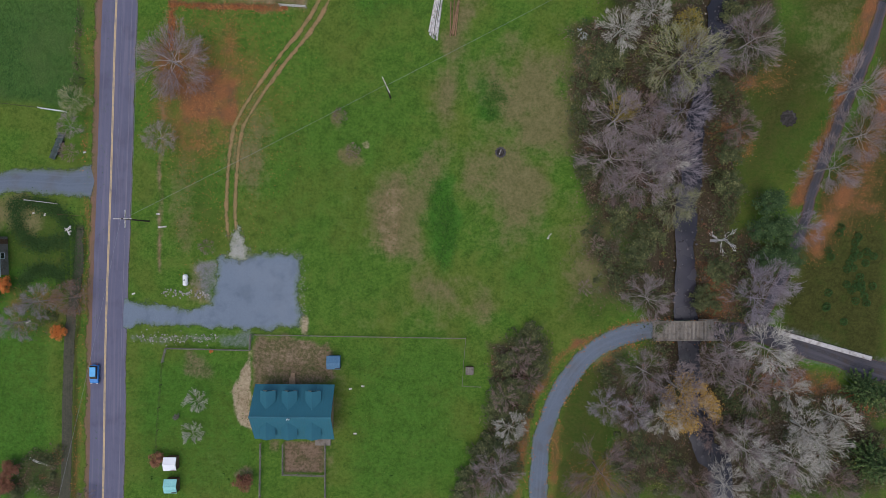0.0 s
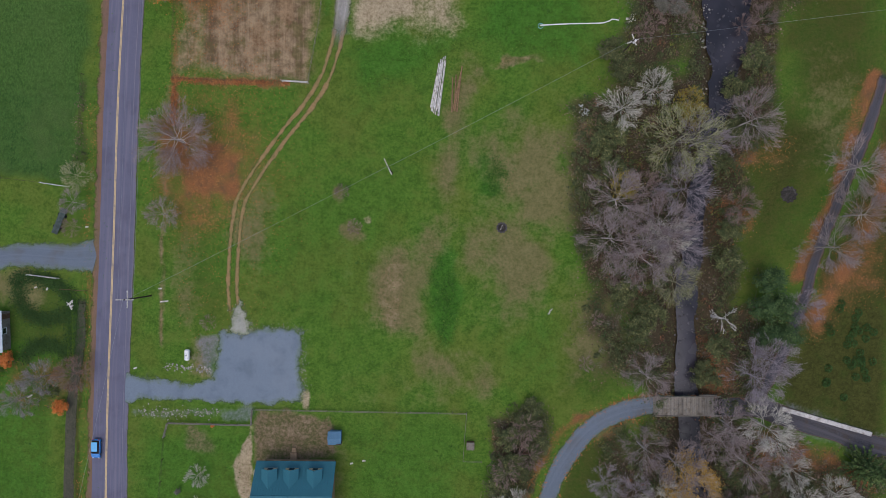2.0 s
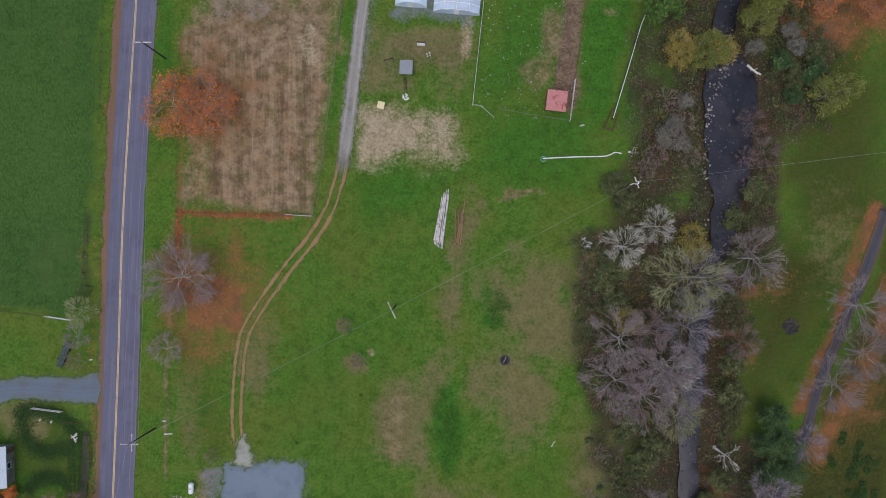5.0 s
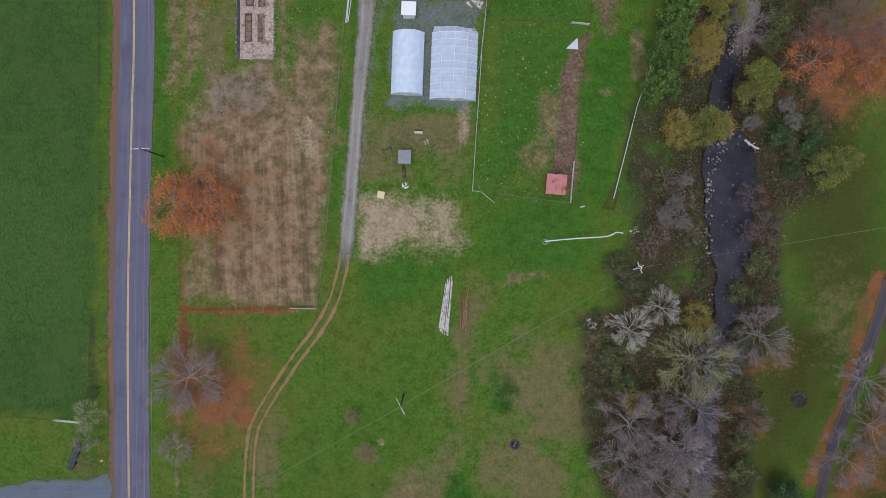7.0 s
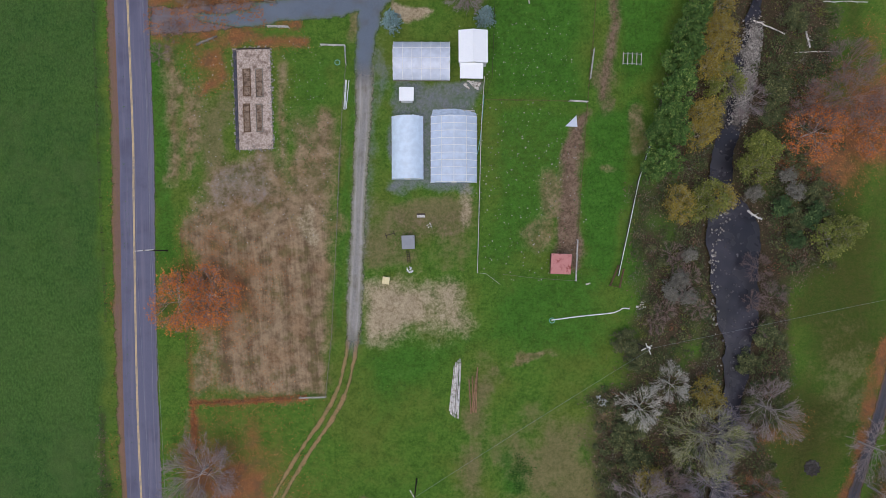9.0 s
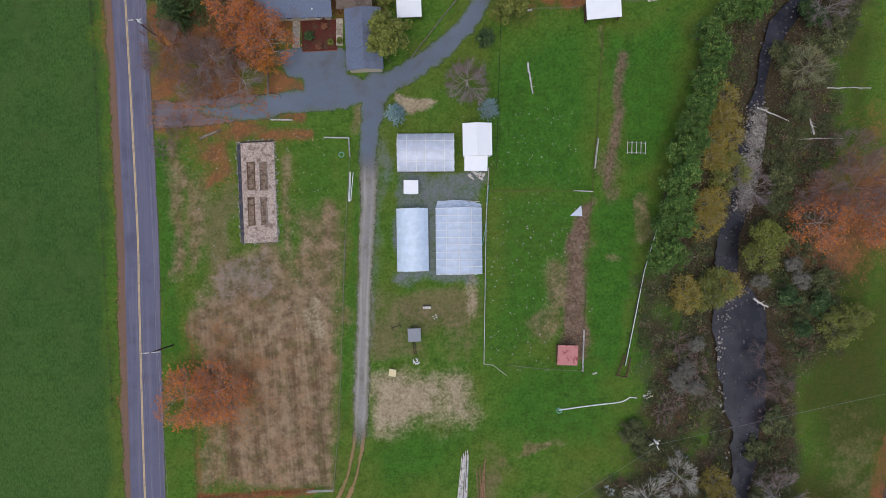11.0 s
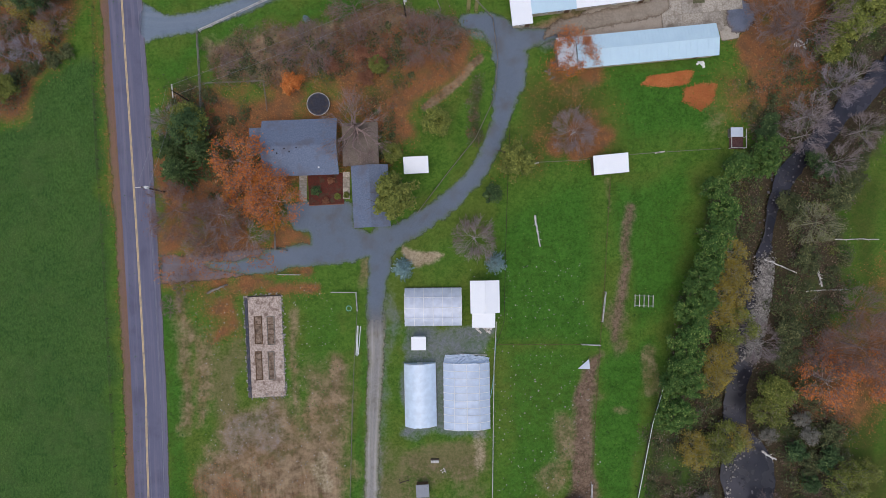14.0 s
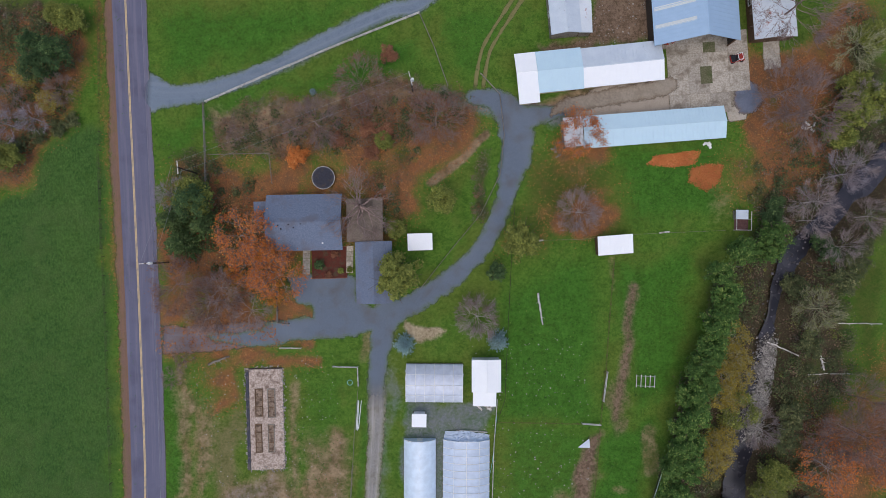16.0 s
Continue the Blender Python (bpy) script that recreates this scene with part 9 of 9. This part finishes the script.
horse = thing("sawhorse", -11.6, 77.5, 0, 12, "dark timber sawhorse standing on bare ground", "sawhorse")
part("beam", boxed(-1.0, 1.0, -0.07, 0.07, 0.7, 0.82, bevel=0.01), WOOD_DARK, horse)
for hx_, hy_ in itertools.product((-0.8, 0.8), (-1, 1)):
    part("leg", rod(bmesh.new(), (hx_, 0.05 * hy_, 0.72), (hx_ * 1.1, 0.55 * hy_, -0.08), 0.05), WOOD_DARK, horse)

crx, cry = (-13.1, 68.6)
crate = thing("crate", crx, cry, 0, -14, "cream painted wooden box on the ground", "box")
part("body", boxed(-0.6, 0.6, -0.6, 0.6, -0.05, 0.6, bevel=0.02), CREAM, crate)
part("lid", boxed(-0.7, 0.7, -0.7, 0.7, 0.6, 0.68, bevel=0.02), plain("cream_lid", (226, 210, 160), (236, 222, 178), None, 4.0, 1.0, 0.6), crate, "pale yellow lid")
trx, try_ = (-5.3, 80.6)
trough = thing("trough", trx, try_, 0, -4, "small pale feed trough on bare ground", "trough")
part("basin", boxed(-0.8, 0.8, -0.25, 0.25, -0.05, 0.35, bevel=0.03), WHITELOG, trough)
part("stand", boxed(-0.85, 0.85, 0.25, 0.55, -0.05, 0.2), WOOD_DARK, trough)
lad = (-8.4, 72.9)
ramp = thing("ramp", lad[0], lad[1], 0, 2, "little slatted ramp leading to the hutch", "ramp")
for s in (-0.25, 0.25):
    part("side_rail", boxed(s - 0.04, s + 0.04, -1.2, 1.2, 0.05, 0.2), WOOD_DARK, ramp)
for k in range(7):
    part("rung", boxed(-0.21, 0.21, -1.1 + 0.36 * k, -1.0 + 0.36 * k, 0.1, 0.16), WOOD_DARK, ramp)


def debris(spots, n, spread, material, label, seed, size=0.3, name="junk_heap"):
    """A little heap of boards and scraps; each scrap is a part."""
    rng = random.Random(seed)
    for x, y in spots:
        t = thing(name, x, y, 0, rng.uniform(0, 360), label, "heap", "heaps")
        for k in range(n):
            a, r = rng.uniform(0, 6.28), spread * math.sqrt(rng.random())
            l, w = size * rng.uniform(0.6, 2.0), size * rng.uniform(0.2, 0.6)
            bm = boxed(-l / 2, l / 2, -w / 2, w / 2, -0.06, 0.12, bevel=0.015)
            ob = part("scrap", bm, material, t)
            ob.matrix_basis = pose(r * math.cos(a), r * math.sin(a), 0.03 + 0.05 * (k % 3), rng.uniform(-12, 12), rng.uniform(-12, 12), rng.uniform(0, 360))


debris([(-8.4, 70.2)], 9, 0.6, WHITE, "small heap of white scraps", 3, 0.35)
debris([(-3.9, 78.5)], 7, 0.6, WHITELOG, "few pale scraps on the bare ground", 4, 0.3)
debris([(27.2, 41.9)], 14, 1.0, STEEL, "heap of grey metal scrap at the thicket", 5, 0.5)
debris([(36.2, 59.5)], 8, 0.9, WHITELOG, "heap of pale boards at the thicket", 6, 0.7)
debris([(6.6, 105.6)], 12, 1.3, WHITELOG, "heap of pale boards below the porch", 7, 0.8)
debris([(54.1, 153.4)], 5, 0.6, WHITE, "white wrapped bundle by the barn", 8, 0.9)
debris([(74.1, 155.7)], 8, 1.5, WHITELOG, "heap of pale boards under the tree", 9, 1.1)
tarp = thing("tarpaulin", 25.6, 96.6, 0, 0, "grey triangular tarpaulin sheet pitched by the fence", "tarpaulin")
bm = bmesh.new()
prism(bm, [(-1.3, -0.6, 0.06), (1.1, -0.9, 0.06), (0.9, 1.2, 0.75)], 0.03)
part("sheet", bm, ZINC_ROOF, tarp)
part("prop", rod(bmesh.new(), (0.9, 1.2, -0.1), (0.9, 1.2, 0.74), 0.04), WOOD_GREY, tarp)
debris([(33.1, 157.6), (24.4, 153.8)], 6, 1.0, WOOD_GREY, "heap of grey boards near the barn", 11, 0.7)
debris([(-73.0, 3.6)], 8, 0.9, WHITELOG, "small heap of pale brushwood", 12, 0.6)
debris([(47.1, 173.7), (48.8, 174.5)], 6, 0.7, REDPAINT, "red and pale tools at the barn door", 13, 0.4)
for (x, y), rot, l in (((-18.0, -27.2), 10, 0.6), ((-15.6, -26.7), -5, 0.6), ((-17.1, -35.9), 0, 0.6), ((20.1, 137.0), 0, 0.9), ((-69.7, 18.8), 5, 0.6), ((-54.6, 4.3), 5, 1.6), ((26.3, 64.8), 10, 0.9), ((-60.2, -8.7), 20, 0.6), ((-79.6, 7.0), 20, 0.5), ((-77.4, 6.7), 60, 0.6), ((-80.7, -14.2), 30, 1.0), ((-55.4, 6.8), 0, 0.6), ((44.4, 136.8), 3, 2.0)):
    tagged(part("board", boxed(-l / 2, l / 2, -0.14, 0.14, -0.1, 0.14, bevel=0.02), WHITELOG), "short pale board lying on the grass", "board", "boards").matrix_basis = pose(x, y, 0, 0, 0, rot)
(b0x, b0y), (b1x, b1y) = (-75.7, 17.7), (-73.9, 22.1)
panel = thing("trailer", (b0x + b1x) / 2, (b0y + b1y) / 2, 0, math.degrees(math.atan2(b1y - b0y, b1x - b0x)), "long dark green trailer deck in the grass", "trailer")
part("deck", boxed(-2.6, 2.6, -0.6, 0.6, 0.4, 0.55, bevel=0.03), plain("dark_green_board", (66, 78, 76), (88, 100, 96), (54, 62, 60), 4.0, 1.0), panel)
for s in (-1.2, 1.2):
    for sy in (-0.68, 0.68):
        part("wheel", rod(bmesh.new(), (s, sy - 0.07, 0.25), (s, sy + 0.07, 0.25), 0.3, sides=14), RUBBER, panel)
(s0x, s0y) = (-84.9, -1.4)
gable("roadside_cabin", s0x - 2.6, s0y, 92, 8.0, 6.4, 2.6, 3.8, ZINC_ROOF, WOOD_GREY, "grey roofed cabin near the road", "cabin", 0.3, 0.6, windows=1)
# scattered pale specks: stones and litter in the grass
stones("field_specks", [(x, y, ground_z(x, y)) for x, y in zip(np.random.default_rng(9).uniform(5, 27, 420), np.random.default_rng(10).uniform(66, 118, 420))], 0.13, STONE, 21, "pale specks scattered in the paddock grass")
stones("plot_specks", [(x, y, ground_z(x, y)) for x, y in zip(np.random.default_rng(11).uniform(-50, -22, 520), np.random.default_rng(12).uniform(78, 118, 520))], 0.11, STONE, 22, "pale stones scattered over the garden plot")
stones("barn_specks", [(x, y, ground_z(x, y)) for x, y in zip(np.random.default_rng(13).uniform(30, 44, 160), np.random.default_rng(14).uniform(174, 188, 160))], 0.14, STONE, 23, "pale rubble scattered behind the barn")
